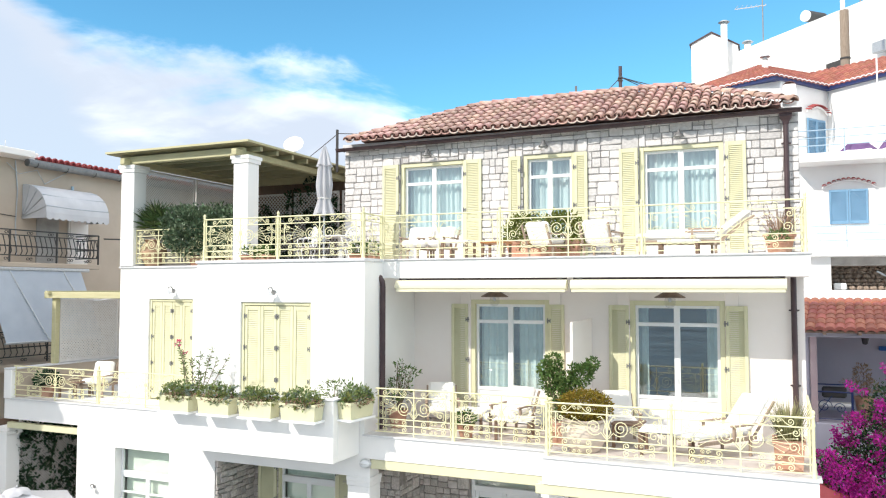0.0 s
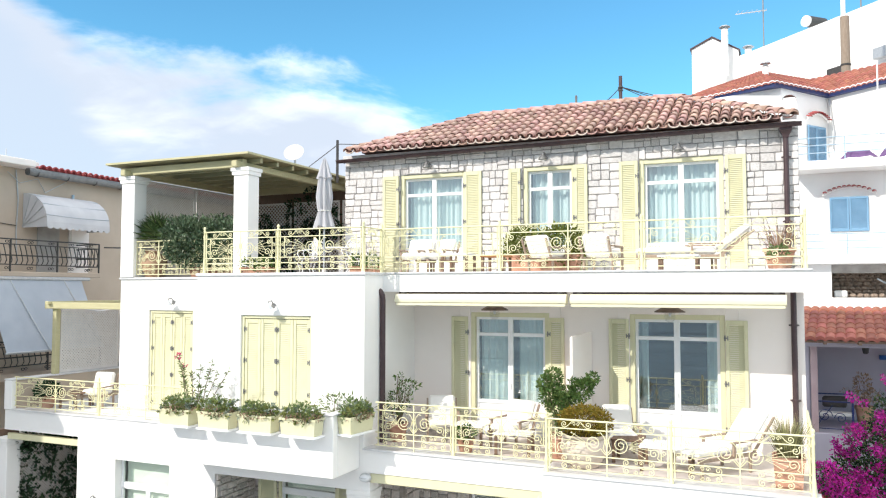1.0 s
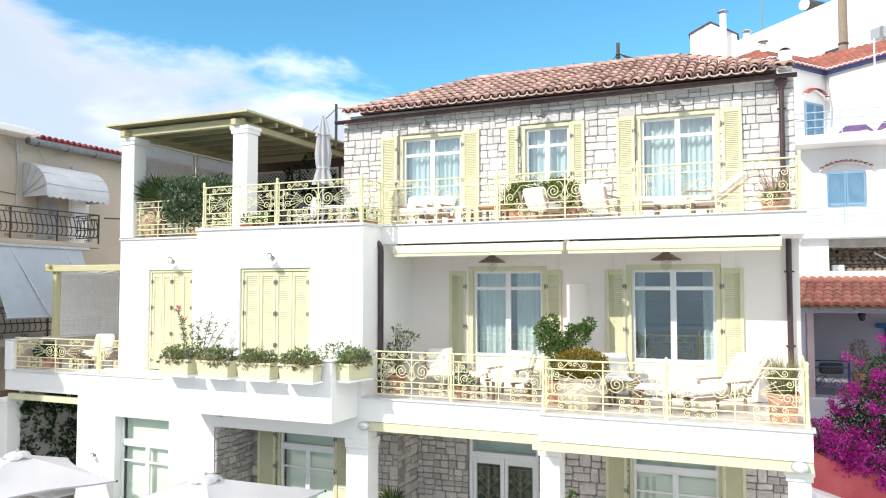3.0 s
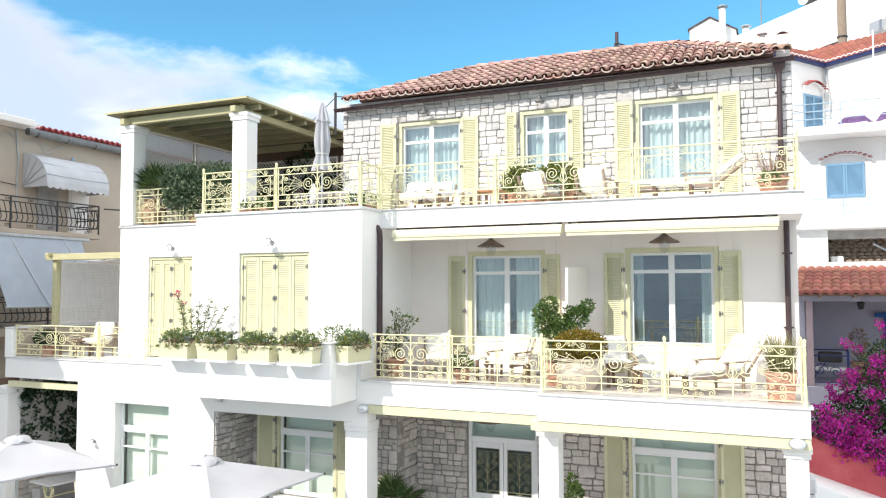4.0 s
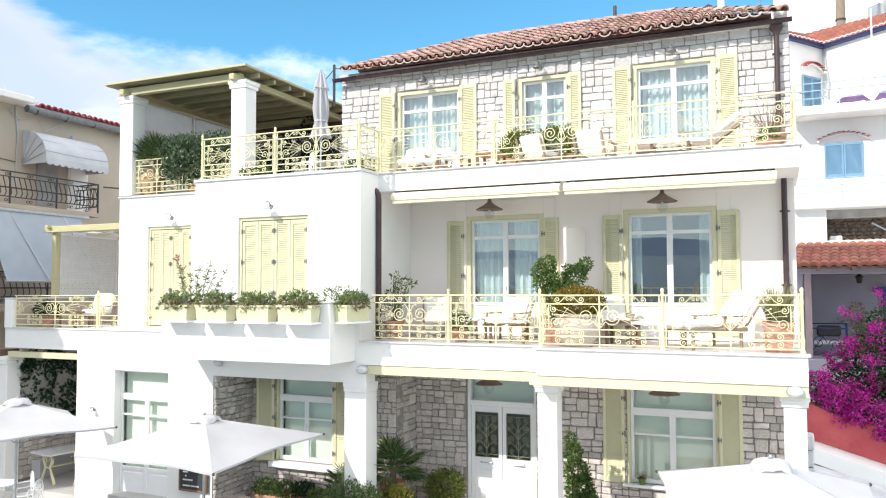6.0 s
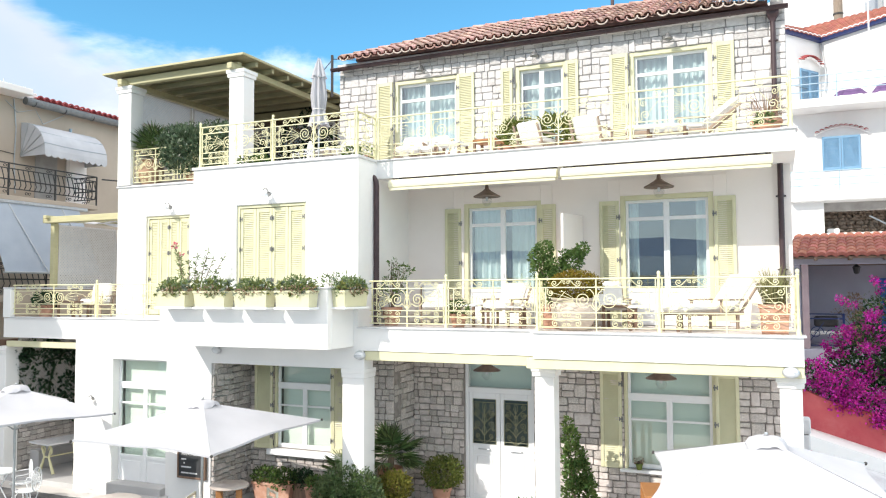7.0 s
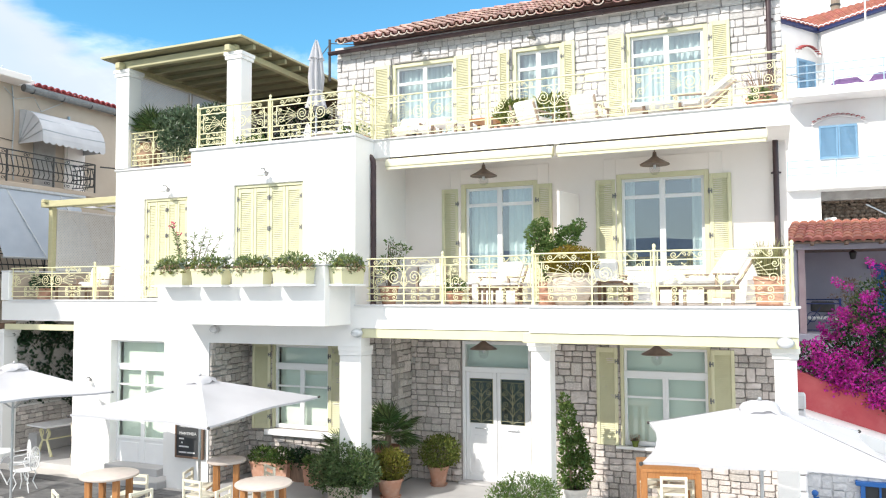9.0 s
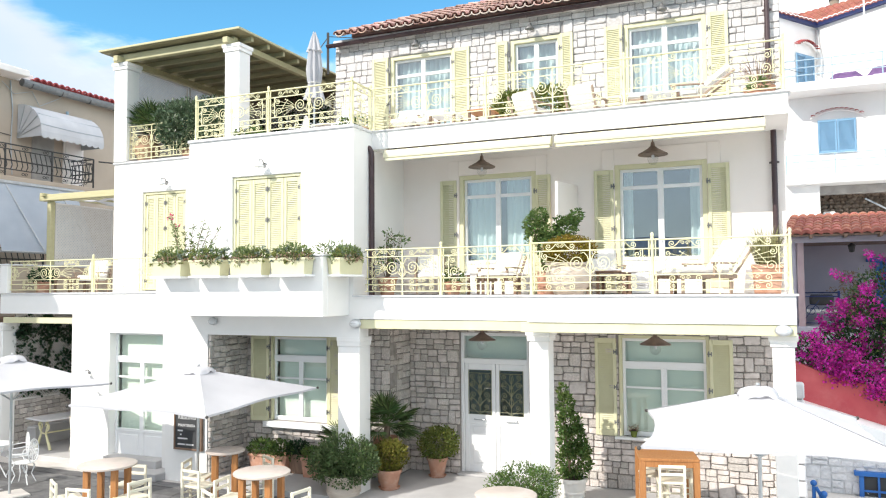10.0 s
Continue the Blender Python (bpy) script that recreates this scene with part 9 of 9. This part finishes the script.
def roof_tiles():
    ang = math.degrees(math.atan(ROOF_K))
    me = cover_tile().mesh("roof_tile", TILE, smooth=True)
    cap = cover_tile(0.40, 0.11, 0.095, 0.016).mesh("ridge_tile", TILE, smooth=True)
    lip, clay = Geo(), Geo()
    r = random.Random(5)
    spots, pans = [], Geo()
    n = 47
    pitch = (RX1 - RX0) / n
    for i in range(n + 1):
        x = RX0 + i * pitch
        far = min(x - RX0, RX1 - x, RIDGE_Y - EAVE_Y)
        rows = max(int((far - 0.02) / 0.305), 1 if 0 < i < n else 0)
        for k in range(rows + 1):
            d = 0.305 * k
            if d > far + 0.06:
                break
            spots.append((k, x, EAVE_Y - 0.07 + d, EAVE_Z + 0.05 + ROOF_K * (d - 0.07)))
        # trough between two covers, and its pale rim at the eave
        xm = x + pitch / 2
        if i < n:
            fm = max(min(xm - RX0, RX1 - xm, RIDGE_Y - EAVE_Y), 0.1)
            k, d = 0, -0.10
            while d < fm:
                d2 = min(d + 0.34, fm + 0.02)
                rows2 = []
                for dd, up in ((d, 0.03), (d2, 0.0)):
                    rows2.append([(xm + 0.115 * math.cos(math.pi * (1 + t / 6)), EAVE_Y + dd, EAVE_Z + ROOF_K * dd + 0.085 + up + 0.085 * math.sin(math.pi * (1 + t / 6))) for t in range(7)])
                pans.sheet(rows2)
                d += 0.31
            rim = [(xm + 0.112 * math.cos(math.pi * (1 + t / 8)), EAVE_Y - 0.10, EAVE_Z - ROOF_K * 0.10 + 0.108 + 0.085 * math.sin(math.pi * (1 + t / 8))) for t in range(9)]
            if r.random() < 0.85:
                (lip if r.random() < 0.85 else clay).tube(rim, r.uniform(0.011, 0.016), 5)
    p = part("pan_tiles", pans, TILE_SET, roof, "troughs of clay tile between the covers", smooth=True, fix=False)
    p["kind"] = "stuff"
    q = part("tile_rims", lip, LIME, roof, "pale worn rims of the eave tiles", fix=False)
    q["kind"] = "stuff"
    q2 = part("clay_rims", clay, TILE_SET, roof, "worn clay rims of the eave tiles", fix=False)
    q2["kind"] = "stuff"
    spots.sort()
    rest = Geo()
    for j, (k, x, y, z) in enumerate(spots):
        t = pose(x + r.uniform(-0.008, 0.008), y + r.uniform(-0.012, 0.012), z, ang + r.uniform(-1, 1), r.uniform(-2, 2), r.uniform(-2, 2))
        if j < 300:
            o = new("roof_tile", me)
            o.parent = roof
            o.matrix_basis = t
        else:
            rest.add([t @ v.co for v in me.vertices], [tuple(f.vertices) for f in me.polygons])
    o = part("roof_tiles", rest, TILE_SET, roof, smooth=True, fix=False)
    o["kind"] = "stuff"
    # ridge and hips
    d = RIDGE_Y - EAVE_Y
    runs = [((RX0 + d, RIDGE_Y, RIDGE_Z), (RX1 - d, RIDGE_Y, RIDGE_Z)), ((RX0, EAVE_Y, EAVE_Z), (RX0 + d, RIDGE_Y, RIDGE_Z)), ((RX1, EAVE_Y, EAVE_Z), (RX1 - d, RIDGE_Y, RIDGE_Z))]
    for a, b in runs:
        a, b = Vector(a), Vector(b)
        way = (b - a)
        ln = way.length
        yaw = math.degrees(math.atan2(-way.x, way.y))
        up = math.degrees(math.asin(way.z / ln))
        for i in range(int(ln / 0.33)):
            c = a + way * (i * 0.33 / ln)
            o = new("ridge_tile", cap)
            o.parent = roof
            o.matrix_basis = pose(c.x, c.y, c.z + 0.04, up, 0, yaw)


roof_tiles()


# ---- paving slabs before the house ----
def paving():
    bed = solo("pavement", Geo().box(-11.0, -6.2, G0 - 0.05, 1.6, -0.98, G0 + 0.004), MORTAR, "grey stone paving before the house", "paving", "structure")
    r = random.Random(21)
    me = Geo().box(-0.5, -0.5, 0, 0.5, 0.5, 0.02, 0.006).mesh("slab", PAVING)
    y = -6.2
    while y < -1.0:
        d = r.uniform(0.38, 0.5)
        x = -11.0 + r.uniform(-0.3, 0)
        while x < 1.6:
            w = r.uniform(0.5, 0.95)
            a, b = max(x, -11.0), min(x + w, 1.6)
            if b - a > 0.1:
                o = new("slab", me)
                o.parent = bed
                o.matrix_basis = pose((a + b) / 2, y + d / 2, G0 + r.uniform(-0.002, 0.003)) @ Matrix.Diagonal((b - a - 0.012, min(d, -0.98 - y) - 0.012, 1, 1))
            x += w
        y += d


paving()
